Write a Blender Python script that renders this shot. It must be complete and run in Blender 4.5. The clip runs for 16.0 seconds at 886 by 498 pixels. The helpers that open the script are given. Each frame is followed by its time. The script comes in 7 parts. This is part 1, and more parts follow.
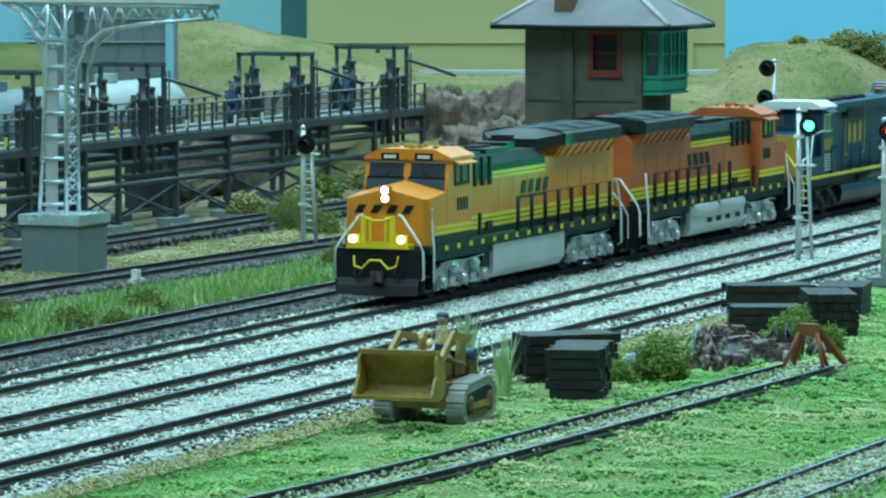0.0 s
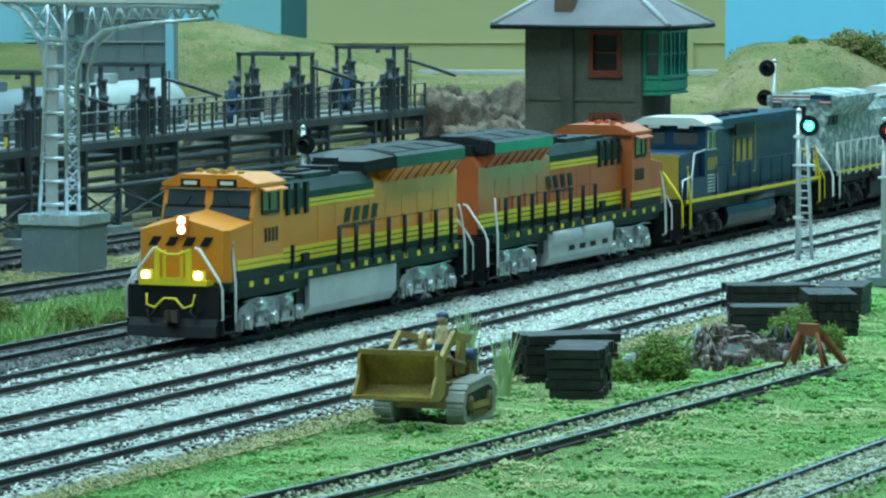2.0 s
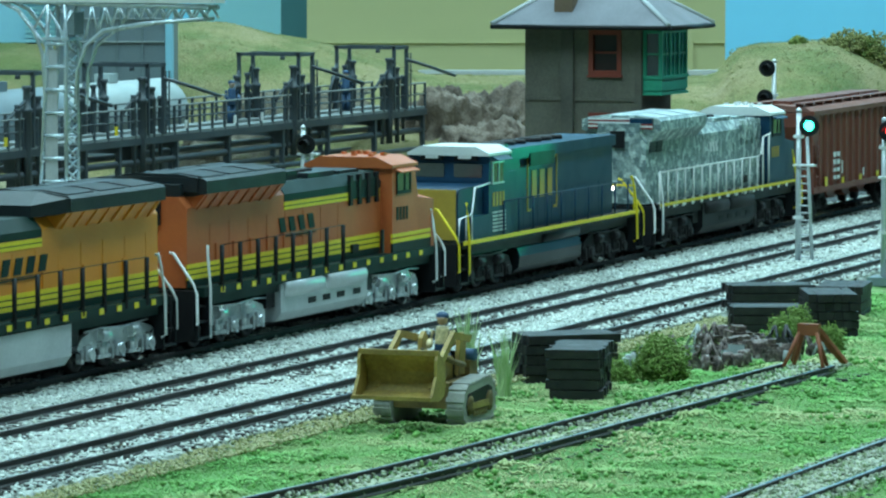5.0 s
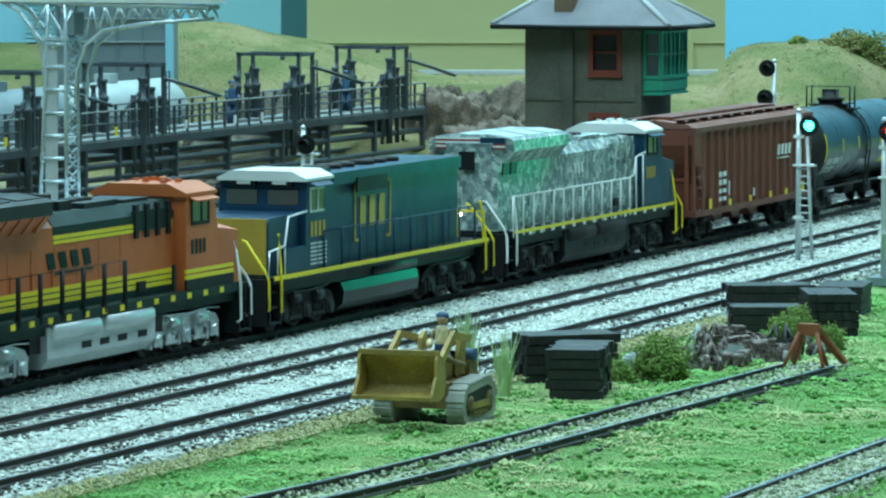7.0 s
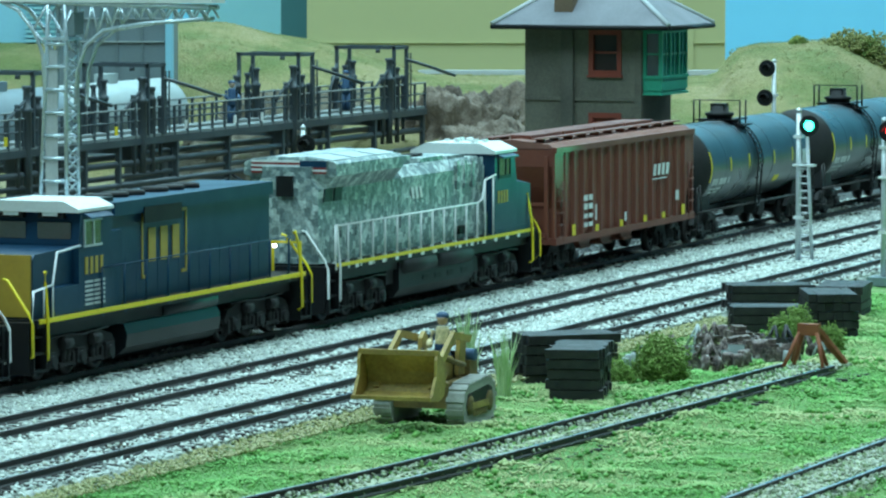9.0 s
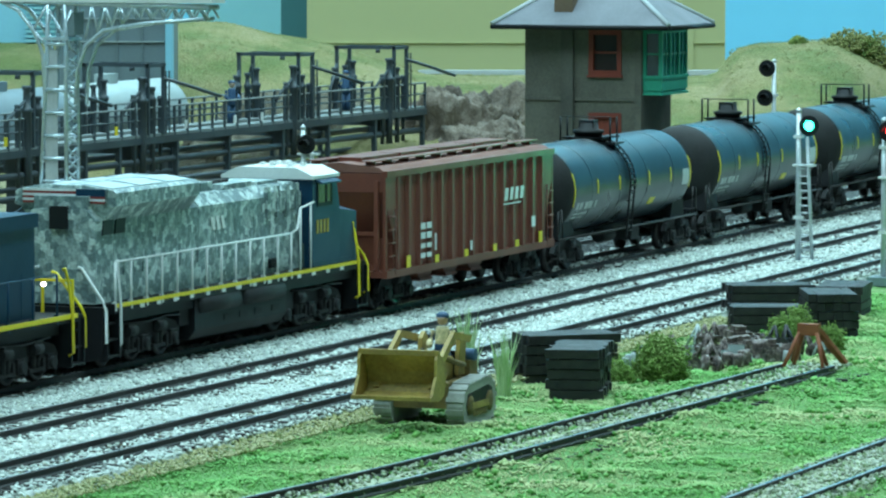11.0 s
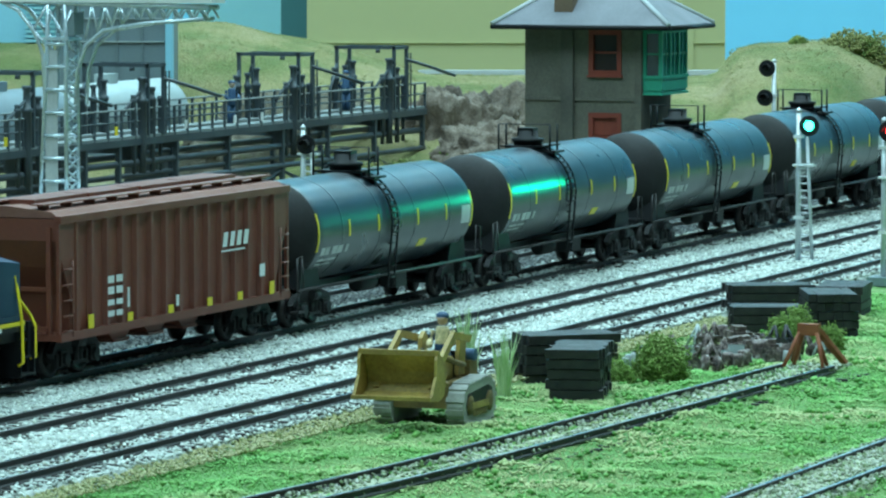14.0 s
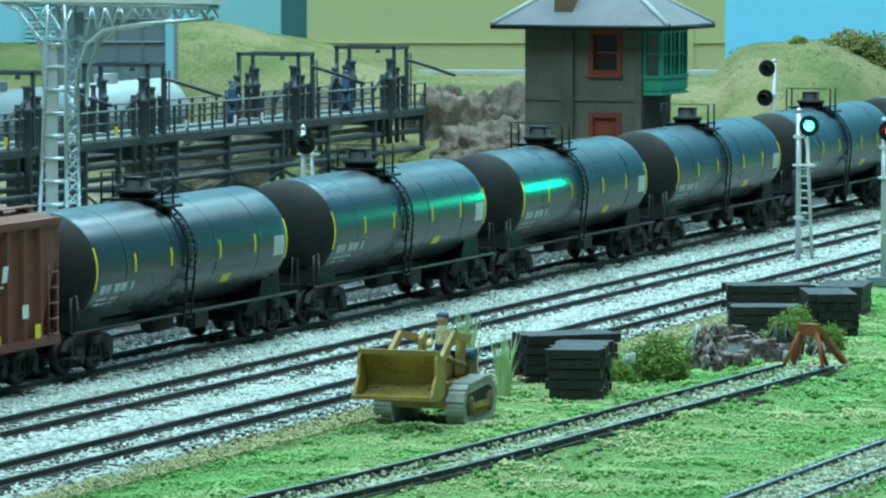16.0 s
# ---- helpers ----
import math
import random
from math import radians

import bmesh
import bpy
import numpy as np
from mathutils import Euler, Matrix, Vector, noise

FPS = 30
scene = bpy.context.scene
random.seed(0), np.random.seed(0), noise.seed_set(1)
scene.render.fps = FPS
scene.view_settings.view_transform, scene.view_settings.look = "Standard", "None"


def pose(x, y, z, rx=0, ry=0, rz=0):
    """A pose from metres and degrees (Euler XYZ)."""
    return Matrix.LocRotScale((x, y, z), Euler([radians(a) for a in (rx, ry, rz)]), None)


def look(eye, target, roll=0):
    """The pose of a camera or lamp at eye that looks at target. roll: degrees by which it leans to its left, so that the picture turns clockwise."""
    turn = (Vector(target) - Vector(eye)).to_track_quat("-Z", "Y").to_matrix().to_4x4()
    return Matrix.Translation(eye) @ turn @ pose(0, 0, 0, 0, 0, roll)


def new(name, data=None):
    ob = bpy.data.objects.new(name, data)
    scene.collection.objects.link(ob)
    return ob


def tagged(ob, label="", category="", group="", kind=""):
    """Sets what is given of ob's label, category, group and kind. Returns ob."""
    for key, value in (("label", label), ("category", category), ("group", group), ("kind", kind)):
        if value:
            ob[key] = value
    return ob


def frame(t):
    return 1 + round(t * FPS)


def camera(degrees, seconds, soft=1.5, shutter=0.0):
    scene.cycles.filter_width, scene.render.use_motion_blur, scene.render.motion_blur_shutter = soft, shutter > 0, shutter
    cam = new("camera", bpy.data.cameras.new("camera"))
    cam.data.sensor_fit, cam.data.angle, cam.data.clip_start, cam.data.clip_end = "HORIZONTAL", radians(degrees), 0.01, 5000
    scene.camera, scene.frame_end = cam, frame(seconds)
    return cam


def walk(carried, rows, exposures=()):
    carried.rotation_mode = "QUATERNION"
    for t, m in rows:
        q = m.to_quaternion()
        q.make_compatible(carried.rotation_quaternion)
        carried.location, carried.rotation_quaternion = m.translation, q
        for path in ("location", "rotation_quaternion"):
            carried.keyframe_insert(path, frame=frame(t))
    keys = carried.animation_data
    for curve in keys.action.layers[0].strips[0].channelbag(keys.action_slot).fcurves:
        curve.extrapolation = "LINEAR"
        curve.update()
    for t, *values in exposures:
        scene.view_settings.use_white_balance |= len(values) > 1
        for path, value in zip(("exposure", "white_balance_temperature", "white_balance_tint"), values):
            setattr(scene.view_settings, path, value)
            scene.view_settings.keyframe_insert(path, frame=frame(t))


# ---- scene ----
cam = camera(10.666, 16.0, soft=2.3)
EYE = Vector((-1.0290, -0.6394, 0.1398))
VIEW = Vector((0.92727, 0.36756, -0.07114))
HOME = look(EYE, EYE + VIEW, 0.0)
walk(cam, [(0.0, HOME), (16.0, HOME)], exposures=((0.0, 0.02), (4.2, 0.02), (6.5, 0.13), (16.0, 0.20)))

# ---- light: a club room lit by cool ceiling tubes ----
YAW = 21.62
world = bpy.data.worlds.new("room_air")
world.use_nodes = True
world.node_tree.nodes["Background"].inputs[0].default_value = (0.55, 0.75, 0.72, 1)
world.node_tree.nodes["Background"].inputs[1].default_value = 0.15
scene.world = world
TUBE = (0.585, 0.95, 1.05)


def lamp(name, x, y, z, sx, sy, watts, rz=0.0, colour=TUBE):
    d = bpy.data.lights.new(name, "AREA")
    d.shape, d.size, d.size_y, d.energy, d.color = "RECTANGLE", sx, sy, watts, colour
    ob = new(name, d)
    ob.matrix_world = pose(x, y, z, 0, 0, rz)
    return ob


LAMPS = [(lx + (0.0 if lx < 2 or ly > 0.5 else 0.45), ly, 1.5) for lx in (-0.2, 1.1, 2.2) for ly in (-0.6, 0.1, 0.8)]
for lx, ly, lz in LAMPS:
    lamp("tube_light", lx, ly, lz, 1.15, 0.3, 11.5)
g = bpy.data.lights.new("signal_light", "SPOT")
g.energy, g.color, g.shadow_soft_size, g.spot_size, g.spot_blend = 0.16, (0.0, 1.0, 0.5), 0.002, radians(24), 0.7
gl = new("signal_light", g)
gl.matrix_world = look((0.808, -0.0640, 0.0535), (0.600, -0.012, 0.042))

# ---- materials ----
MM = 0.001


def material(name, a, b=None, rough=0.6, metal=0.0, grain=900.0, stain=60.0, bump=0.15, amount=0.5, spec=0.5, dist=0.0004):
    """Two-scale noise between two colours, with grain relief. Scales per metre."""
    m = bpy.data.materials.new(name)
    m.use_nodes = True
    nt = m.node_tree
    p = nt.nodes["Principled BSDF"]
    b = b or tuple(c * 0.72 for c in a)
    tc = nt.nodes.new("ShaderNodeTexCoord")
    oi = nt.nodes.new("ShaderNodeObjectInfo")
    add = nt.nodes.new("ShaderNodeVectorMath")
    nt.links.new(tc.outputs["Object"], add.inputs[0])
    nt.links.new(oi.outputs["Random"], add.inputs[1])
    n1, n2 = nt.nodes.new("ShaderNodeTexNoise"), nt.nodes.new("ShaderNodeTexNoise")
    n1.inputs["Scale"].default_value, n2.inputs["Scale"].default_value = grain, stain
    n1.inputs["Detail"].default_value, n2.inputs["Detail"].default_value = 3, 5
    for n in (n1, n2):
        nt.links.new(add.outputs[0], n.inputs["Vector"])
    mx = nt.nodes.new("ShaderNodeMath")
    mx.operation = "MULTIPLY_ADD"
    nt.links.new(n1.outputs[0], mx.inputs[0])
    mx.inputs[1].default_value = 0.9
    mul = nt.nodes.new("ShaderNodeMath")
    mul.operation = "MULTIPLY_ADD"
    nt.links.new(n2.outputs[0], mul.inputs[0])
    mul.inputs[1].default_value, mul.inputs[2].default_value = 1.5, -0.7
    nt.links.new(mul.outputs[0], mx.inputs[2])
    mix = nt.nodes.new("ShaderNodeMix")
    mix.data_type = "RGBA"
    sc = nt.nodes.new("ShaderNodeMath")
    sc.operation = "MULTIPLY"
    sc.use_clamp = True
    nt.links.new(mx.outputs[0], sc.inputs[0])
    sc.inputs[1].default_value = amount * 2
    nt.links.new(sc.outputs[0], mix.inputs[0])
    mix.inputs[6].default_value, mix.inputs[7].default_value = (*a, 1), (*b, 1)
    nt.links.new(mix.outputs[2], p.inputs["Base Color"])
    rr = nt.nodes.new("ShaderNodeMapRange")
    nt.links.new(n2.outputs[0], rr.inputs[0])
    rr.inputs[3].default_value, rr.inputs[4].default_value = max(0.05, rough - 0.12), min(1, rough + 0.12)
    nt.links.new(rr.outputs[0], p.inputs["Roughness"])
    p.inputs["Metallic"].default_value = metal
    p.inputs["Specular IOR Level"].default_value = spec
    if bump:
        bp = nt.nodes.new("ShaderNodeBump")
        bp.inputs["Strength"].default_value, bp.inputs["Distance"].default_value = bump, dist
        nt.links.new(n1.outputs[0], bp.inputs["Height"])
        nt.links.new(bp.outputs[0], p.inputs["Normal"])
    return m


def patches(name, cols, scale=110.0, rough=0.6, detail=4.0, bump=0.2, voronoi=False, dist=0.0005, lo=0.3, hi=0.7, constant=False):
    """Patches of several colours, laid by noise or by cells."""
    m = bpy.data.materials.new(name)
    m.use_nodes = True
    nt = m.node_tree
    p = nt.nodes["Principled BSDF"]
    tc = nt.nodes.new("ShaderNodeTexCoord")
    n = nt.nodes.new("ShaderNodeTexVoronoi" if voronoi else "ShaderNodeTexNoise")
    n.inputs["Scale"].default_value = scale
    if voronoi:
        n.distance = "CHEBYCHEV"
    else:
        n.inputs["Detail"].default_value = detail
        n.inputs["Roughness"].default_value = 0.65
    nt.links.new(tc.outputs["Object"], n.inputs["Vector"])
    r = nt.nodes.new("ShaderNodeValToRGB")
    r.color_ramp.interpolation = "CONSTANT" if constant else "LINEAR"
    e = r.color_ramp.elements
    while len(e) < len(cols):
        e.new(0.5)
    for i, c in enumerate(cols):
        e[i].position = lo + (hi - lo) * i / (len(cols) - 1)
        e[i].color = (*c, 1)
    nt.links.new(n.outputs["Color" if voronoi else 0], r.inputs[0])
    f = nt.nodes.new("ShaderNodeTexNoise")
    f.inputs["Scale"].default_value = 1100
    nt.links.new(tc.outputs["Object"], f.inputs["Vector"])
    v = nt.nodes.new("ShaderNodeMix")
    v.data_type, v.blend_type = "RGBA", "MULTIPLY"
    v.inputs[0].default_value = 0.7
    nt.links.new(r.outputs[0], v.inputs[6])
    fr = nt.nodes.new("ShaderNodeMapRange")
    fr.inputs[1].default_value, fr.inputs[2].default_value, fr.inputs[3].default_value, fr.inputs[4].default_value = 0.3, 0.7, 0.45, 1.3
    nt.links.new(f.outputs[0], fr.inputs[0])
    nt.links.new(fr.outputs[0], v.inputs[7])
    nt.links.new(v.outputs[2], p.inputs["Base Color"])
    p.inputs["Roughness"].default_value = rough
    bp = nt.nodes.new("ShaderNodeBump")
    bp.inputs["Strength"].default_value, bp.inputs["Distance"].default_value = bump, dist
    nt.links.new(f.outputs[0], bp.inputs["Height"])
    nt.links.new(bp.outputs[0], p.inputs["Normal"])
    return m


def islands(name, cols, rough=0.8, patch=None, scale=14.0):
    """A colour of its own for every loose piece of a joined mesh."""
    m = bpy.data.materials.new(name)
    m.use_nodes = True
    nt = m.node_tree
    p = nt.nodes["Principled BSDF"]
    geo = nt.nodes.new("ShaderNodeNewGeometry")
    r = nt.nodes.new("ShaderNodeValToRGB")
    e = r.color_ramp.elements
    while len(e) < len(cols):
        e.new(0.5)
    for i, c in enumerate(cols):
        e[i].position, e[i].color = i / (len(cols) - 1), (*c, 1)
    nt.links.new(geo.outputs["Random Per Island"], r.inputs[0])
    nt.links.new(r.outputs[0], p.inputs["Base Color"])
    if patch:
        tc = nt.nodes.new("ShaderNodeTexCoord")
        n = nt.nodes.new("ShaderNodeTexNoise")
        n.inputs["Scale"].default_value, n.inputs["Detail"].default_value = scale, 5
        n.inputs["Roughness"].default_value = 0.6
        nt.links.new(tc.outputs["Object"], n.inputs["Vector"])
        mr = nt.nodes.new("ShaderNodeMapRange")
        mr.inputs[1].default_value, mr.inputs[2].default_value, mr.inputs[3].default_value, mr.inputs[4].default_value = 0.44, 0.62, 0.0, 0.9
        nt.links.new(n.outputs[0], mr.inputs[0])
        mix = nt.nodes.new("ShaderNodeMix")
        mix.data_type = "RGBA"
        nt.links.new(mr.outputs[0], mix.inputs[0])
        nt.links.new(r.outputs[0], mix.inputs[6])
        mix.inputs[7].default_value = (*patch, 1)
        nt.links.new(mix.outputs[2], p.inputs["Base Color"])
    p.inputs["Roughness"].default_value = rough
    p.inputs["Specular IOR Level"].default_value = 0.3
    return m


def glowing(name, col, strength):
    m = bpy.data.materials.new(name)
    m.use_nodes = True
    p = m.node_tree.nodes["Principled BSDF"]
    p.inputs["Base Color"].default_value = (*col, 1)
    p.inputs["Emission Color"].default_value = (*col, 1)
    p.inputs["Emission Strength"].default_value = strength
    return m


M = dict(
    orange=material("orange_paint", (0.78, 0.27, 0.022), (0.60, 0.19, 0.018), 0.42, bump=0.03, amount=0.3),
    rust_orange=material("faded_orange_paint", (0.56, 0.135, 0.035), (0.42, 0.09, 0.025), 0.5, bump=0.04, amount=0.4),
    yellow=material("yellow_paint", (0.86, 0.66, 0.02), (0.66, 0.5, 0.02), 0.45, bump=0.03, amount=0.3),
    gold=material("dull_gold_paint", (0.48, 0.33, 0.05), (0.36, 0.24, 0.04), 0.5, bump=0.03),
    dark_green=material("dark_green_paint", (0.006, 0.030, 0.024), (0.004, 0.018, 0.015), 0.55, bump=0.03, spec=0.25),
    roof_grey=material("grey_black_roof_paint", (0.020, 0.027, 0.030), (0.011, 0.015, 0.017), 0.5, spec=0.35),
    black=material("black_paint", (0.010, 0.011, 0.013), (0.006, 0.006, 0.007), 0.55, bump=0.05, spec=0.3),
    soot=material("weathered_black", (0.020, 0.020, 0.021), (0.010, 0.009, 0.009), 0.7, spec=0.35),
    tank_black=material("satin_black_tank_paint", (0.015, 0.026, 0.036), (0.010, 0.018, 0.025), 0.30, bump=0.03, grain=500, stain=45, amount=0.6, spec=0.85),
    black_gloss=material("gloss_black_paint", (0.010, 0.014, 0.017), (0.006, 0.008, 0.010), 0.34, bump=0.02, spec=0.25),
    truck_silver=material("bright_cast_silver", (0.80, 0.83, 0.84), (0.40, 0.43, 0.45), 0.30, 0.75, grain=700, stain=160, bump=0.3, amount=0.6),
    flag_red=material("dull_red_stripe_paint", (0.30, 0.035, 0.03), (0.2, 0.025, 0.02), 0.5, bump=0.02),
    antiglare=material("slate_blue_antiglare_paint", (0.045, 0.065, 0.085), (0.03, 0.045, 0.06), 0.45, bump=0.02),
    pale_roof=material("pale_grey_roof_paint", (0.46, 0.52, 0.54), (0.34, 0.40, 0.42), 0.5, bump=0.03),
    silver=material("silver_paint", (0.68, 0.70, 0.72), (0.46, 0.48, 0.50), 0.35, 0.35, amount=0.5),
    chrome=material("bright_foil_metal", (0.74, 0.83, 0.88), (0.46, 0.54, 0.59), 0.25, 0.5, bump=0.35, grain=450),
    navy=material("navy_blue_paint", (0.008, 0.046, 0.094), (0.005, 0.030, 0.064), 0.42, bump=0.03, spec=0.28),
    white=material("white_paint", (0.8, 0.8, 0.79), (0.62, 0.63, 0.62), 0.45, bump=0.03),
    glass=material("dark_window_glass", (0.05, 0.062, 0.07), (0.03, 0.04, 0.045), 0.1, bump=0, spec=1.0),
    brown=material("red_brown_paint", (0.20, 0.052, 0.03), (0.14, 0.036, 0.022), 0.55, bump=0.06),
    brown_dusty=material("dusty_brown_paint", (0.25, 0.10, 0.075), (0.17, 0.06, 0.042), 0.7, bump=0.1),
    camo=patches("camouflage_paint", [(0.16, 0.22, 0.225), (0.35, 0.42, 0.41), (0.54, 0.62, 0.60), (0.26, 0.335, 0.33)], 420, 0.5, 5, 0.05, voronoi=True, lo=0.30, hi=0.72, constant=True),
    base_grey_mark=material("faded_white_marking", (0.60, 0.62, 0.61), (0.42, 0.44, 0.43), 0.6, bump=0),
    rail_side=material("dark_rail_steel", (0.035, 0.03, 0.03), (0.02, 0.018, 0.018), 0.6),
    rail_top=material("worn_rail_head", (0.42, 0.43, 0.44), (0.28, 0.29, 0.30), 0.28, 0.9, bump=0.03),
    coupler_rust=material("rusty_coupler_casting", (0.11, 0.075, 0.06), (0.06, 0.04, 0.034), 0.7, bump=0.3),
    tie=material("dark_brown_tie", (0.035, 0.028, 0.024), (0.018, 0.015, 0.014), 0.85, bump=0.4),
    pile=material("creosoted_timber", (0.034, 0.030, 0.030), (0.010, 0.010, 0.011), 0.6, bump=0.6, grain=600, stain=140, amount=0.7),
    wheel=material("oiled_wheel_steel", (0.05, 0.045, 0.045), (0.02, 0.018, 0.018), 0.5, 0.6),
    headlamp=glowing("lit_headlamp", (1.0, 0.95, 0.9), 6.0),
    green_lamp=glowing("lit_green_lens", (0.03, 1.0, 0.58), 13.0),
    red_lamp=glowing("lit_red_lens", (1.0, 0.03, 0.03), 8.0),
    ballast=patches("pale_stone_ballast", [(0.22, 0.24, 0.22), (0.40, 0.43, 0.395), (0.54, 0.57, 0.53)], 420, 0.9, 3, 0.6, dist=0.001),
    dark_ballast=patches("dark_cinder_ballast", [(0.03, 0.034, 0.035), (0.08, 0.088, 0.088), (0.15, 0.16, 0.155)], 420, 0.9, 3, 0.6, dist=0.001),
    black_ballast=patches("black_cinder_ballast", [(0.022, 0.024, 0.025), (0.075, 0.08, 0.08), (0.15, 0.155, 0.15)], 420, 0.9, 3, 0.6, dist=0.001),
    siding_mix=patches("weedy_siding_ballast", [(0.14, 0.23, 0.08), (0.28, 0.33, 0.18), (0.44, 0.45, 0.33), (0.34, 0.36, 0.22)], 90, 0.9, 5, 0.6, dist=0.001),
    turf=patches("ground_foam_turf", [(0.10, 0.24, 0.06), (0.13, 0.29, 0.075), (0.20, 0.34, 0.11), (0.38, 0.39, 0.19)], 22, 0.95, 6, 0.8, dist=0.0015, lo=0.28, hi=0.74),
    hill=patches("hill_turf", [(0.08, 0.13, 0.03), (0.17, 0.19, 0.06), (0.29, 0.25, 0.11), (0.36, 0.30, 0.16)], 15, 0.95, 7, 0.8, dist=0.002, lo=0.3, hi=0.72),
    soil=patches("tan_soil", [(0.12, 0.11, 0.06), (0.25, 0.225, 0.13), (0.36, 0.33, 0.21)], 40, 0.95, 6, 0.6, dist=0.001),
    dirt=patches("brown_bank_dirt", [(0.05, 0.045, 0.03), (0.12, 0.10, 0.07), (0.21, 0.18, 0.13), (0.12, 0.14, 0.06)], 45, 0.95, 6, 0.8, dist=0.002),
    rock=patches("grey_plaster_rock", [(0.05, 0.037, 0.028), (0.15, 0.112, 0.085), (0.24, 0.185, 0.145), (0.38, 0.31, 0.25)], 34, 0.9, 6, 0.8, dist=0.002),
)

# ---- builders, in millimetres ----
def box(bm, x0, x1, y0, y1, z0, z1):
    v = [bm.verts.new((x, y, z)) for z in (z0, z1) for x, y in ((x0, y0), (x1, y0), (x1, y1), (x0, y1))]
    for f in ((3, 2, 1, 0), (4, 5, 6, 7), (0, 1, 5, 4), (1, 2, 6, 5), (2, 3, 7, 6), (3, 0, 4, 7)):
        bm.faces.new([v[i] for i in f])
    return v


def prism(bm, poly, a, b, axis="y"):
    """A closed outline pushed from a to b. axis y: outline in x, z; axis x: in y, z; axis z: in x, y."""
    def at(p, s):
        return {"y": (p[0], s, p[1]), "x": (s, p[0], p[1]), "z": (p[0], p[1], s)}[axis]
    lo, hi = [bm.verts.new(at(p, a)) for p in poly], [bm.verts.new(at(p, b)) for p in poly]
    n = len(poly)
    faces = [bm.faces.new(lo), bm.faces.new(hi[::-1])]
    for i in range(n):
        faces.append(bm.faces.new((lo[i], hi[i], hi[(i + 1) % n], lo[(i + 1) % n])))
    return lo + hi


def rod(bm, pts, r, seg=6, r2=None, smooth=True):
    """A round bar through the points."""
    pts = [Vector(p) for p in pts]
    rings = []
    for i, p in enumerate(pts):
        d = (pts[min(i + 1, len(pts) - 1)] - pts[max(i - 1, 0)]).normalized()
        u = d.cross(Vector((0, 0, 1)) if abs(d.z) < 0.9 else Vector((1, 0, 0))).normalized()
        w = d.cross(u)
        rad = r if r2 is None else r + (r2 - r) * i / (len(pts) - 1)
        rings.append([bm.verts.new(p + rad * (u * math.cos(k * math.tau / seg) + w * math.sin(k * math.tau / seg))) for k in range(seg)])
    for a, b in zip(rings, rings[1:]):
        for k in range(seg):
            bm.faces.new((a[k], a[(k + 1) % seg], b[(k + 1) % seg], b[k])).smooth = smooth
    bm.faces.new(rings[0][::-1])
    bm.faces.new(rings[-1])


def turned(bm, profile, seg=24, axis="x", centre=(0, 0, 0)):
    """A turned body: profile of (along, radius)."""
    rings = []
    for a, r in profile:
        ring = []
        for k in range(seg):
            c, s = r * math.cos(k * math.tau / seg), r * math.sin(k * math.tau / seg)
            p = {"x": (a, c, s), "y": (c, a, s), "z": (c, s, a)}[axis]
            ring.append(bm.verts.new((p[0] + centre[0], p[1] + centre[1], p[2] + centre[2])))
        rings.append(ring)
    for a, b in zip(rings, rings[1:]):
        for k in range(seg):
            bm.faces.new((a[k], a[(k + 1) % seg], b[(k + 1) % seg], b[k])).smooth = True
    bm.faces.new(rings[0][::-1])
    bm.faces.new(rings[-1])


def bevelled(bm, w, seg=1):
    bmesh.ops.bevel(bm, geom=[e for e in bm.edges if len(e.link_faces) == 2 and e.calc_face_angle(0) > 0.5], offset=w, segments=seg, affect="EDGES", clamp_overlap=True)
    return bm


def B_(*boxes):
    bm = bmesh.new()
    for b in boxes:
        box(bm, *b)
    return bm


def mesh_of(name, bm, mat):
    bmesh.ops.recalc_face_normals(bm, faces=bm.faces)
    me = bpy.data.meshes.new(name)
    bm.to_mesh(me)
    bm.free()
    me.transform(Matrix.Scale(MM, 4))
    me.materials.append(mat if not isinstance(mat, str) else M[mat])
    return me


def part(name, bm, mat, parent, label=""):
    ob = new(name, mesh_of(name, bm, mat))
    ob.parent = parent
    return tagged(ob, label)


def each(name, boxes, mat, parent, bevel=0.0):
    """Every box a part of its own."""
    for b in boxes:
        bm = B_(b)
        part(name, bevelled(bm, bevel) if bevel else bm, mat, parent)


def thing(name, label, category, m=None, group="", kind=""):
    ob = new(name)
    ob.empty_display_size = 0.01
    if m is not None:
        ob.matrix_world = m
    return tagged(ob, label, category, group, kind)


def solo(name, bm, mat, label, category="", m=None, group="", kind=""):
    ob = new(name, mesh_of(name, bm, mat))
    if m is not None:
        ob.matrix_world = m
    return tagged(ob, label, category, group, kind)


def at(x, y, z, rz=0, rx=0, ry=0):
    return pose(x * MM, y * MM, z * MM, rx, ry, rz)


def raw(name, verts, faces, mat):
    me = bpy.data.meshes.new(name)
    me.from_pydata(verts, [], faces)
    me.materials.append(M[mat] if isinstance(mat, str) else mat)
    me.update()
    return me


# ---- plan ----
def bend(x):
    """The tracks' gentle curve: sideways shift at x."""
    if x > 1300:
        return bend(1300) + (x - 1300) * 0.0180
    if x < 0:
        return 0.0
    return 1.645e-5 * x * x - 0.489e-8 * x ** 3


def depth_side(x, y):
    """Distance from the eye along its level view, and to its right."""
    dx, dy = x + 1029, y + 639
    return 0.9297 * dx + 0.3685 * dy, 0.3685 * dx - 0.9297 * dy


def column(x, y):
    d, u = depth_side(x, y)
    return 784 + 8400 * u / max(d, 1)


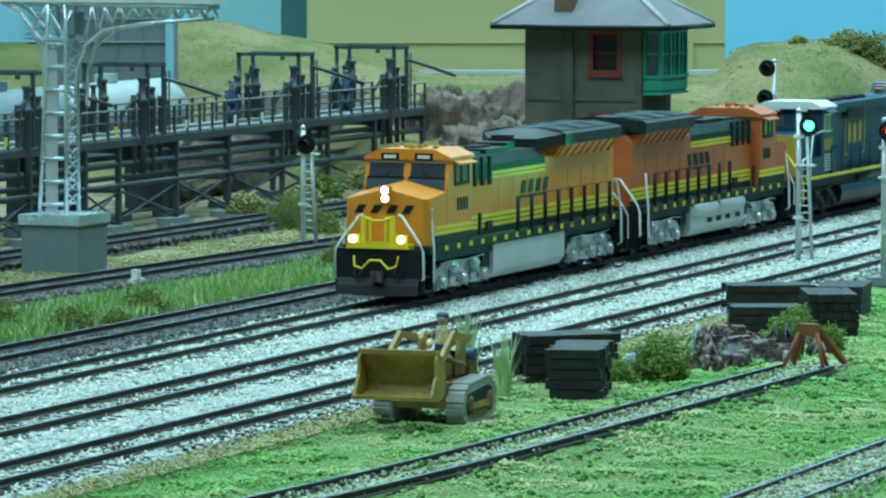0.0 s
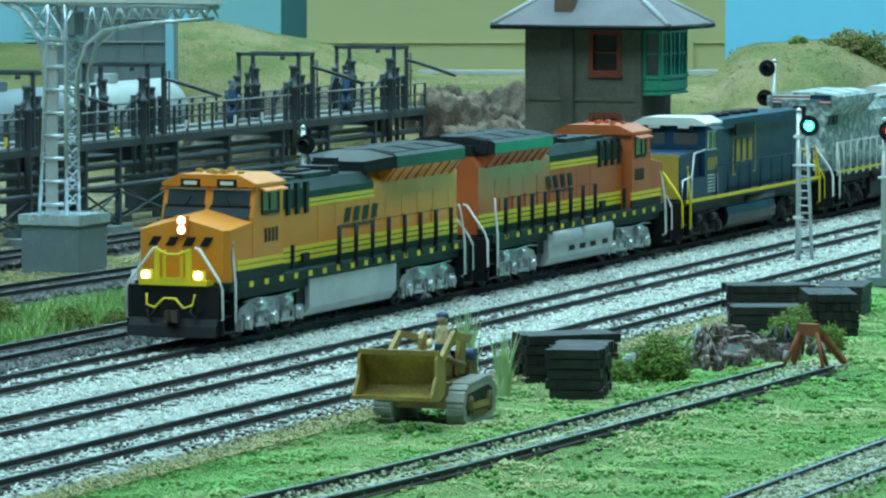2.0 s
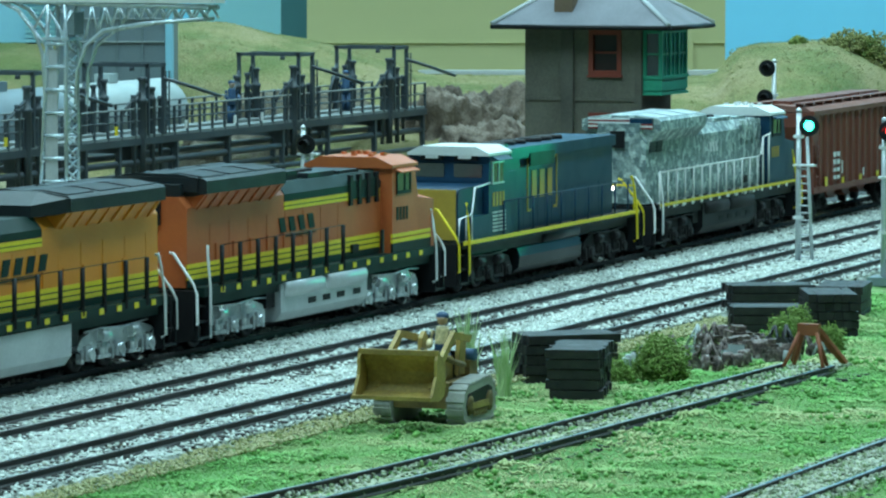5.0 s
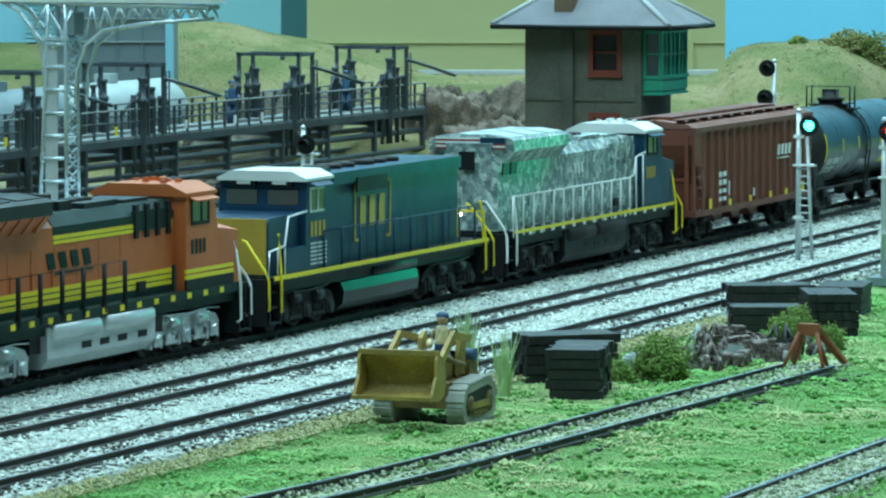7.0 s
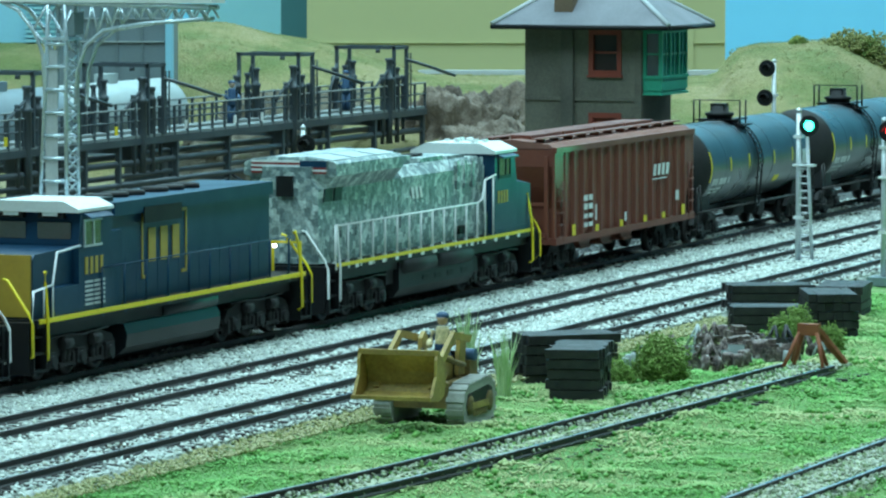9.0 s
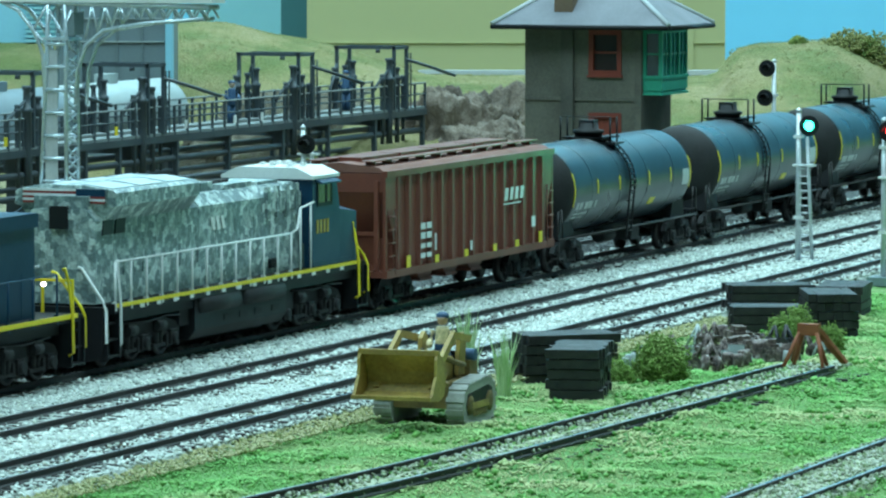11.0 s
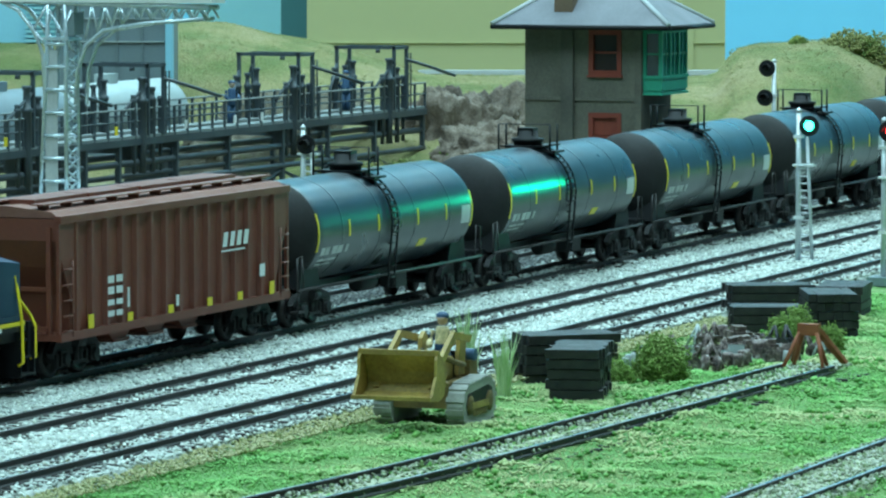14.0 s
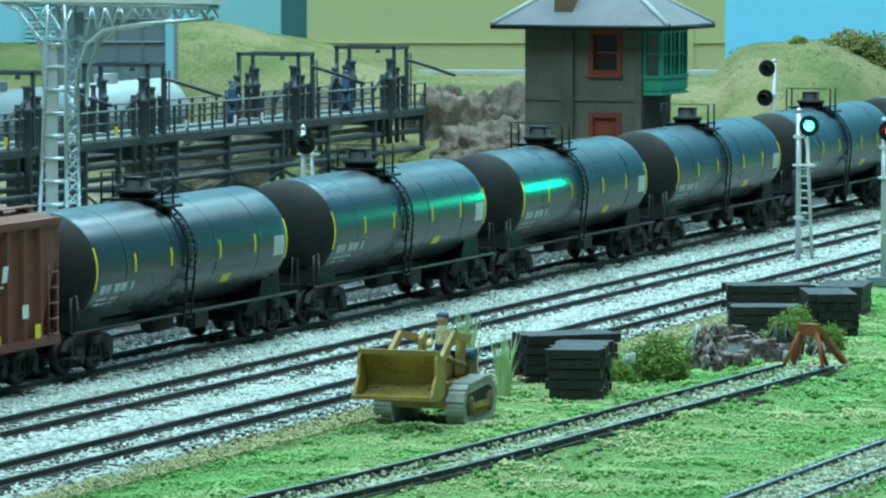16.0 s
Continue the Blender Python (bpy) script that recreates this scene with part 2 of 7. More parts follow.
RIDGE = ((-900, 70), (300, 77), (400, 76), (480, 70), (560, 65), (640, 58), (700, 52), (745, 46.5), (930, 45.5), (1278, 45.5), (1294, 60), (1340, 64), (1480, 66), (1535, 57), (1600, 46), (1900, 42), (3000, 45))


def along(table, x):
    for (a, p), (b, q) in zip(table, table[1:]):
        if x <= b:
            t = min(max((x - a) / (b - a), 0), 1)
            return p + (q - p) * t
    return table[-1][1]


def smooth01(a, b, x):
    t = min(max((x - a) / (b - a), 0), 1)
    return t * t * (3 - 2 * t)


T4 = lambda x: along(((-400, -150), (-150, -170), (0, -188.5), (40, -192.5), (85, -196.0), (140, -198.2), (200, -200.2), (300, -203.8), (432, -208.3), (600, -214)), x)
T5 = lambda x: -295.5 + 0.0 * x


def height(x, y):
    """Ground level under everything."""
    off = y - bend(x)
    d, u = depth_side(x, y)
    col = 784 + 8400 * u / max(d, 300)
    z = -5.5 + 0.9 * noise.noise((x / 23, y / 23, 0)) + 0.5 * noise.noise((x / 7, y / 7, 3))
    if y < -130 and x < 430:
        z += 2.7 * (1 - smooth01(9, 26, min(abs(y - T4(x)), abs(y - T5(x)))))
    if off > 35:
        rise = smooth01(2330, 2720, d) * smooth01(35, 95, off) * (1 - smooth01(2745, 2950, d))
        z += rise * (along(RIDGE, col) + 5 + 5 * noise.noise((x / 60, y / 60, 7)) * (1 - smooth01(2600, 2720, d)))
        z += smooth01(1180, 1500, x) * 12 * smooth01(180, 300, off) * (1 - rise)
    return z

# ---- room shell and ground ----
def turned_room(x, y, z):
    """Room axes: x along the view, y to its left, from the eye."""
    return Matrix.Translation((EYE.x, EYE.y, 0)) @ pose(0, 0, 0, 0, 0, YAW) @ pose(x, y, z)


M["wall_blue"] = material("sky_blue_wall_paint", (0.22, 0.66, 0.88), (0.20, 0.61, 0.82), 0.7, grain=40, stain=3, bump=0.02, amount=0.4)
M["wall_pale"] = material("pale_room_paint", (0.55, 0.60, 0.58), (0.5, 0.55, 0.53), 0.8, grain=40, stain=3, bump=0.02)
M["ceiling_white"] = material("ceiling_paint", (0.75, 0.76, 0.75), (0.68, 0.69, 0.68), 0.85, grain=40, stain=3, bump=0.02)


def shell(name, b, mat, label):
    bm = B_([v * 1000 for v in b])
    ob = solo(name, bm, mat, label, "wall", turned_room(0, 0, 0), kind="structure")
    return ob


shell("wall_backdrop", (4.30, 4.40, -3.6, 3.6, -1.1, 1.7), "wall_blue", "plain sky-blue painted wall behind the layout")
shell("wall_left", (-1.6, 4.30, 3.5, 3.6, -1.1, 1.7), "wall_blue", "sky-blue painted side wall of the room")
shell("wall_right", (-1.6, 4.30, -3.6, -3.5, -1.1, 1.7), "wall_pale", "pale painted side wall of the room")
shell("wall_rear", (-1.7, -1.6, -3.6, 3.6, -1.1, 1.7), "wall_pale", "pale painted rear wall of the room")
shell("ceiling", (-1.7, 4.4, -3.6, 3.6, 1.7, 1.8), "ceiling_white", "plain white painted room ceiling")
shell("floor", (-1.7, 4.4, -3.6, 3.6, -1.2, -1.1), "soil", "plain tan room floor")

xs = np.concatenate([np.arange(-900, 0, 60), np.arange(0, 460, 5), np.arange(460, 1500, 8), np.arange(1500, 2761, 42)])
ys = np.concatenate([np.arange(-560, -340, 20), np.arange(-340, -110, 4), np.arange(-110, 60, 20), np.arange(60, 700, 9), np.arange(700, 1181, 40)])
verts = [(x * MM, y * MM, height(x, y) * MM) for y in ys for x in xs]
nx = len(xs)
faces = [(j * nx + i, j * nx + i + 1, (j + 1) * nx + i + 1, (j + 1) * nx + i) for j in range(len(ys) - 1) for i in range(nx - 1)]
me = raw("ground", verts, faces, "turf")
me.materials.append(M["hill"])
me.materials.append(M["soil"])
mid = np.array([((xs[i] + xs[i + 1]) / 2, (ys[j] + ys[j + 1]) / 2) for j in range(len(ys) - 1) for i in range(nx - 1)])
for p, (cx, cyy) in zip(me.polygons, mid):
    off = cyy - bend(cx)
    p.use_smooth = True
    wob = 9 * noise.noise((cx / 30, cyy / 30, 11))
    p.material_index = 0 if off < 40 or (off < 120 + wob and cx < 1000) else (2 if depth_side(cx, cyy)[0] < 2400 + 10 * wob else 1)
ground = tagged(new("ground", me), "scenic layout ground with green turf, tan soil and low hills", "ground", kind="structure")


M["plywood"] = material("painted_plywood", (0.10, 0.11, 0.11), (0.08, 0.085, 0.085), 0.7, grain=120, stain=8)
bench = thing("layout_bench", "dark painted plywood bench carrying the model railway", "bench", kind="structure")
part("fascia", B_((-905, 2760, -566, -561, -110, -4)), "plywood", bench)
part("fascia", B_((-905, 2760, 1141, 1146, -110, -4)), "plywood", bench)
part("fascia", B_((-906, -901, -561, 1141, -110, -4)), "plywood", bench)
part("fascia", B_((2719, 2724, -561, 1141, -110, -4)), "plywood", bench)
part("bench_top", B_((-900, 2718, -560, 1140, -40, -22)), "plywood", bench)
for bx in (-860, 300, 1460, 2620):
    for by in (-520, 280, 1080):
        part("bench_leg", B_((bx, bx + 60, by, by + 60, -1100, -40)), "plywood", bench)


def strip(name, mat, label, lo, hi, x0, x1, z, rough=0.7, step=4.0, edge=5.0):
    """A bed of ballast between two edges (functions of x), with sloped shoulders."""
    gx = np.arange(x0, x1 + step, step if x1 < 1600 else step * 1.6)
    v, f = [], []
    rows = 0
    for x in gx:
        a, b = lo(x) + 3 * noise.noise((x / 17, 1.0, 2)), hi(x) + 3 * noise.noise((x / 17, 9.0, 2))
        n = max(4, int((b - a) / 4.0)) if rows == 0 else rows
        rows = n
        for k in range(n + 1):
            y = a + (b - a) * k / n
            e = min(y - a, b - y)
            zz = z - 5.0 * (1 - smooth01(-0.1, edge, e)) + rough * noise.noise((x / 3.1, y / 3.1, 5)) + 0.35 * noise.noise((x / 1.3, y / 1.3, 8))
            v.append((x * MM, y * MM, zz * MM))
    n = rows + 1
    for i in range(len(gx) - 1):
        for k in range(rows):
            f.append((i * n + k, (i + 1) * n + k, (i + 1) * n + k + 1, i * n + k + 1))
    return tagged(new(name, raw(name, v, f, mat)), label, "ballast", kind="structure")


T1 = lambda x: bend(x)
T2 = lambda x: bend(x) - 52.6
T0 = lambda x: bend(x) + 45.1
T3 = lambda x: bend(x) - 101.0
TB = lambda x: 159.5 - 0.044 * (x - 540)
TC = lambda x: 240.0

strip("ballast_main", "ballast", "pale grey crushed stone ballast under the main tracks", lambda x: T3(x) - 19 - 3 * smooth01(200, 0, x), lambda x: T1(x) + 21, -200, 2740, -2.3)
strip("ballast_dark", "dark_ballast", "dark grey cinder ballast beside the grass", lambda x: T1(x) + 19, lambda x: T0(x) + 19, -100, 1700, -2.2)
strip("ballast_black", "black_ballast", "black cinder ballast under a back track", lambda x: TB(x) - 22, lambda x: TB(x) + 14, 300, 1150, -2.2)
strip("ballast_yard", "black_ballast", "black cinder ballast under the loading track", lambda x: TC(x) - 17, lambda x: TC(x) + 26, 420, 1300, -2.2)
strip("ballast_siding", "siding_mix", "thin stone ballast between siding rails in turf", lambda x: T4(x) - 9, lambda x: T4(x) + 9, -380, 400, -1.5)
strip("ballast_front", "siding_mix", "thin ballast of the front spur track", lambda x: T5(x) - 15, lambda x: T5(x) + 15, -380, 470, -1.3)

# ---- tracks ----
def rail(path, x0, x1, side, parent):
    """One rail: foot, web and head, swept along the track."""
    prof = ((-1.1, -2.3), (1.1, -2.3), (1.1, -1.9), (0.35, -1.6), (0.35, -0.75), (0.62, -0.55), (0.62, -0.12), (0.42, 0.0), (-0.42, 0.0), (-0.62, -0.12), (-0.62, -0.55), (-0.35, -0.75), (-0.35, -1.6), (-1.1, -1.9))
    v, f, n = [], [], len(prof)
    gx = np.arange(x0, x1 + 1, 25.0)
    for x in gx:
        s = (path(x + 5) - path(x - 5)) / 10
        for a, z in prof:
            o = side * 8.25 + a
            v.append(((x - s * o) * MM, (path(x) + o) * MM, z * MM))
    for i in range(len(gx) - 1):
        for k in range(n):
            f.append((i * n + k, i * n + (k + 1) % n, (i + 1) * n + (k + 1) % n, (i + 1) * n + k))
    f += [tuple(range(n)), tuple(range((len(gx) - 1) * n, len(gx) * n))]
    me = raw("rail", v, f, "rail_side")
    me.materials.append(M["rail_top"])
    for i, p in enumerate(me.polygons):
        if i < (len(gx) - 1) * n and i % n == 7:
            p.material_index = 1
    ob = new("rail", me)
    ob.parent = parent
    return ob


def tie_mesh():
    bm = B_((-1.35, 1.35, -15.2, 15.2, -4.2, -2.1))
    bevelled(bm, 0.2)
    return mesh_of("tie", bm, "tie")


TIE = tie_mesh()


def track(path, x0, x1, label, tie_from, tie_to, far=None, sunk=0.0):
    ob = thing("railway_track", label, "railway track", kind="structure")
    for side in (-1, 1):
        rail(path, x0, x1, side, ob)
    rnd = random.Random(int(x1 + path(100)))
    x = tie_from
    while x < tie_to:
        t = new("tie", TIE)
        t.parent = ob
        t.matrix_world = at(x + rnd.uniform(-0.3, 0.3), path(x) + rnd.uniform(-0.5, 0.5), rnd.uniform(-0.15, 0.1) - sunk, math.degrees((path(x + 5) - path(x - 5)) / 10) + rnd.uniform(-0.8, 0.8))
        x += 6.6
    if far:
        v, f = [], []
        while x < far:
            b = len(v)
            for z in (-4.2, -2.1):
                v += [((x + dx) * MM, (path(x) + dy) * MM, z * MM) for dx, dy in ((-1.3, -15.2), (1.3, -15.2), (1.3, 15.2), (-1.3, 15.2))]
            f += [(b + 4, b + 5, b + 6, b + 7), (b, b + 1, b + 5, b + 4), (b + 1, b + 2, b + 6, b + 5), (b + 2, b + 3, b + 7, b + 6), (b + 3, b, b + 4, b + 7)]
            x += 6.6
        o = tagged(new("tie", raw("tie", v, f, "tie")), kind="stuff")
        o.parent = ob
    return ob


track(T1, -180, 2740, "main track with dark rails on wooden ties, carrying the train", 150, 1290, 2700)
track(T2, -180, 2740, "empty main track with shiny rail heads on stone ballast", 100, 1290, 2700)
track(T0, -100, 1700, "dark-ballasted track beside the long grass", 250, 1250)
track(T3, -180, 1700, "weathered track at the edge of the turf", 0, 1100)
track(T4, -380, 390, "short siding sunk in turf ending at a bumper", -60, 388, sunk=1.3)
track(T5, -380, 460, "front spur track at the layout edge", 0, 250, sunk=1.0)
track(TB, 300, 1150, "back track on black cinders", 450, 950)
track(TC, 420, 1300, "loading track below the trestle", 620, 1200)

# ---- rolling stock ----
TRAIN, WHEELS = [], []


def wheelset_mesh():
    bm = bmesh.new()
    for s in (-1, 1):
        turned(bm, [(s * 7.0, 2.0), (s * 7.2, 6.1), (s * 9.6, 6.0), (s * 9.8, 4.6), (s * 9.2, 4.2), (s * 9.2, 1.8), (s * 10.4, 1.5)], 18, "y")
        for k in range(4):
            a = k * math.tau / 4
            box(bm, 3.0 * math.cos(a) - 0.5, 3.0 * math.cos(a) + 0.5, s * 9.5 - 0.4, s * 9.5 + 0.4, 3.0 * math.sin(a) - 0.5, 3.0 * math.sin(a) + 0.5)
    rod(bm, [(0, -7.0, 0), (0, 7.0, 0)], 1.1, 8)
    return mesh_of("wheelset", bm, "wheel")


WHEELSET = wheelset_mesh()


def wheels(bogie, places, flip):
    for dx in places:
        w = new("wheelset", WHEELSET)
        w.parent = bogie
        place = at(dx, 0, 6.1)
        w.matrix_basis = place
        WHEELS.append((w, place, flip))


def bogie(parent, cx, metal, flip, axles=(-21.5, 0, 21.5), name="bogie"):
    """A bogie at cx: cast side frames, journal boxes, springs and brake gear."""
    bm = bmesh.new()
    e = axles[-1]
    box(bm, -e - 5, e + 5, -8.0, 8.0, 9.0, 11.5)
    core = part(name, bm, "soot", parent)
    core.matrix_basis = at(cx, 0, 0)
    for s in (-1, 1):
        bm = bmesh.new()
        y0, y1 = sorted((s * 11.4, s * 13.4))
        arch = [(-e - 6.5, 8.0), (-e - 4, 10.8), (-e + 4, 12.6), (e - 4, 12.6), (e + 4, 10.8), (e + 6.5, 8.0), (e + 5.0, 6.4), (e - 5.0, 7.0)]
        for a in (axles[1:-1] or ()):
            arch += [(a + 7, 7.4), (a + 5, 6.2), (a - 5, 6.2), (a - 7, 7.4)]
        arch += [(-e + 5.0, 7.0), (-e - 5.0, 6.4)]
        prism(bm, arch, y0, y1)
        for a in axles:
            yy = sorted((s * 11.6, s * 14.6))
            box(bm, a - 2.6, a + 2.6, yy[0], yy[1], 4.0, 8.6)
            yy = sorted((s * 13.5, s * 15.6))
            turned(bm, [(yy[0], 1.9), (yy[1] - 0.3, 1.9), (yy[1], 1.2)], 10, "y", (a, 0, 6.0))
            yy = sorted((s * 12.0, s * 14.0))
            for d in (-3.9, 3.9):
                box(bm, a + d - 0.8, a + d + 0.8, yy[0], yy[1], 3.2, 7.6)
        for a, b in zip(axles, axles[1:]):
            m = (a + b) / 2
            rod(bm, [(m - 3.2, s * 14.2, 10.6), (m + 2.8, s * 14.2, 10.6)], 1.7, 10)
            rod(bm, [(m - 1.2, s * 13.6, 5.0), (m - 1.2, s * 13.6, 9.4)], 1.2, 8)
            rod(bm, [(m + 1.6, s * 13.6, 5.0), (m + 1.6, s * 13.6, 9.4)], 1.2, 8)
            box(bm, m - 4.5, m + 4.5, *sorted((s * 12.5, s * 14.4)), 3.9, 5.0)
            box(bm, m - 2.0, m + 2.4, *sorted((s * 13.0, s * 15.0)), 11.4, 13.0)
        rod(bm, [(-e - 4, s * 14.6, 12.8), (-e + 6, s * 14.9, 13.4), (0, s * 14.8, 12.6), (e - 2, s * 14.9, 13.5)], 0.35, 5)
        part("side_frame", bm, metal, core)
    wheels(core, axles, flip)
    return core


def letters(name, parent, mat, x0, z0, w, h, y, n=4, lean=0.9, under=False):
    """Lettering drawn as plain slanted blocks on a side wall at y."""
    bm = bmesh.new()
    s = -1 if y < 0 else 1
    cell = w / n
    for k in range(n):
        a, b = x0 + k * cell, x0 + k * cell + cell * 0.58
        prism(bm, [(a, z0), (b, z0), (b + lean, z0 + h), (a + lean, z0 + h)], y, y + s * 0.18)
    if under:
        prism(bm, [(x0 - 1, z0 - 1.6), (x0 + w * 0.8, z0 - 1.6), (x0 + w * 0.8, z0 - 1.1), (x0 - 1, z0 - 1.1)], y, y + s * 0.18)
    return part(name, bm, mat, parent)


def coupler(parent, x, s):
    bm = bmesh.new()
    box(bm, min(x, x - s * 9), max(x, x - s * 9), -1.3, 1.3, 8.4, 11.0)
    prism(bm, [(x, -2.2), (x + s * 2.5, -2.4), (x + s * 3.4, -0.6), (x + s * 1.8, 0.4), (x + s * 3.2, 1.8), (x, 2.2)], 7.8, 11.6, "z")
    part("coupler", bm, "coupler_rust", parent)


def end_gear(parent, x, s, rail_mat, step_mat, half=17.0):
    """Corner steps, grab rails and hoses of a locomotive's end; s is -1 at the front."""
    for q in (-1, 1):
        bm = bmesh.new()
        for z, o in ((4.0, 0.0), (9.0, 0.6), (14.0, 1.2)):
            box(bm, *sorted((x - s * 1, x - s * 9)), *sorted((q * (half - 5 - o), q * (half - o))), z, z + 0.7)
        box(bm, *sorted((x - s * 0.4, x - s * 1.0)), *sorted((q * (half - 5.5), q * half)), 3.5, 18)
        box(bm, *sorted((x - s * 9.0, x - s * 9.6)), *sorted((q * (half - 5.5), q * half)), 3.5, 18)
        part("steps", bm, step_mat, parent)
        bm = bmesh.new()
        rod(bm, [(x - s * 1.5, q * 6.6, 31.5), (x - s * 1.5, q * 8.0, 31.2), (x - s * 0.5, q * (half - 1.6), 21.5), (x, q * (half - 0.2), 18.5), (x, q * half, 9.0), (x - s * 2, q * (half - 2.5), 8.0)], 0.5, 6)
        part("grab_rail", bm, rail_mat, parent)
        bm = bmesh.new()
        rod(bm, [(x - s * 12, q * (half - 1.6), 33.0), (x - s * 11, q * (half - 1.4), 33.4), (x - s * 10, q * (half - 0.8), 29.5), (x - s * 9.4, q * (half + 0.3), 20.0), (x - s * 9.2, q * (half + 0.5), 8.0), (x - s * 10.5, q * (half - 0.5), 7.2)], 0.5, 6)
        part("grab_rail", bm, rail_mat, parent)
    bm = bmesh.new()
    for q in (-1, 1):
        rod(bm, [(x, q * 6, 13.5), (x + s * 2, q * 6.4, 10.8), (x + s * 1.8, q * 8.5, 9.0), (x + s * 0.8, q * 9.4, 11.8)], 0.5, 6)
    part("hose", bm, "soot", parent)


def side_rails(parent, xa, xb, n, y, z0, z1, mat, post=0.45, bar=0.27):
    for s in (-1, 1):
        bm = bmesh.new()
        for k in range(n):
            x = xa + (xb - xa) * k / (n - 1)
            rod(bm, [(x, s * y, z0 - 2.0), (x, s * y, z1)], post, 6)
            box(bm, x - post * 1.3, x + post * 1.3, *sorted((s * (y - 0.9), s * (y + 0.35))), z0 - 2.2, z0 + 0.6)
        part("handrail_post", bm, mat, parent)
        bm = bmesh.new()
        rod(bm, [(xa, s * y, z1), (xb, s * y, z1)], bar, 5)
        part("handrail", bm, mat, parent)


def long_hood_loco(label, x0, x1, flip, P):
    """Six-axle wide-cab locomotive with a flared radiator at its rear; the cab is at -x."""
    L = x1 - x0
    ob = thing("locomotive", label, "locomotive", group="locomotives of the train")
    TRAIN.append((ob, (x0 + x1) / 2, flip, 80))
    k = L / 258.0
    e = L / 2 - 6
    W = 16.8
    sill, body, cabm, roof, under = P["sill"], P["body"], P["cab"], P["roof"], P["under"]
    # frame and walkway
    bm = B_((-e + 8, e - 8, -W, W, 17.2, 20.2), (-e + 12, e - 12, -15.2, 15.2, 14.2, 17.2))
    part("frame", bevelled(bm, 0.4), sill, ob)
    # pilot plates
    for s in (-1, 1):
        bm = bmesh.new()
        prism(bm, [(-16.0, 13.5), (-15.5, 4.0), (-9, 2.6), (9, 2.6), (15.5, 4.0), (16.0, 13.5), (16.0, 19.5), (-16.0, 19.5)], s * e - s * 5, s * (e - 1.5), "x")
        if s < 0:
            prism(bm, [(-e + 1.5, 3.2), (-e - 1.2, 3.2), (-e, 6.5), (-e + 1.5, 9.0)], -15.5, 15.5)
        part("pilot", bm, P["pilot"], ob)
        coupler(ob, s * (e - 1), s)
        end_gear(ob, s * (e - 2), s, P["end_rail"] if s < 0 else P["rear_rail"], P["pilot"])
    # nose and cab
    nx, cx0, cx1 = -114 * k, -93 * k, -66 * k
    bm = bmesh.new()
    plan = [(nx, -14.4), (nx + 2.4, -15.8), (cx0 + 1, -16.1), (cx0 + 1, 16.1), (nx + 2.4, 15.8), (nx, 14.4)]
    lo = [bm.verts.new((x, y, 20.2)) for x, y in plan]
    hi = [bm.verts.new((x, y, 37.0)) for x, y in plan]
    hi[2].co.z = hi[3].co.z = 38.8
    ridge = [bm.verts.new((nx + 0.8, 0, 40.6)), bm.verts.new((cx0 + 1, 0, 42.6))]
    bm.faces.new(lo[::-1])
    for i in range(6):
        j = (i + 1) % 6
        if i == 5:
            bm.faces.new((lo[5], lo[0], hi[0], ridge[0], hi[5]))
        elif i == 2:
            bm.faces.new((lo[2], lo[3], hi[3], ridge[1], hi[2]))
        else:
            bm.faces.new((lo[i], lo[j], hi[j], hi[i]))
    bm.faces.new((hi[0], hi[1], hi[2], ridge[1], ridge[0]))
    bm.faces.new((hi[3], hi[4], hi[5], ridge[0], ridge[1]))
    part("nose", bevelled(bm, 0.5, 2), P["nose"], ob)
    bm = bmesh.new()
    prism(bm, [(cx0, 20.2), (cx0, 40.0), (cx0 + 3.4, 51.2), (cx1, 51.2), (cx1, 20.2)], -16.2, 16.2)
    cab = part("cab", bevelled(bm, 0.5, 2), cabm, ob)
    bm = bmesh.new()
    prism(bm, [(-16.8, 49.9), (-16.8, 51.0), (-10.5, 53.8), (10.5, 53.8), (16.8, 51.0), (16.8, 49.9)], cx0 + 1.5, cx1 + 1.2, "x")
    cr = part("cab_roof", bevelled(bm, 0.4), P["cab_roof"], ob)
    bm = bmesh.new()
    for dx, dy, h in ((6, -4, 1.5), (10, 3, 1.2), (16, -2, 1.8), (20, 6, 1.2), (13, 8, 1.4), (8, -9, 1.0)):
        box(bm, cx0 + dx, cx0 + dx + 2.2, dy, dy + 1.6, 53.4, 53.6 + h)
    rod(bm, [(cx0 + 5, 0, 54.4), (cx0 + 10, 0, 54.4)], 0.8, 8)
    part("roof_gear", bm, P["horn"], ob)
    # windscreens, with brows
    for s in (-1, 1):
        bm = bmesh.new()
        y0, y1 = sorted((s * 1.4, s * 14.6))
        vs = [(cx0 + 0.95, y0, 43.9), (cx0 + 0.95, y1, 43.9), (cx0 + 2.5, y1, 49.0), (cx0 + 2.5, y0, 49.0)]
        f = bm.faces.new([bm.verts.new(p) for p in vs])
        r = bmesh.ops.extrude_face_region(bm, geom=[f])
        bmesh.ops.translate(bm, verts=[v for v in r["geom"] if isinstance(v, bmesh.types.BMVert)], vec=(0.6, 0, 0))
        w = part("windscreen", bm, "glass", ob)
        for za, zb, gm in ((43.3, 43.9, "black"), (48.8, 49.3, "silver")):
            xa = cx0 - 0.4 + (za - 40.0) * 0.304
            part("gasket", B_((xa, xa + 0.9, y0 - 0.5, y1 + 0.5, za, zb)), gm, w)
        bm = bmesh.new()
        rod(bm, [(cx0 + 0.7, s * 8.0, 43.7), (cx0 + 1.5, s * 6.2, 46.6)], 0.2, 5)
        part("wiper", bm, "black", w)
        bm = bmesh.new()
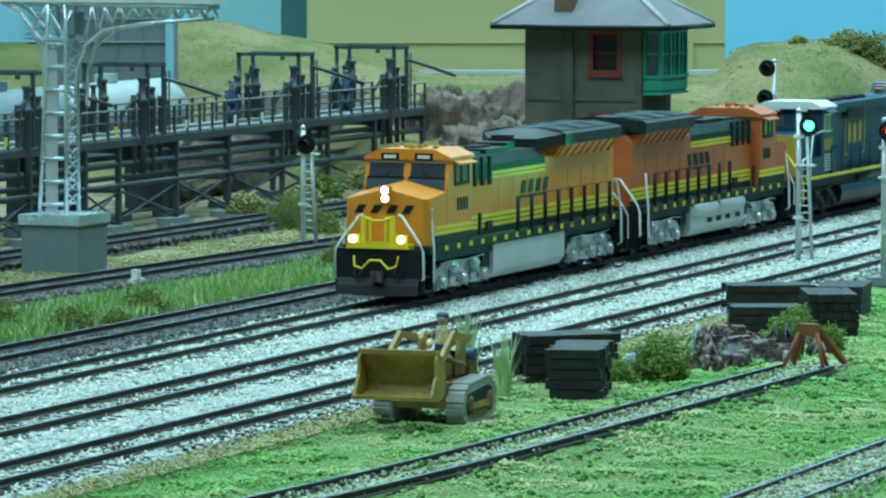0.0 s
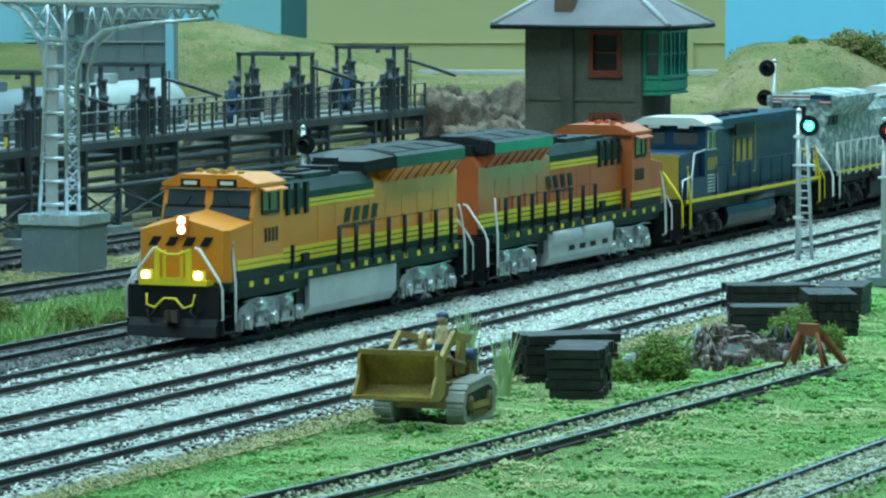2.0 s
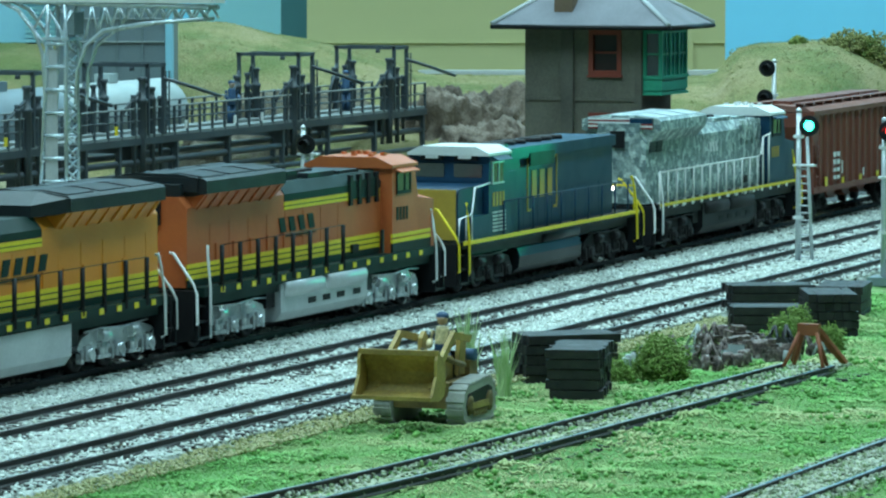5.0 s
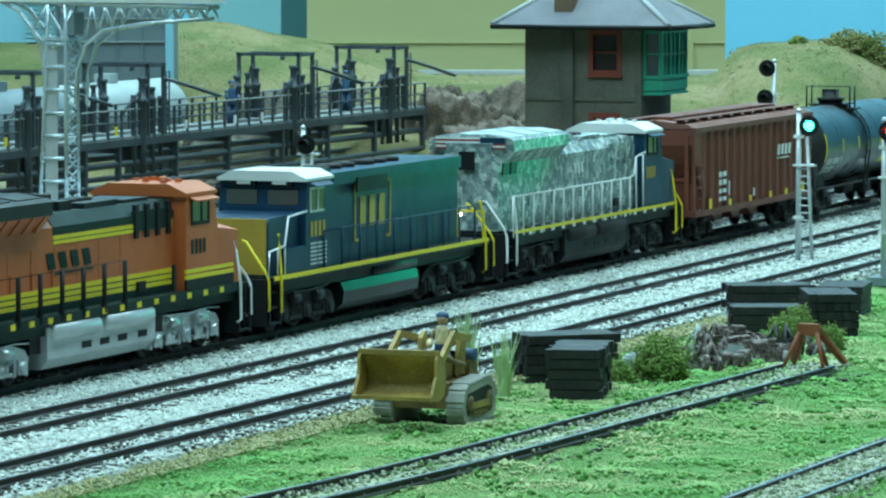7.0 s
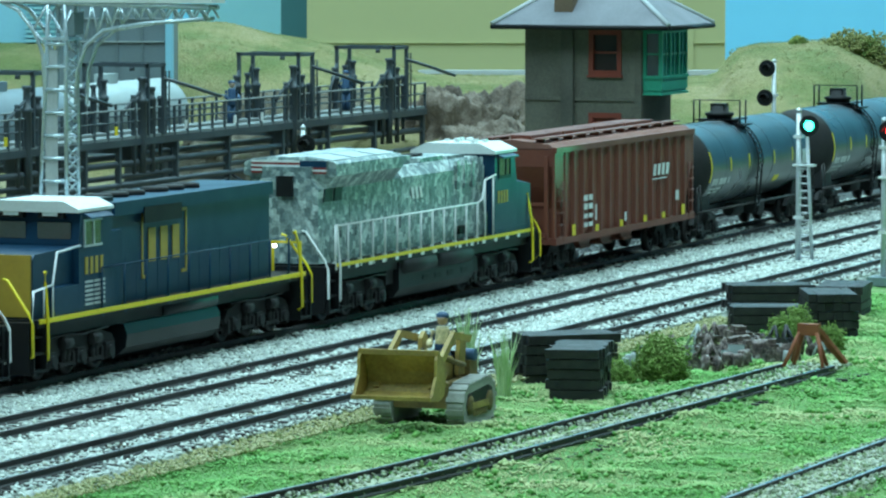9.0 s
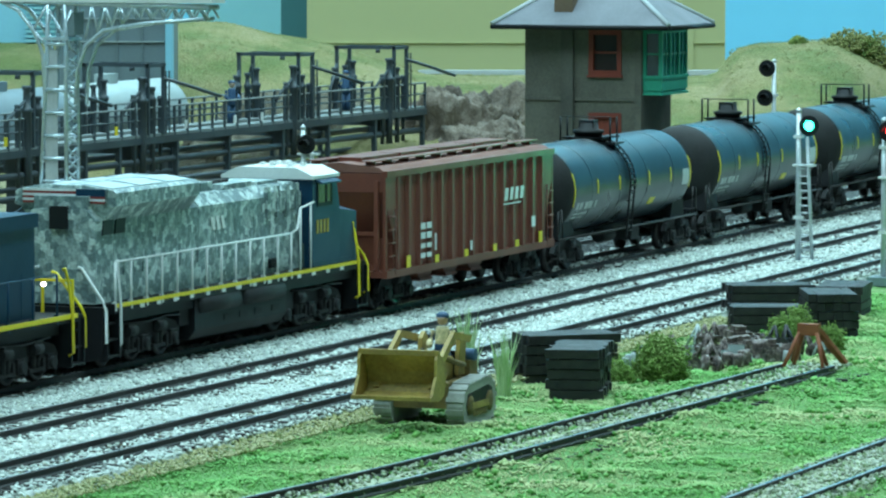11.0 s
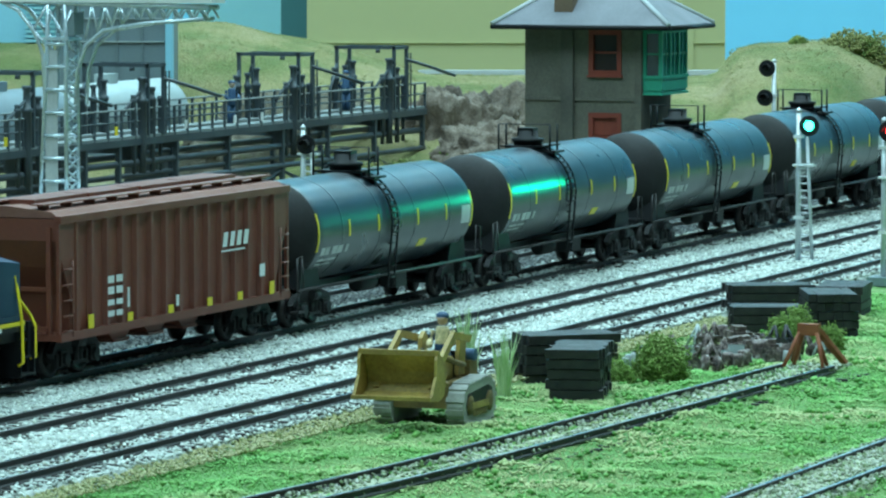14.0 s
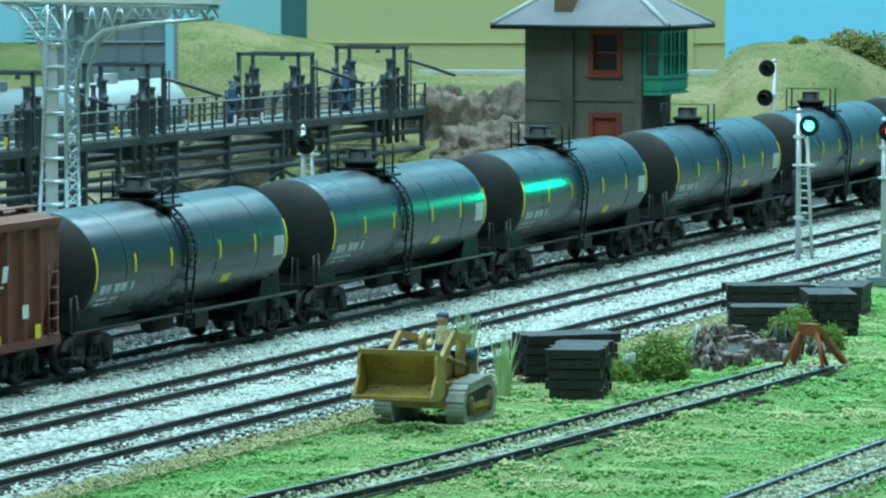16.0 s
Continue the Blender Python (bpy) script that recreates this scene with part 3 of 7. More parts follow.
        prism(bm, [(cx0 - 0.2, 38.4), (cx0 - 0.2, 40.0), (cx0 + 0.8, 43.3), (cx0 + 1.8, 43.3), (cx0 + 0.4, 38.4)], y0 - 0.4, y1 + 0.9)
        part("lower_cab_panel", bm, P["panel"], ob)
        bm = B_((cx0 + 1.4, cx0 + 3.4, *sorted((s * 3.0, s * 10.0)), 49.7, 52.3))
        nb = part("number_board", bevelled(bm, 0.3), "black", ob)
        bm = B_((cx0 + 1.2, cx0 + 1.5, *sorted((s * 4.2, s * 8.8)), 50.4, 51.6))
        part("number_bar", bm, "white", nb)
        # side window
        wy, fy = sorted((s * 15.9, s * 16.35)), sorted((s * 16.1, s * 16.6))
        w = part("side_window", B_((cx0 + 8.0, cx1 - 4.5, *wy, 41.8, 48.0)), "glass", ob)
        bm = B_((cx0 + 7.2, cx1 - 3.7, *fy, 48.0, 48.8), (cx0 + 7.2, cx0 + 8.0, *fy, 41.0, 48.0), (cx1 - 12.0, cx1 - 11.2, *fy, 41.8, 48.0), (cx1 - 4.5, cx1 - 3.7, *fy, 41.0, 48.0), (cx0 + 7.2, cx1 - 3.7, *fy, 40.6, 41.8))
        part("window_frame", bm, P["frame"], w)
        bm = bmesh.new()
        prism(bm, [(s * 16.2, 49.2), (s * 19.0, 48.2), (s * 19.0, 48.7), (s * 16.2, 49.8)], cx0 + 5, cx1 - 2, "x")
        part("sunshade", bm, P["shade"], ob)
        # stripes on the cab and hood side
        for za, zb, mat in P["stripes"]:
            bm = B_((nx + 7, cx1 + 0.1, *sorted((s * 15.6, s * 16.4)), za, zb))
            part("stripe", bm, mat, ob)
        for za, zb, mat in P["hood_stripes"]:
            bm = B_((cx1 + 2, 117 * k if za < 40 else 30 * k, *sorted((s * 11.5, s * 12.25)), za, zb))
            part("stripe", bm, mat, ob)
        letters("number_marking", ob, P["mark"], cx0 + 10, 31.5, 12, 4.6, s * 16.25, 4, 0.0)
        letters("lettering", ob, P["letter"], P["letter_x"] * k, P["letter_z"], P["letter_w"], P["letter_h"], s * 12.15, P["letter_n"], 1.8, under=P["under_line"])
    # headlamps
    if P["nose_lamp"]:
        bm = B_((nx - 0.7, nx + 1.2, -2.0, 2.0, 35.6, 41.6))
        hb = part("headlamp_box", bevelled(bm, 0.6), P["nose"], ob)
        bm = bmesh.new()
        for z in (37.1, 40.1):
            turned(bm, [(nx - 1.0, 1.25), (nx - 0.5, 1.35)], 14, "x", (0, 0, z))
        part("headlamp", bm, P["lamp"], hb)
        for s in (-1, 1):
            bm = bmesh.new()
            turned(bm, [(-e - 1.0, 1.15), (-e + 0.6, 1.3)], 14, "x", (0, s * 9.2, 23.0))
            part("ditch_light", bm, P["lamp"], ob)
        # crossing plate, gate and drawn mark on the nose front
        each("gate_bar", ((-e + 0.5, -e + 6, -12.0, 12.0, 19.6, 21.2), (-e + 0.2, -e + 1.4, -11.5, -6.9, 21.2, 24.6), (-e + 0.2, -e + 1.4, 6.9, 11.5, 21.2, 24.6), (-e + 0.4, -e + 1.2, -6.4, -4.6, 21.0, 31.5), (-e + 0.4, -e + 1.2, -3.4, -2.6, 21.0, 31.0), (-e + 0.4, -e + 1.2, 4.6, 6.4, 21.0, 31.5), (-e + 0.4, -e + 1.2, 2.6, 3.4, 21.0, 31.0), (-e + 0.4, -e + 1.2, -4.5, 4.5, 21.3, 22.2)), "yellow", ob)
        bm = bmesh.new()
        rod(bm, [(-e + 0.8, -6, 31.2), (-e + 0.5, -2, 29.6), (-e + 0.5, 2, 29.6), (-e + 0.8, 6, 31.2)], 0.5, 6)
        part("gate_chain", bm, "yellow", ob)
        bm = bmesh.new()
        rod(bm, [(-e - 1, -8.5, 17), (-e - 2, -8, 13.6), (-e - 2.2, -5, 12.6), (-e - 2, -2, 15.6), (-e - 2, 2, 15.6), (-e - 2.2, 5, 12.6), (-e - 2, 8, 13.6), (-e - 1, 8.5, 17)], 0.42, 6)
        part("uncoupling_lever", bm, "yellow", ob)
        bm = bmesh.new()
        for q in range(4):
            y0 = 13.0 - q * 6.6
            prism(bm, [(y0 - 3.2 * u - 2.0 * w, 31.8 + 3.0 * w) for u, w in ((0, 0), (1, 0), (1, 1), (0, 1))], nx - 0.25, nx + 0.2, "x")
        bmesh.ops.scale(bm, vec=(1, 0.92, 1), verts=bm.verts)
        part("nose_lettering", bm, "black" if P["letter"] == "dark_green" else P["letter"], ob)
    # hood
    hx1 = 117 * k
    bm = bmesh.new()
    prism(bm, [(-12, 20.2), (-12, 45.5), (-9.0, 49.0), (9.0, 49.0), (12, 45.5), (12, 20.2)], cx1, hx1, "x")
    hood = part("hood", bevelled(bm, 0.35), body, ob)
    bm = bmesh.new()
    prism(bm, [(-12.15, P["roof_z"]), (-12.15, 45.6), (-9.1, 49.3), (9.1, 49.3), (12.15, 45.6), (12.15, P["roof_z"])], cx1 + 0.5, 30 * k, "x")
    part("hood_roof", bevelled(bm, 0.3), P["band"], ob)
    for s in (-1, 1):
        bm = bmesh.new()
        x = cx1 + 40
        while x < hx1 - 3:
            box(bm, x, x + 0.25, *sorted((s * 11.8, s * 12.12)), 28, P["roof_z"] - 3.5)
            x += 15.5
        for q in range(5):
            box(bm, 30 * k + q * 14, 30 * k + q * 14 + 1, *sorted((s * 11.8, s * 12.5)), 28, 33)
        part("door_seam", bm, body, hood)
        bm = bmesh.new()
        for q in range(4):
            box(bm, cx1 + 4 + q * 8, cx1 + 6.4 + q * 8, *sorted((s * 11.6, s * 12.9)), 38.5, 49)
        part("grille_post", bm, P["grille"], ob)
        bm = B_((cx1 + 3, cx1 + 31, *sorted((s * 11.7, s * 12.4)), 40.5, 47.0))
        part("grille", bm, P["grille_back"], ob)
        bm = B_((cx1 + 8, cx1 + 9.6, *sorted((s * 15.5, s * 16.4)), 21, 29), (-40 * k, -34 * k, *sorted((s * 12, s * 13.2)), 22, 25))
        part("equipment_box", bm, "black", ob)
    # roof equipment
    bm = B_((-28 * k, -2 * k, -8.5, 8.5, 49, 51.0), (2 * k, 12 * k, -6, 6, 49, 52.2), (-54 * k, -34 * k, -8, 8, 49, 50.4))
    part("roof_hatch", bevelled(bm, 0.5), roof, ob)
    bm = bmesh.new()
    for x in (-20, -14, -8):
        turned(bm, [(50.8, 3.2), (51.8, 3.0), (51.9, 2.2)], 14, "z", (x * k, 0, 0))
    box(bm, 13 * k, 17 * k, -4, 4, 49, 54.5)
    part("exhaust", bm, "soot", ob)
    # flared radiator
    ra, rb = 30 * k, 112 * k
    bm = bmesh.new()
    prism(bm, [(-17.0, 50.0), (-17.0, 54.0), (-15.8, 54.8), (-6, 56.2), (6, 56.2), (15.8, 54.8), (17.0, 54.0), (17.0, 50.0), (12.0, 49.0), (-12.0, 49.0)], ra + 10, rb, "x")
    tip = [bm.verts.new(p) for p in ((ra - 3, -10, 49), (ra - 3, -10, 52.6), (ra - 3, 10, 52.6), (ra - 3, 10, 49))]
    root = [bm.verts.new(p) for p in ((ra + 10, -16.8, 50.0), (ra + 10, -16.4, 54.2), (ra + 10, -6, 56.1), (ra + 10, 6, 56.1), (ra + 10, 16.4, 54.2), (ra + 10, 16.8, 50.0), (ra + 10, 12, 49), (ra + 10, -12, 49))]
    for q in ((tip[0], tip[3], tip[2], tip[1]), (tip[0], tip[1], root[1], root[0]), (tip[1], tip[2], root[3], root[2]), (tip[1], root[2], root[1]), (tip[2], root[4], root[3]), (tip[2], tip[3], root[5], root[4]), (tip[3], root[6], root[5]), (tip[3], tip[0], root[7], root[6]), (tip[0], root[0], root[7])):
        bm.faces.new(q)
    rad = part("radiator", bevelled(bm, 0.35), P["rad"], ob)
    bm = bmesh.new()
    prism(bm, [(-12.2, 45.2), (-16.2, 50.0), (16.2, 50.0), (12.2, 45.2)], ra + 9, rb - 1, "x")
    part("radiator_intake", bm, P["flare"], ob)
    for s in (-1, 1):
        bm = bmesh.new()
        for q in range(P["ribs"]):
            x = ra + 12 + q * (rb - ra - 16) / 7
            prism(bm, [(s * 12.1, 44.8), (s * 12.8, 44.8), (s * 16.7, 50.0), (s * 15.9, 50.0)], x, x + 1.6, "x")
        part("rib", bm, P["flare"], rad) if P["ribs"] else bm.free()
    for q in range(3):
        x = ra + 12 + q * (rb - ra - 10) / 3
        for s in (-1, 1):
            bm = bmesh.new()
            prism(bm, [(s * 2, 56.2), (s * 6, 56.5), (s * 14.8, 55.3), (s * 14.8, 55.0)], x, x + (rb - ra - 10) / 3 - 4, "x")
            part("radiator_screen", bm, P["screen"], rad)
    bm = B_((rb, hx1 - 1, -9, 9, 49, 53), (rb - 2, rb + 1, -14, 14, 50.5, 55.2))
    part("rear_hood_top", bevelled(bm, 0.5), roof, ob)
    bm = B_((hx1 - 0.2, hx1 + 1.0, -3.0, 3.0, 40 if P["ribs"] else 43, 52.5 if P["ribs"] else 50))
    part("rear_number_board", bm, "black", ob)
    if P["flag"]:
        for q in range(6):
            bm = B_((rb + 0.9, rb + 1.4, -13.8, 4.0 if q > 2 else 13.8, 50.7 + q * 0.74, 51.4 + q * 0.74))
            part("painted_stripe", bm, "white" if q % 2 else "flag_red", ob)
        part("painted_field", B_((rb + 0.9, rb + 1.4, 4.1, 13.8, 52.9, 55.1)), "navy", ob)
        for s in (-1, 1):
            for a in (34, 44):
                bm = bmesh.new()
                prism(bm, [(a * k + 60 * k, 41.0), (a * k + 68 * k, 41.0), (a * k + 66.5 * k, 47.0), (a * k + 59 * k, 47.0)], *sorted((s * 12.0, s * 12.5)))
                part("louvre_panel", bm, "roof_grey", ob)
            bm = bmesh.new()
            y = s * (W - 0.2)
            rod(bm, [(-44 * k, y, 33.0), (-50 * k, y, 34.0), (-53 * k, y, 41.0), (-66 * k, y, 42.4)], 0.4, 5)
            for a, zt in ((-53, 41.0), (-63, 42.2)):
                rod(bm, [(a * k, y, 20.0), (a * k, y, zt)], 0.4, 5)
            part("cab_handrail", bm, "white", ob)
    # sill marks
    for s in (-1, 1):
        x = -e + 24
        while x < e - 20:
            part("reflector_mark", B_((x, x + 3.0, *sorted((s * 16.5, s * 17.0)), 17.8, 19.6)), P["reflector"], ob)
            x += 12.5
    if P["sill_band"]:
        for s in (-1, 1):
            bm = B_((-e + 9, e - 9, *sorted((s * 16.4, s * 17.05)), 19.0, 20.2))
            part("sill_stripe", bm, P["sill_band"], ob)
    side_rails(ob, P["rail_from"] * k, P["rail_to"] * k, P["posts"], W - 0.2, 20.2, 33.0, P["rail"], P["post_r"], P["bar_r"])
    # fuel tank
    bm = bmesh.new()
    prism(bm, [(-13.5, 4.0), (-15.8, 7.0), (-15.8, 16.5), (15.8, 16.5), (15.8, 7.0), (13.5, 4.0)], -41 * k, 43 * k, "x")
    ft = part("fuel_tank", bevelled(bm, 0.9, 2), under, ob)
    if P["air_tanks"]:
        for s in (-1, 1):
            bm = bmesh.new()
            for a, b in ((-38, 0), (4, 40)):
                turned(bm, [(a * k, 1.5), (a * k + 1.2, 3.0), (b * k - 1.2, 3.0), (b * k, 1.5)], 14, "x", (0, s * 14.8, 14.8))
            part("air_reservoir", bm, P["res"], ob)
            bm = B_(*[(q * k, (q + 7) * k, *sorted((s * 15.6, s * 16.0)), 8.5, 10.5) for q in (-34, -18, -4, 10)])
            part("tank_bracket", bm, "soot", ft)
    each("underframe_box", ((-50 * k, -42 * k, -14.5, 14.5, 8, 16.5), (44 * k, 52 * k, -14.0, 14.0, 9, 16.5)), P["under2"], ob, 0.6)
    for c in (-70 * k, 82 * k):
        bogie(ob, c, P["truck"], flip)
    return ob


BASE = dict(sill="dark_green", body="orange", cab="orange", nose="orange", roof="roof_grey", under="silver", under2="black", truck="truck_silver", pilot="black", end_rail="white", rear_rail="white",
            cab_roof="orange", horn="gold", frame="black", panel="antiglare", shade="orange", stripes=((20.3, 23.6, "black"), (23.6, 25.0, "yellow"), (25.5, 26.8, "yellow")),
            hood_stripes=((20.3, 22.6, "dark_green"), (22.6, 24.0, "yellow"), (24.0, 24.4, "black"), (24.4, 25.8, "yellow"), (25.8, 26.2, "black"), (26.2, 27.6, "yellow"), (40.4, 41.5, "yellow"), (41.5, 41.8, "black"), (41.8, 43.0, "yellow")),
            mark="dark_green", letter="dark_green", letter_x=1, letter_z=33.0, letter_w=33, letter_h=5.0, letter_n=4, under_line=True, nose_lamp=True, lamp="headlamp",
            band="dark_green", roof_z=43.2, grille="black", grille_back="dark_green", rad="roof_grey", flare="orange", screen="black", reflector="yellow", sill_band=None,
            rail="black", posts=8, post_r=0.8, bar_r=0.16, rail_from=-15, rail_to=98, air_tanks=False, res="silver", ribs=8, flag=False)
loco_lead = long_hood_loco("bright orange freight locomotive with yellow stripes, headlamps lit, leading the train", 524, 768, False, BASE)
P2 = dict(BASE, body="rust_orange", cab="rust_orange", nose="rust_orange", cab_roof="rust_orange", flare="rust_orange", air_tanks=True, lamp="white", horn="rust_orange", shade="rust_orange")
loco_second = long_hood_loco("faded red-orange freight locomotive running backwards behind the leader", 768, 1003, True, P2)
P3 = dict(BASE, body="camo", cab="navy", nose="navy", cab_roof="white", flare="camo", band="camo", rad="camo", screen="pale_roof", roof="camo", sill="black", under="black", truck="soot", under2="soot",
          stripes=((20.3, 22.0, "navy"),), hood_stripes=((20.3, 20.6, "camo"),), mark="gold", letter="white", letter_x=6, letter_z=37.5, letter_w=12, letter_h=4.2, letter_n=3, under_line=False,
          sill_band="yellow", reflector="white", rail="white", rear_rail="white", end_rail="yellow", grille="camo", grille_back="camo", air_tanks=True, res="soot", lamp="white", horn="white", shade="navy", posts=13, post_r=0.42, bar_r=0.36, rail_from=-44, rail_to=112, ribs=0, flag=True, panel="navy")
loco_fourth = long_hood_loco("grey camouflage freight locomotive with dark blue cab and white handrails", 1229, 1457, True, P3)


def short_hood_loco(label, x0, x1):
    """Six-axle locomotive with a narrow gold nose end and full-length dark blue hood; cab at -x."""
    L = x1 - x0
    e = L / 2 - 5
    ob = thing("locomotive", label, "locomotive", group="locomotives of the train")
    TRAIN.append((ob, (x0 + x1) / 2, False, 68))
    W = 16.6
    part("frame", bevelled(B_((-e + 6, e - 6, -W, W, 17.0, 19.4), (-e + 14, e - 14, -14, 14, 13.5, 17)), 0.3), "black", ob)
    for s in (-1, 1):
        part("sill_stripe", B_((-e + 7, e - 7, *sorted((s * 16.3, s * 16.9)), 18.2, 19.6)), "yellow", ob)
        part("pilot", B_((*sorted((s * (e - 5), s * (e - 1.5))), -16, 16, 3.5, 19)), "black", ob)
        coupler(ob, s * (e - 1), s)
        end_gear(ob, s * (e - 2), s, "yellow", "black")
    nx = -e + 9
    bm = bmesh.new()
    prism(bm, [(nx, 19.4), (nx, 37.0), (nx + 1.5, 38.4), (nx + 29, 39.4), (nx + 29, 19.4)], -13.6, 13.6)
    part("nose", bevelled(bm, 0.8, 2), "navy", ob)
    part("nose_panel", bevelled(B_((nx - 0.5, nx + 0.4, -13.0, 13.0, 20, 38.4)), 0.3), "gold", ob, "dull gold nose front")
    c0, c1 = nx + 27, nx + 50
    bm = bmesh.new()
    prism(bm, [(c0, 19.4), (c0, 40), (c0 + 1.6, 50.4), (c1, 50.4), (c1, 19.4)], -15.8, 15.8)
    part("cab", bevelled(bm, 0.5, 2), "navy", ob)
    bm = bmesh.new()
    prism(bm, [(-16.2, 49.4), (-16.2, 50.4), (-11, 52.8), (11, 52.8), (16.2, 50.4), (16.2, 49.4)], c0 - 1.0, c1 + 1, "x")
    part("cab_roof", bevelled(bm, 0.4), "white", ob, "white cab roof")
    for s in (-1, 1):
        part("windscreen", B_((c0 + 0.1, c0 + 1.3, *sorted((s * 2.0, s * 13.0)), 41.4, 46.4)), "glass", ob)
        part("number_board", B_((c0 - 0.6, c0 + 1.6, *sorted((s * 2.4, s * 11)), 47.6, 50.4)), "black", ob)
        part("number_bar", B_((c0 - 0.8, c0 - 0.5, *sorted((s * 4.0, s * 9)), 48.3, 49.7)), "white", ob)
        wy, fy = sorted((s * 15.5, s * 15.95)), sorted((s * 15.6, s * 16.2))
        w = part("side_window", B_((c0 + 4, c0 + 9.4, *wy, 39.5, 46.5), (c0 + 10.4, c0 + 15, *wy, 39.5, 46.5)), "glass", ob)
        part("window_frame", B_((c0 + 3.2, c0 + 15.8, *fy, 46.5, 47.2), (c0 + 3.2, c0 + 15.8, *fy, 38.8, 39.5), (c0 + 3.2, c0 + 4, *fy, 39.5, 46.5), (c0 + 9.4, c0 + 10.4, *fy, 39.5, 46.5)), "silver", w)
        bm = bmesh.new()
        prism(bm, [(s * 15.8, 48.6), (s * 18.6, 47.4), (s * 18.6, 47.8), (s * 15.8, 49.2)], c0 + 3, c0 + 19, "x")
        part("sunshade", bm, "navy", ob)
        letters("number_marking", ob, "gold", c0 + 4, 30.6, 14, 5.2, s * 15.85, 4, 0.0)
        for q in range(6):
            for a, b in ((c0 + 4, c0 + 9.6), (c0 + 10.6, c0 + 18)):
                part("small_print", B_((a, b, *sorted((s * 15.8, s * 16.0)), 21.2 + q * 1.35, 21.9 + q * 1.35)), "silver", ob)
        bm = bmesh.new()
        y = s * 16.2
        rod(bm, [(nx - 6, y, 17), (nx - 5, y, 28.0), (nx + 8, y, 29.2), (nx + 11, y, 38.5), (c0, y, 39.6)], 0.42, 6)
        for a, zt in ((nx + 2, 28.6), (nx + 8, 29.2)):
            rod(bm, [(a, y, 18.5), (a, y, zt)], 0.35, 5)
        part("nose_handrail", bm, "silver", ob)
        part("battery_box", bevelled(B_((nx + 10, c0 - 0.3, *sorted((s * 12, s * 15.9)), 19.4, 28.0)), 0.5), "navy", ob)
        bm = B_((c1 + 0.5, c1 + 9, *sorted((s * 9, s * 15.2)), 19.4, 42.5))
        bevelled(bm, 2.0, 3)
        part("blower_housing", bm, "navy", ob)
        part("filter_recess", B_((c1 + 9.1, c1 + 12, *sorted((s * 11.0, s * 12.2)), 20, 42)), "black", ob)
    hx0, hx1 = c1, e - 24
    bm = bmesh.new()
    prism(bm, [(-11, 19.4), (-11, 47), (-9.4, 49.2), (9.4, 49.2), (11, 47), (11, 19.4)], hx0, hx1, "x")
    hood = part("hood", bevelled(bm, 0.35), "navy", ob)
    bm = B_((hx0 + 9, hx1 - 1, -12.8, 12.8, 46.4, 50.6))
    part("hood_top", bevelled(bm, 0.6), "navy", ob)
    for q in range(6):
        bm = bmesh.new()
        turned(bm, [(50.4, 4.6), (51.8, 4.6), (52.2, 4.0), (52.3, 1.0)], 16, "z", (hx0 + 24 + q * 12 + (6 if q > 2 else 0), 0, 0))
        part("roof_fan", bm, "soot", ob)
    part("roof_hatch", bevelled(B_((hx0 + 2, hx0 + 16, -9, 9, 49, 52.0)), 0.5), "roof_grey", ob)
    for s in (-1, 1):
        bm = B_((hx0 + 30, hx0 + 58, *sorted((s * 12.6, s * 13.2)), 43.0, 48.0))
        part("intake_grille", bm, "black", ob)
        bm = bmesh.new()
        x = hx0 + 12
        while x < hx1 - 2:
            box(bm, x, x + 0.25, *sorted((s * 10.8, s * 11.08)), 20, 33)
            x += 8
        part("door_seam", bm, "navy", hood)
        letters("lettering", ob, "gold", hx0 + 37, 30.5, 27, 10.5, s * 11.1, 3, 0.0)
        for a, d in ((hx0 + 32, 1), (hx0 + 66, -1)):
            bm = bmesh.new()
            box(bm, *sorted((a, a + d * 0.9)), *sorted((s * 11, s * 11.3)), 25.5, 46)
            for z in (25.5, 45):
                box(bm, *sorted((a, a + d * 4)), *sorted((s * 11, s * 11.3)), z, z + 1)
            part("bracket_mark", bm, "gold", ob)
    side_rails(ob, c1 - 8, hx1 + 4, 10, W - 0.3, 19.4, 32.0, "navy", 0.4)
    part("rear_platform_rail", B_((e - 4, e - 3.4, -14, 14, 28.6, 29.4), (e - 4, e - 3.4, -14, -13.2, 19, 29), (e - 4, e - 3.4, 13.2, 14, 19, 29), (e - 4, e - 3.4, -4, -3.2, 19, 29)), "yellow", ob)
    bm = bmesh.new()
    turned(bm, [(e - 8.6, 0.6), (e - 7.6, 0.7)], 12, "x", (0, -6, 28))
    part("rear_lamp", bm, "headlamp", ob)
    bm = bmesh.new()
    prism(bm, [(-12.5, 3.6), (-15.2, 6.0), (-15.8, 10.0), (-14.6, 13.2), (14.6, 13.2), (15.8, 10.0), (15.2, 6.0), (12.5, 3.6)], -38, 33, "x")
    part("fuel_tank", bevelled(bm, 0.8, 2), "black_gloss", ob)
    for s in (-1, 1):
        bm = bmesh.new()
        turned(bm, [(-8, 1.4), (-7, 2.6), (31, 2.6), (32, 1.4)], 14, "x", (0, s * 13.4, 15.6))
        part("air_reservoir", bm, "black_gloss", ob)
    for c in (-68, 68):
        bogie(ob, c, "soot", False, axles=(-20, 0, 20))
    return ob


loco_third = short_hood_loco("dark blue freight locomotive with gold nose and white cab roof", 1003, 1229)


def freight_bogie(ob, c):
    bogie(ob, c, "soot", False, axles=(-10.2, 10.2))


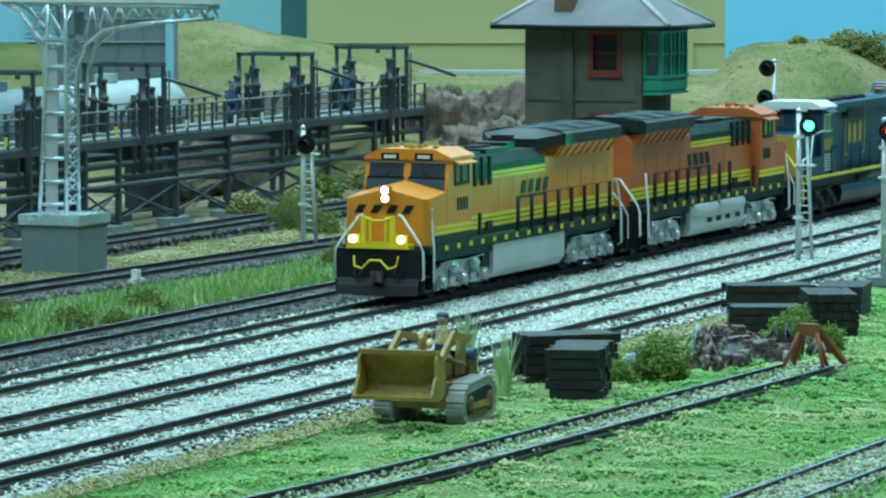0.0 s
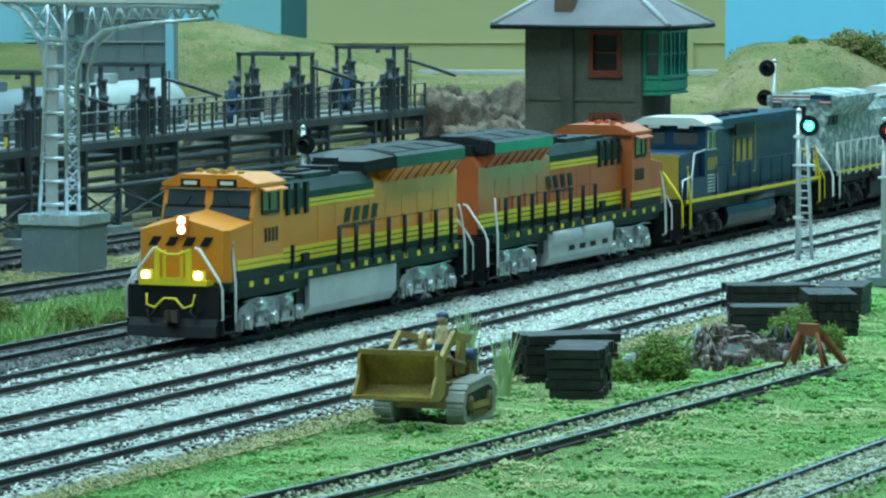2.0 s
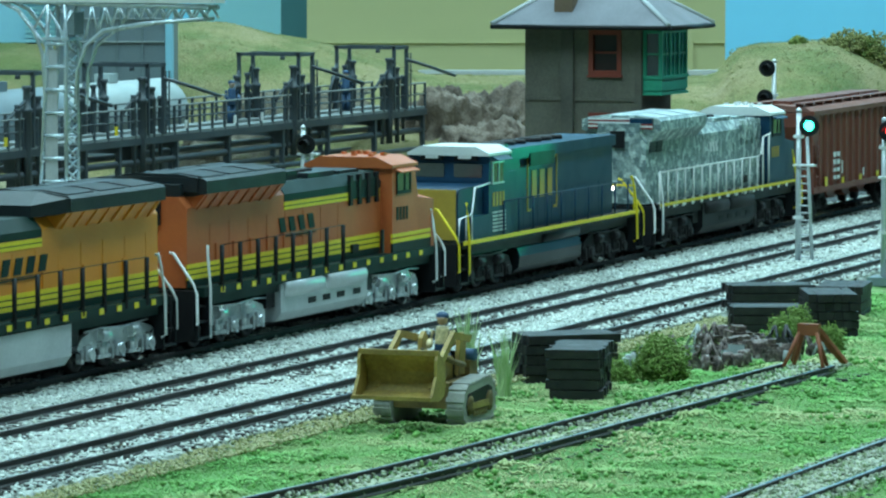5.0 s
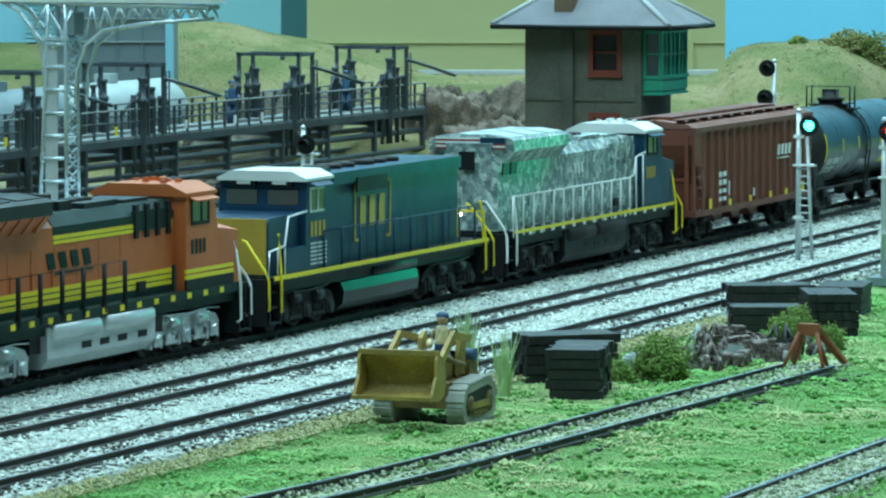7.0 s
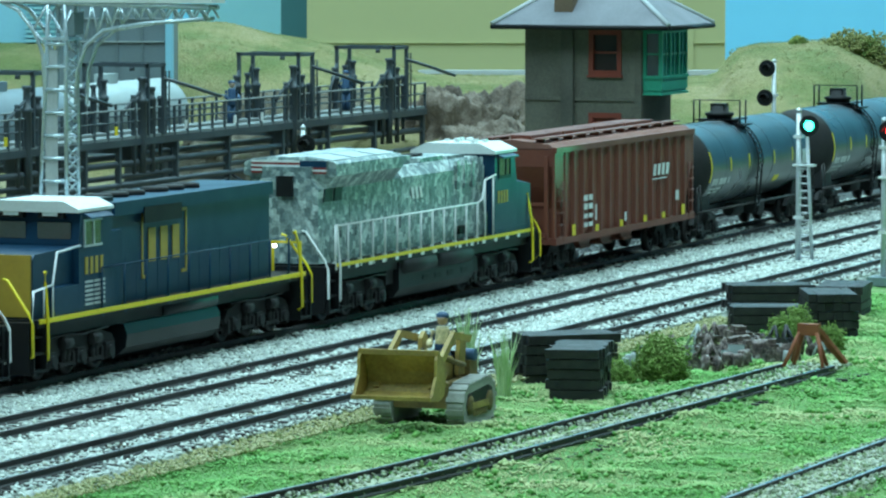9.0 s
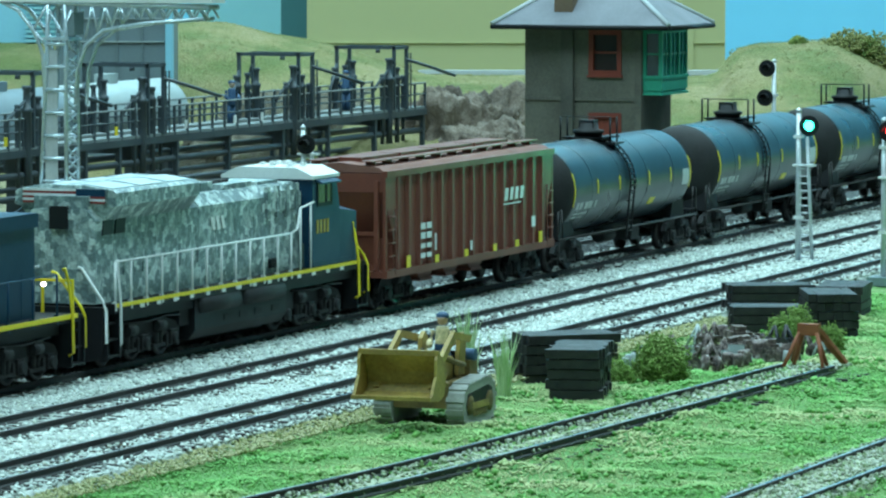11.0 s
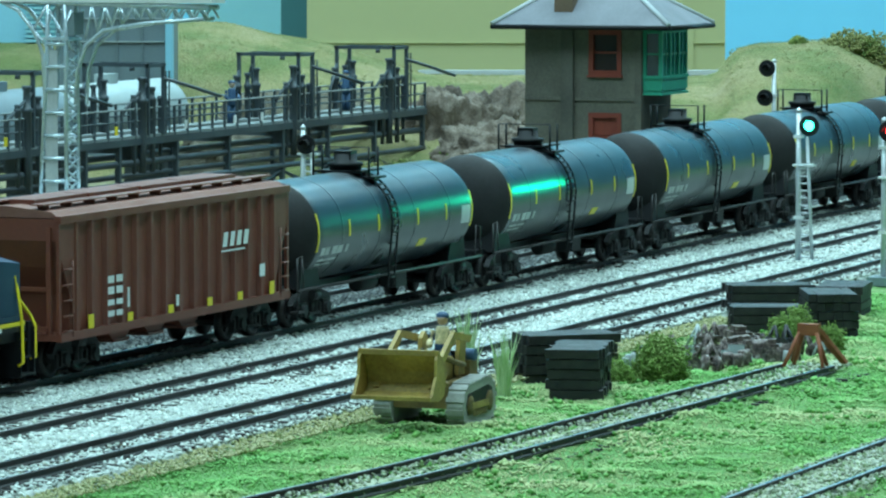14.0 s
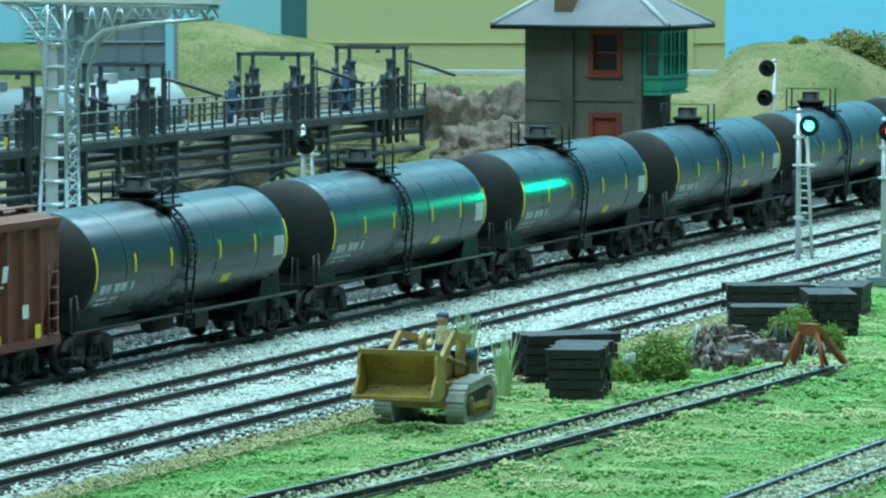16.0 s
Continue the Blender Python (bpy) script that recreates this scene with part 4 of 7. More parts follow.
def hopper(x0, x1):
    L = x1 - x0
    e = L / 2 - 5
    ob = thing("hopper_car", "red-brown ribbed covered hopper car with white lettering bars", "freight car")
    TRAIN.append((ob, (x0 + x1) / 2, False, e - 22))
    W = 18.0
    bm = bmesh.new()
    prism(bm, [(-e + 2, 48.5), (e - 2, 48.5), (e - 2, 42), (e - 5, 34), (e - 10, 25.5), (e - 10, 13.5), (-e + 10, 13.5), (-e + 10, 25.5), (-e + 5, 34), (-e + 2, 42)], -W + 1, W - 1)
    body = part("body", bm, "brown", ob)
    for s in (-1, 1):
        bm = bmesh.new()
        n = 15
        for q in range(n):
            x = -e + 13 + q * (2 * e - 26) / (n - 1)
            prism(bm, [(x - 1.6, s * (W - 1)), (x - 0.8, s * (W + 0.35)), (x + 0.8, s * (W + 0.35)), (x + 1.6, s * (W - 1))], 14, 47.5, "z")
        part("rib", bm, "brown", body)
        part("top_chord", bevelled(B_((-e + 1, e - 1, *sorted((s * (W - 1.6), s * (W + 0.7))), 47.2, 49.4)), 0.3), "brown", ob)
        part("side_sill", B_((-e + 1, e - 1, *sorted((s * (W - 1.4), s * (W + 0.6))), 12.0, 14.6)), "brown", ob)
        each("corner_post", ((-e + 1, -e + 2.4, *sorted((s * (W - 1), s * W)), 14, 48), (e - 2.4, e - 1, *sorted((s * (W - 1), s * W)), 14, 48)), "brown", ob)
        # slope-end gusset
        for q in (-1, 1):
            bm = bmesh.new()
            prism(bm, [(q * (e - 2), 48), (q * (e - 2), 38), (q * (e - 11), 20), (q * (e - 14), 20), (q * (e - 14), 48)], *sorted((s * (W - 0.8), s * (W - 0.1))))
            part("end_gusset", bm, "brown", ob)
            bm = bmesh.new()
            for k in range(5):
                z = 15 + k * 4.6
                rod(bm, [(q * (e - 2.2), s * (W + 0.5), z), (q * (e - 9), s * (W + 0.5), z)], 0.32, 5)
            rod(bm, [(q * (e - 9), s * (W + 0.5), 13), (q * (e - 9), s * (W + 0.5), 36)], 0.35, 5)
            part("ladder", bm, "brown", ob)
        letters("lettering", ob, "white", 32, 32.5, 22, 4.6, s * (W + 0.4), 4, 1.2, under=True)
        ys = sorted((s * (W + 0.3), s * (W + 0.5)))
        each("stencil_bar", [(-54 + q * 6, -49.6 + q * 6, *ys, 17 + r * 3.4, 19.2 + r * 3.4 - (0.5 if r < 2 else 0)) for q in range(2) for r in range(4)]
             + [(62, 66, *ys, 21, 25), (-40, -38.6, *ys, 19, 25), (-4, -2, *ys, 16.5, 20)], "white", ob)
        each("reflector_mark", [(x, x + 3.6, *sorted((s * (W + 0.35), s * (W + 0.6))), 14.6, 14.6 + (4.2 if abs(x) > 55 else 2.6)) for x in (-68, -40, -10, 20, 44, 70)], "yellow", ob)
    bm = bmesh.new()
    prism(bm, [(-W + 0.6, 48.8), (-W + 3, 50.6), (0, 52.2), (W - 3, 50.6), (W - 0.6, 48.8)], -e + 2, e - 2, "x")
    part("roof", bm, "brown_dusty", ob)
    bm = bmesh.new()
    for q in range(4):
        x = -e + 12 + q * (2 * e - 24) / 4
        box(bm, x + 1, x + (2 * e - 24) / 4 - 1, -4.2, 4.2, 51.2, 53.4)
    bevelled(bm, 0.5)
    part("roof_hatch", bm, "brown", ob)
    bm = B_((-e + 2, e - 2, -12.4, -8.0, 52.4, 52.8), (-e + 2, e - 2, 8.0, 12.4, 52.4, 52.8), *[(x, x + 0.8, sgn * 10.2 - 1.8, sgn * 10.2 + 1.8, 49.6, 52.5) for x in range(int(-e + 6), int(e - 4), 16) for sgn in (-1, 1)])
    part("running_board", bm, "brown", ob)
    for s in (-1, 1):
        bb = ((*sorted((s * (e - 10), s * (e - 1))), -W + 1, W - 1, 12.2, 14.2), (*sorted((s * (e - 2.4), s * (e - 1.2))), -15, -13.5, 14, 46), (*sorted((s * (e - 2.4), s * (e - 1.2))), 13.5, 15, 14, 46), (*sorted((s * (e - 2.4), s * (e - 1.2))), -14, 14, 27, 28.2), (*sorted((s * (e - 10.5), s * (e - 9.5))), -1, 1, 14, 36), (*sorted((s * (e - 1.6), s * (e - 0.6))), -14, 14, 15, 16.5))
        part("end_platform", B_(bb[0]), "brown", ob)
        each("end_post", bb[1:], "brown", ob)
        each("stencil_bar", ((*sorted((s * (e - 2.1), s * (e - 1.4))), 8, 14, 43.5, 45), (*sorted((s * (e - 2.1), s * (e - 1.4))), 8, 14, 41.4, 42.6)), "white", ob)
        coupler(ob, s * (e - 1), s)
        freight_bogie(ob, s * (e - 22))
    for c in (-26, 0, 26):
        bm = bmesh.new()
        prism(bm, [(c - 12.5, 13.6), (c + 12.5, 13.6), (c + 5, 8.0), (c - 5, 8.0)], -9, 9)
        box(bm, c - 5.6, c + 5.6, -9.6, 9.6, 7.0, 8.0)
        part("discharge_gate", bm, "brown", ob)
    return ob


hopper(1457, 1643)


def tank_car(x0, x1, first=None):
    L = x1 - x0
    e = L / 2 - 5
    ob = thing("tank_car", "satin black tank car with yellow dashes and top platform", "freight car", group="black tank cars of the train")
    TRAIN.append((ob, (x0 + x1) / 2, False, e - 19))
    R, zc, h = 17.6, 31.2, e - 6.5
    bm = bmesh.new()
    prof = [(-h, 0.5), (-h + 0.3, 4.0), (-h + 1.2, 8.0), (-h + 2.8, 12.0), (-h + 5.0, 15.0), (-h + 7.2, 16.8), (-h + 9.2, 17.5), (-h + 9.8, R), (-h + 14, R), (-h * 0.5, R), (0, R)]
    prof += [(-a, r) for a, r in prof[:-1]][::-1]
    turned(bm, prof, 48, "x", (0, 0, zc))
    for f in bm.faces:
        if abs(f.calc_center_median().x) > h - 9.7:
            f.material_index = 1
    shell_ = part("tank_shell", bm, "tank_black", ob)
    shell_.data.materials.append(M["soot"])
    for q in (-0.62, -0.2, 0.2, 0.62):
        bm = bmesh.new()
        turned(bm, [(q * h - 0.5, R - 0.3), (q * h - 0.4, R + 0.08), (q * h + 0.4, R + 0.08), (q * h + 0.5, R - 0.3)], 48, "x", (0, 0, zc))
        part("weld_band", bm, "tank_black", shell_)
    bm = B_((-e + 1, -e + 26, -9, 9, 11.5, 14.0), (e - 26, e - 1, -9, 9, 11.5, 14.0), (-e + 1, e - 1, -2.5, 2.5, 10.5, 13))
    part("underframe", bm, "black", ob)
    for s in (-1, 1):
        bm = bmesh.new()
        prism(bm, [(s * (h - 22), 13), (s * (h - 4), 13), (s * (h - 6), 24), (s * (h - 18), 22)], -13, 13)
        part("saddle", bm, "black", ob)
        coupler(ob, s * (e - 1), s)
        freight_bogie(ob, s * (e - 20))
        bm = bmesh.new()
        rod(bm, [(-e + 2, s * 15.8, 13.2), (e - 2, s * 15.8, 13.2)], 0.5, 6)
        for x in (-e + 14, -22, 8, 40, e - 16):
            rod(bm, [(x, s * 15.8, 13.2), (x, s * 8, 12)], 0.4, 5)
        part("side_rail", bm, "rail_side", ob)
        # end grab rails
        for q in (-1, 1):
            bm = bmesh.new()
            rod(bm, [(q * (e - 2), s * 15.6, 13), (q * (e - 2), s * 15.6, 24), (q * (e - 6), s * 15.6, 24.6), (q * (e - 8), s * 15.6, 13)], 0.35, 5)
            box(bm, q * (e - 5) - 2.5, q * (e - 5) + 2.5, *sorted((s * 12.5, s * 15.8)), 5.5, 6.2)
            rod(bm, [(q * (e - 2.8), s * 15.6, 6), (q * (e - 2.8), s * 15.6, 13)], 0.35, 5)
            part("grab_rail", bm, "rail_side", ob)
        # yellow dashes round the shell
        for x, za, zb in ((-h + 9.4, -3, 10), (-h + 37, 0.8, 6.6), (-h + 64, 0.8, 6.6), (h - 64, 0.8, 6.6), (h - 36, 0.8, 6.6), (h - 9.8, -3, 10)):
            pts = []
            bm = bmesh.new()
            for k in range(5):
                z = za + (zb - za) * k / 4 - 3
                pts.append((s * math.sqrt((R + 0.12) ** 2 - z * z), zc + z))
            for (ya, zaa), (yb, zbb) in zip(pts, pts[1:]):
                prism(bm, [(ya - s * 0.5, zaa), (ya, zaa), (yb, zbb), (yb - s * 0.5, zbb)], x, x + 1.1, "x")
            part("yellow_dash", bm, "yellow", shell_)
        def wrap(bm_, x0_, x1_, za, zb, lift=0.16):
            zz = [za + (zb - za) * q / 4 for q in range(5)]
            oy = [(s * math.sqrt((R + lift) ** 2 - z * z), zc + z) for z in zz]
            iy = [(s * math.sqrt((R - 0.3) ** 2 - z * z), zc + z) for z in zz]
            prism(bm_, oy + iy[::-1], x0_, x1_, "x")

        for x0_, x1_, za, zb in ((-h + 14, -h + 17.4, -7.5, -4.8), (-h + 18, -h + 21.4, -7.5, -4.8), (-h + 24, -h + 28, -7.5, -4.8), (-h + 28.6, -h + 33, -7.5, -4.8), (-h + 36, -h + 38, -7.5, -4.8), (-h + 14, -h + 22, -9.6, -8.9), (-h + 23, -h + 30, -9.6, -8.9), (-h + 14, -h + 19, -11.0, -10.4), (-h + 20, -h + 27, -11.0, -10.4)):
            bm = bmesh.new()
            wrap(bm, x0_, x1_, za, zb)
            part("stencil_bar", bm, "base_grey_mark", shell_)
        bm = bmesh.new()
        wrap(bm, h - 20, h - 11.5, -4.5, 2.0)
        part("data_panel", bm, "silver", shell_, "pale data panel")
        bm = bmesh.new()
        wrap(bm, h - 58, h - 51, -10.5, -7.8)
        part("placard", bm, "yellow", shell_, "yellow placard")
        # ladder over the shell
        bm = bmesh.new()
        for dx in (-2.8, 2.8):
            pts = [(dx - 5, s * 16.6, 9)]
            for k in range(9):
                a = math.radians(-10 + k * 11.2)
                pts.append((dx - 5, s * (R + 0.9) * math.cos(a), zc + (R + 0.9) * math.sin(a)))
            rod(bm, pts, 0.42, 5)
        ladder = part("ladder", bm, "black", ob)
        steps = [(s * (R + 0.9) * math.cos(math.radians(-10 + k * 7)), zc + (R + 0.9) * math.sin(math.radians(-10 + k * 7))) for k in range(14)]
        for y_, z_ in steps + [(s * 17, 12 + k * 4) for k in range(4)]:
            bm = bmesh.new()
            rod(bm, [(-7.8, y_, z_), (-2.2, y_, z_)], 0.35, 5)
            part("rung", bm, "black", ladder)
    # top platform with hatch and rails
    bm = B_((-14, 8, -8.5, -4.6, 48.8, 49.4), (-14, 8, 4.6, 8.5, 48.8, 49.4), (-14, -11, -8.5, 8.5, 48.8, 49.4), (-11, 0, -13.0, -8.4, 46.6, 47.4), (-11, 0, 8.4, 13.0, 46.6, 47.4))
    plat = part("top_platform", bm, "black", ob)
    bm = bmesh.new()
    turned(bm, [(47.5, 5.6), (50.6, 5.6), (50.8, 6.4), (52.0, 6.4), (52.2, 4.2), (54.8, 4.0), (55.2, 2.0)], 18, "z", (-6, 0, 0))
    box(bm, -9, -3, -3.2, 3.2, 53.0, 56.0)
    part("hatch", bevelled(bm, 0.2), "black", ob)
    bm = bmesh.new()
    for y_ in (-10.5, 10.5):
        for x in (-10, -1.5):
            rod(bm, [(x, y_, 47), (x, y_, 57.5)], 0.42, 5)
    rod(bm, [(-10, -10.5, 57.5), (-10, 10.5, 57.5)], 0.2, 5)
    part("platform_rail", bm, "black", plat)
    bm = bmesh.new()
    turned(bm, [(-12, 2.4), (-11, 3.0), (2, 3.0), (3, 2.4)], 12, "x", (0, -6, 10))
    box(bm, 12, 22, -12, -6, 7, 12)
    part("brake_cylinder", bm, "soot", ob)
    return ob


for i in range(6):
    tank_car(1643 + 188.5 * i, 1643 + 188.5 * (i + 1))

# ---- scenery ----
M.update(
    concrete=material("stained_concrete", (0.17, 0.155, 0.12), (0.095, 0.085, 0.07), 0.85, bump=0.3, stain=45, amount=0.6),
    # same concrete in a darker tone
    concrete_dark=material("darker_concrete", (0.12, 0.11, 0.09), (0.07, 0.065, 0.055), 0.85, bump=0.3, stain=45, amount=0.6),
    red_frame=material("rust_red_paint", (0.26, 0.045, 0.025), (0.17, 0.03, 0.02), 0.6),
    dark_inside=material("dark_interior", (0.03, 0.014, 0.013), (0.015, 0.008, 0.008), 0.5),
    bay_green=material("sea_green_paint", (0.03, 0.33, 0.21), (0.02, 0.25, 0.16), 0.5),
    bay_glass=material("green_tinted_glass", (0.02, 0.17, 0.13), (0.015, 0.13, 0.10), 0.2, bump=0, spec=0.7),
    slate=material("grey_slate_roof", (0.20, 0.20, 0.225), (0.14, 0.14, 0.16), 0.75, bump=0.3, stain=80),
    slate_pale=material("pale_roof_flashing", (0.50, 0.52, 0.54), (0.40, 0.42, 0.44), 0.7),
    brick_brown=material("brown_chimney", (0.20, 0.13, 0.085), (0.14, 0.09, 0.06), 0.9),
    olive=material("yellow_olive_paint", (0.45, 0.435, 0.225), (0.42, 0.405, 0.21), 0.8, grain=60, stain=6, bump=0.02, amount=0.4),
    teal_panel=material("pale_teal_panel", (0.30, 0.60, 0.68), (0.27, 0.55, 0.62), 0.8, grain=60, stain=6, bump=0.02),
    dark_teal=material("dark_teal_panel", (0.05, 0.16, 0.18), (0.04, 0.13, 0.15), 0.8, grain=60, stain=6, bump=0.02),
    shed=material("blue_grey_sheet_metal", (0.17, 0.22, 0.245), (0.13, 0.175, 0.195), 0.6, stain=30),
    shed_light=material("pale_blue_sheet", (0.27, 0.58, 0.72), (0.24, 0.52, 0.65), 0.6, stain=30),
    trestle=material("dark_grey_plastic_steel", (0.062, 0.080, 0.092), (0.036, 0.047, 0.056), 0.45, bump=0.1),
    deck=material("grey_walkway", (0.24, 0.27, 0.27), (0.17, 0.19, 0.19), 0.7),
    base_grey=material("grey_painted_block", (0.20, 0.26, 0.28), (0.14, 0.185, 0.20), 0.6, bump=0.25, stain=50, amount=0.6),
    loader=material("ochre_machine_paint", (0.52, 0.36, 0.085), (0.27, 0.17, 0.045), 0.6, stain=90, amount=0.7),
    loader_dark=material("muddy_ochre", (0.26, 0.17, 0.045), (0.12, 0.08, 0.03), 0.75, stain=120, amount=0.6),
    tread=material("dusty_grey_tread", (0.40, 0.40, 0.37), (0.22, 0.22, 0.20), 0.75, bump=0.3),
    figure=patches("painted_figure", [(0.66, 0.55, 0.30), (0.72, 0.60, 0.34), (0.64, 0.50, 0.27)], 300, 0.6, 2, 0.1),
    blue_cloth=material("blue_figure_paint", (0.04, 0.10, 0.20), (0.028, 0.07, 0.14), 0.6),
    tank_pale=material("pale_grey_tank_paint", (0.40, 0.46, 0.46), (0.30, 0.35, 0.35), 0.5),
    skin_tone=material("tan_figure_paint", (0.66, 0.46, 0.34), (0.56, 0.38, 0.28), 0.6),
    rust=material("rust_orange_paint", (0.33, 0.10, 0.035), (0.22, 0.06, 0.025), 0.7, bump=0.2),
    scrap=patches("rusty_scrap", [(0.022, 0.018, 0.018), (0.085, 0.06, 0.055), (0.20, 0.145, 0.13), (0.55, 0.52, 0.50)], 260, 0.8, 4, 0.4),
    leaf=islands("bush_foliage", [(0.11, 0.19, 0.035), (0.17, 0.27, 0.055), (0.22, 0.32, 0.08), (0.29, 0.37, 0.12)]),
    leaf_dark=islands("dark_bush_foliage", [(0.06, 0.10, 0.02), (0.13, 0.18, 0.035), (0.22, 0.24, 0.06)]),
    leaf_dry=islands("dry_bush_foliage", [(0.14, 0.16, 0.045), (0.24, 0.24, 0.08), (0.34, 0.31, 0.13)]),
    blade=islands("static_grass", [(0.14, 0.30, 0.06), (0.22, 0.40, 0.11), (0.32, 0.49, 0.18), (0.44, 0.54, 0.28)]),
    blade_pale=islands("pale_static_grass", [(0.34, 0.52, 0.22), (0.50, 0.64, 0.34), (0.66, 0.74, 0.48)]),
    clump=islands("turf_foam", [(0.15, 0.37, 0.10), (0.19, 0.43, 0.125), (0.235, 0.48, 0.15), (0.21, 0.45, 0.135), (0.17, 0.40, 0.11)], patch=(0.52, 0.52, 0.27), scale=12.0),
    clump_deep=islands("deep_turf_foam", [(0.07, 0.21, 0.04), (0.10, 0.27, 0.055), (0.14, 0.33, 0.075), (0.19, 0.39, 0.10)]),
    hillclump=islands("hill_foam", [(0.09, 0.14, 0.035), (0.16, 0.20, 0.06), (0.24, 0.25, 0.095), (0.19, 0.21, 0.075)], patch=(0.36, 0.28, 0.15), scale=16.0),
    stones=islands("pale_stones", [(0.20, 0.22, 0.20), (0.40, 0.44, 0.405), (0.54, 0.585, 0.54), (0.76, 0.80, 0.75), (0.42, 0.44, 0.37)]),
    dark_mix_stones=islands("weedy_stones", [(0.12, 0.18, 0.07), (0.24, 0.27, 0.18), (0.38, 0.40, 0.31), (0.52, 0.54, 0.46), (0.18, 0.28, 0.10)]),
    dark_stones=islands("dark_stones", [(0.022, 0.024, 0.025), (0.06, 0.065, 0.066), (0.12, 0.125, 0.125), (0.22, 0.23, 0.22)]),
    straw_clump=islands("straw_ground_foam", [(0.24, 0.245, 0.085), (0.36, 0.345, 0.15), (0.46, 0.425, 0.21)], patch=(0.18, 0.22, 0.07), scale=18.0),
    tan_clump=islands("tan_soil_clumps", [(0.20, 0.20, 0.06), (0.36, 0.33, 0.16), (0.45, 0.42, 0.25), (0.15, 0.19, 0.05)]),
)
OCTA_V = np.array([(1, 0, 0), (-1, 0, 0), (0, 1, 0), (0, -1, 0), (0, 0, 1), (0, 0, -1)], float)
OCTA_F = np.array([(0, 2, 4), (2, 1, 4), (1, 3, 4), (3, 0, 4), (2, 0, 5), (1, 2, 5), (3, 1, 5), (0, 3, 5)])


def pieces(name, centres, sizes, mat, seed=1, flat=0.7):
    """One joined mesh of small uneven lumps; centres and sizes in mm."""
    r = np.random.RandomState(seed)
    n = len(centres)
    a = r.uniform(0, math.tau, n)
    v = OCTA_V[None] * r.uniform(0.6, 1.35, (n, 6, 1)) * np.array((1, 1, flat)) + r.uniform(-0.25, 0.25, (n, 6, 3))
    x = v[..., 0] * np.cos(a)[:, None] - v[..., 1] * np.sin(a)[:, None]
    y = v[..., 0] * np.sin(a)[:, None] + v[..., 1] * np.cos(a)[:, None]
    v = np.stack([x, y, v[..., 2]], -1) * np.asarray(sizes)[:, None, None] + np.asarray(centres)[:, None]
    f = OCTA_F[None] + (np.arange(n) * 6)[:, None, None]
    me = bpy.data.meshes.new(name)
    me.vertices.add(n * 6)
    me.vertices.foreach_set("co", (v * MM).ravel())
    me.loops.add(n * 24)
    me.loops.foreach_set("vertex_index", f.ravel().astype(np.int32))
    me.polygons.add(n * 8)
    me.polygons.foreach_set("loop_start", np.arange(0, n * 24, 3, dtype=np.int32))
    me.polygons.foreach_set("loop_total", np.full(n * 8, 3, np.int32))
    me.materials.append(M[mat])
    me.update(calc_edges=True)
    me.validate()
    return me


def blades(name, roots, heights, mat, seed=1, lean=0.35, width=0.35):
    """Grass blades: thin bent three-sided spikes."""
    r = np.random.RandomState(seed)
    v, f = [], []
    for (x, y, z), h in zip(roots, heights):
        a, l = r.uniform(0, math.tau), r.uniform(0, lean) * h
        dx, dy = math.cos(a) * l, math.sin(a) * l
        b = len(v)
        for k in range(3):
            q = a + k * math.tau / 3
            v.append(((x + width * math.cos(q)) * MM, (y + width * math.sin(q)) * MM, z * MM))
        for k in range(3):
            q = a + k * math.tau / 3
            v.append(((x + dx * 0.4 + 0.7 * width * math.cos(q)) * MM, (y + dy * 0.4 + 0.7 * width * math.sin(q)) * MM, (z + h * 0.55) * MM))
        v.append(((x + dx) * MM, (y + dy) * MM, (z + h) * MM))
        for k in range(3):
            j = (k + 1) % 3
            f += [(b + k, b + j, b + 3 + j, b + 3 + k), (b + 3 + k, b + 3 + j, b + 6)]
    return raw(name, v, f, mat)


def stuff(name, me, label, category):
    return tagged(new(name, me), label, category, kind="stuff")


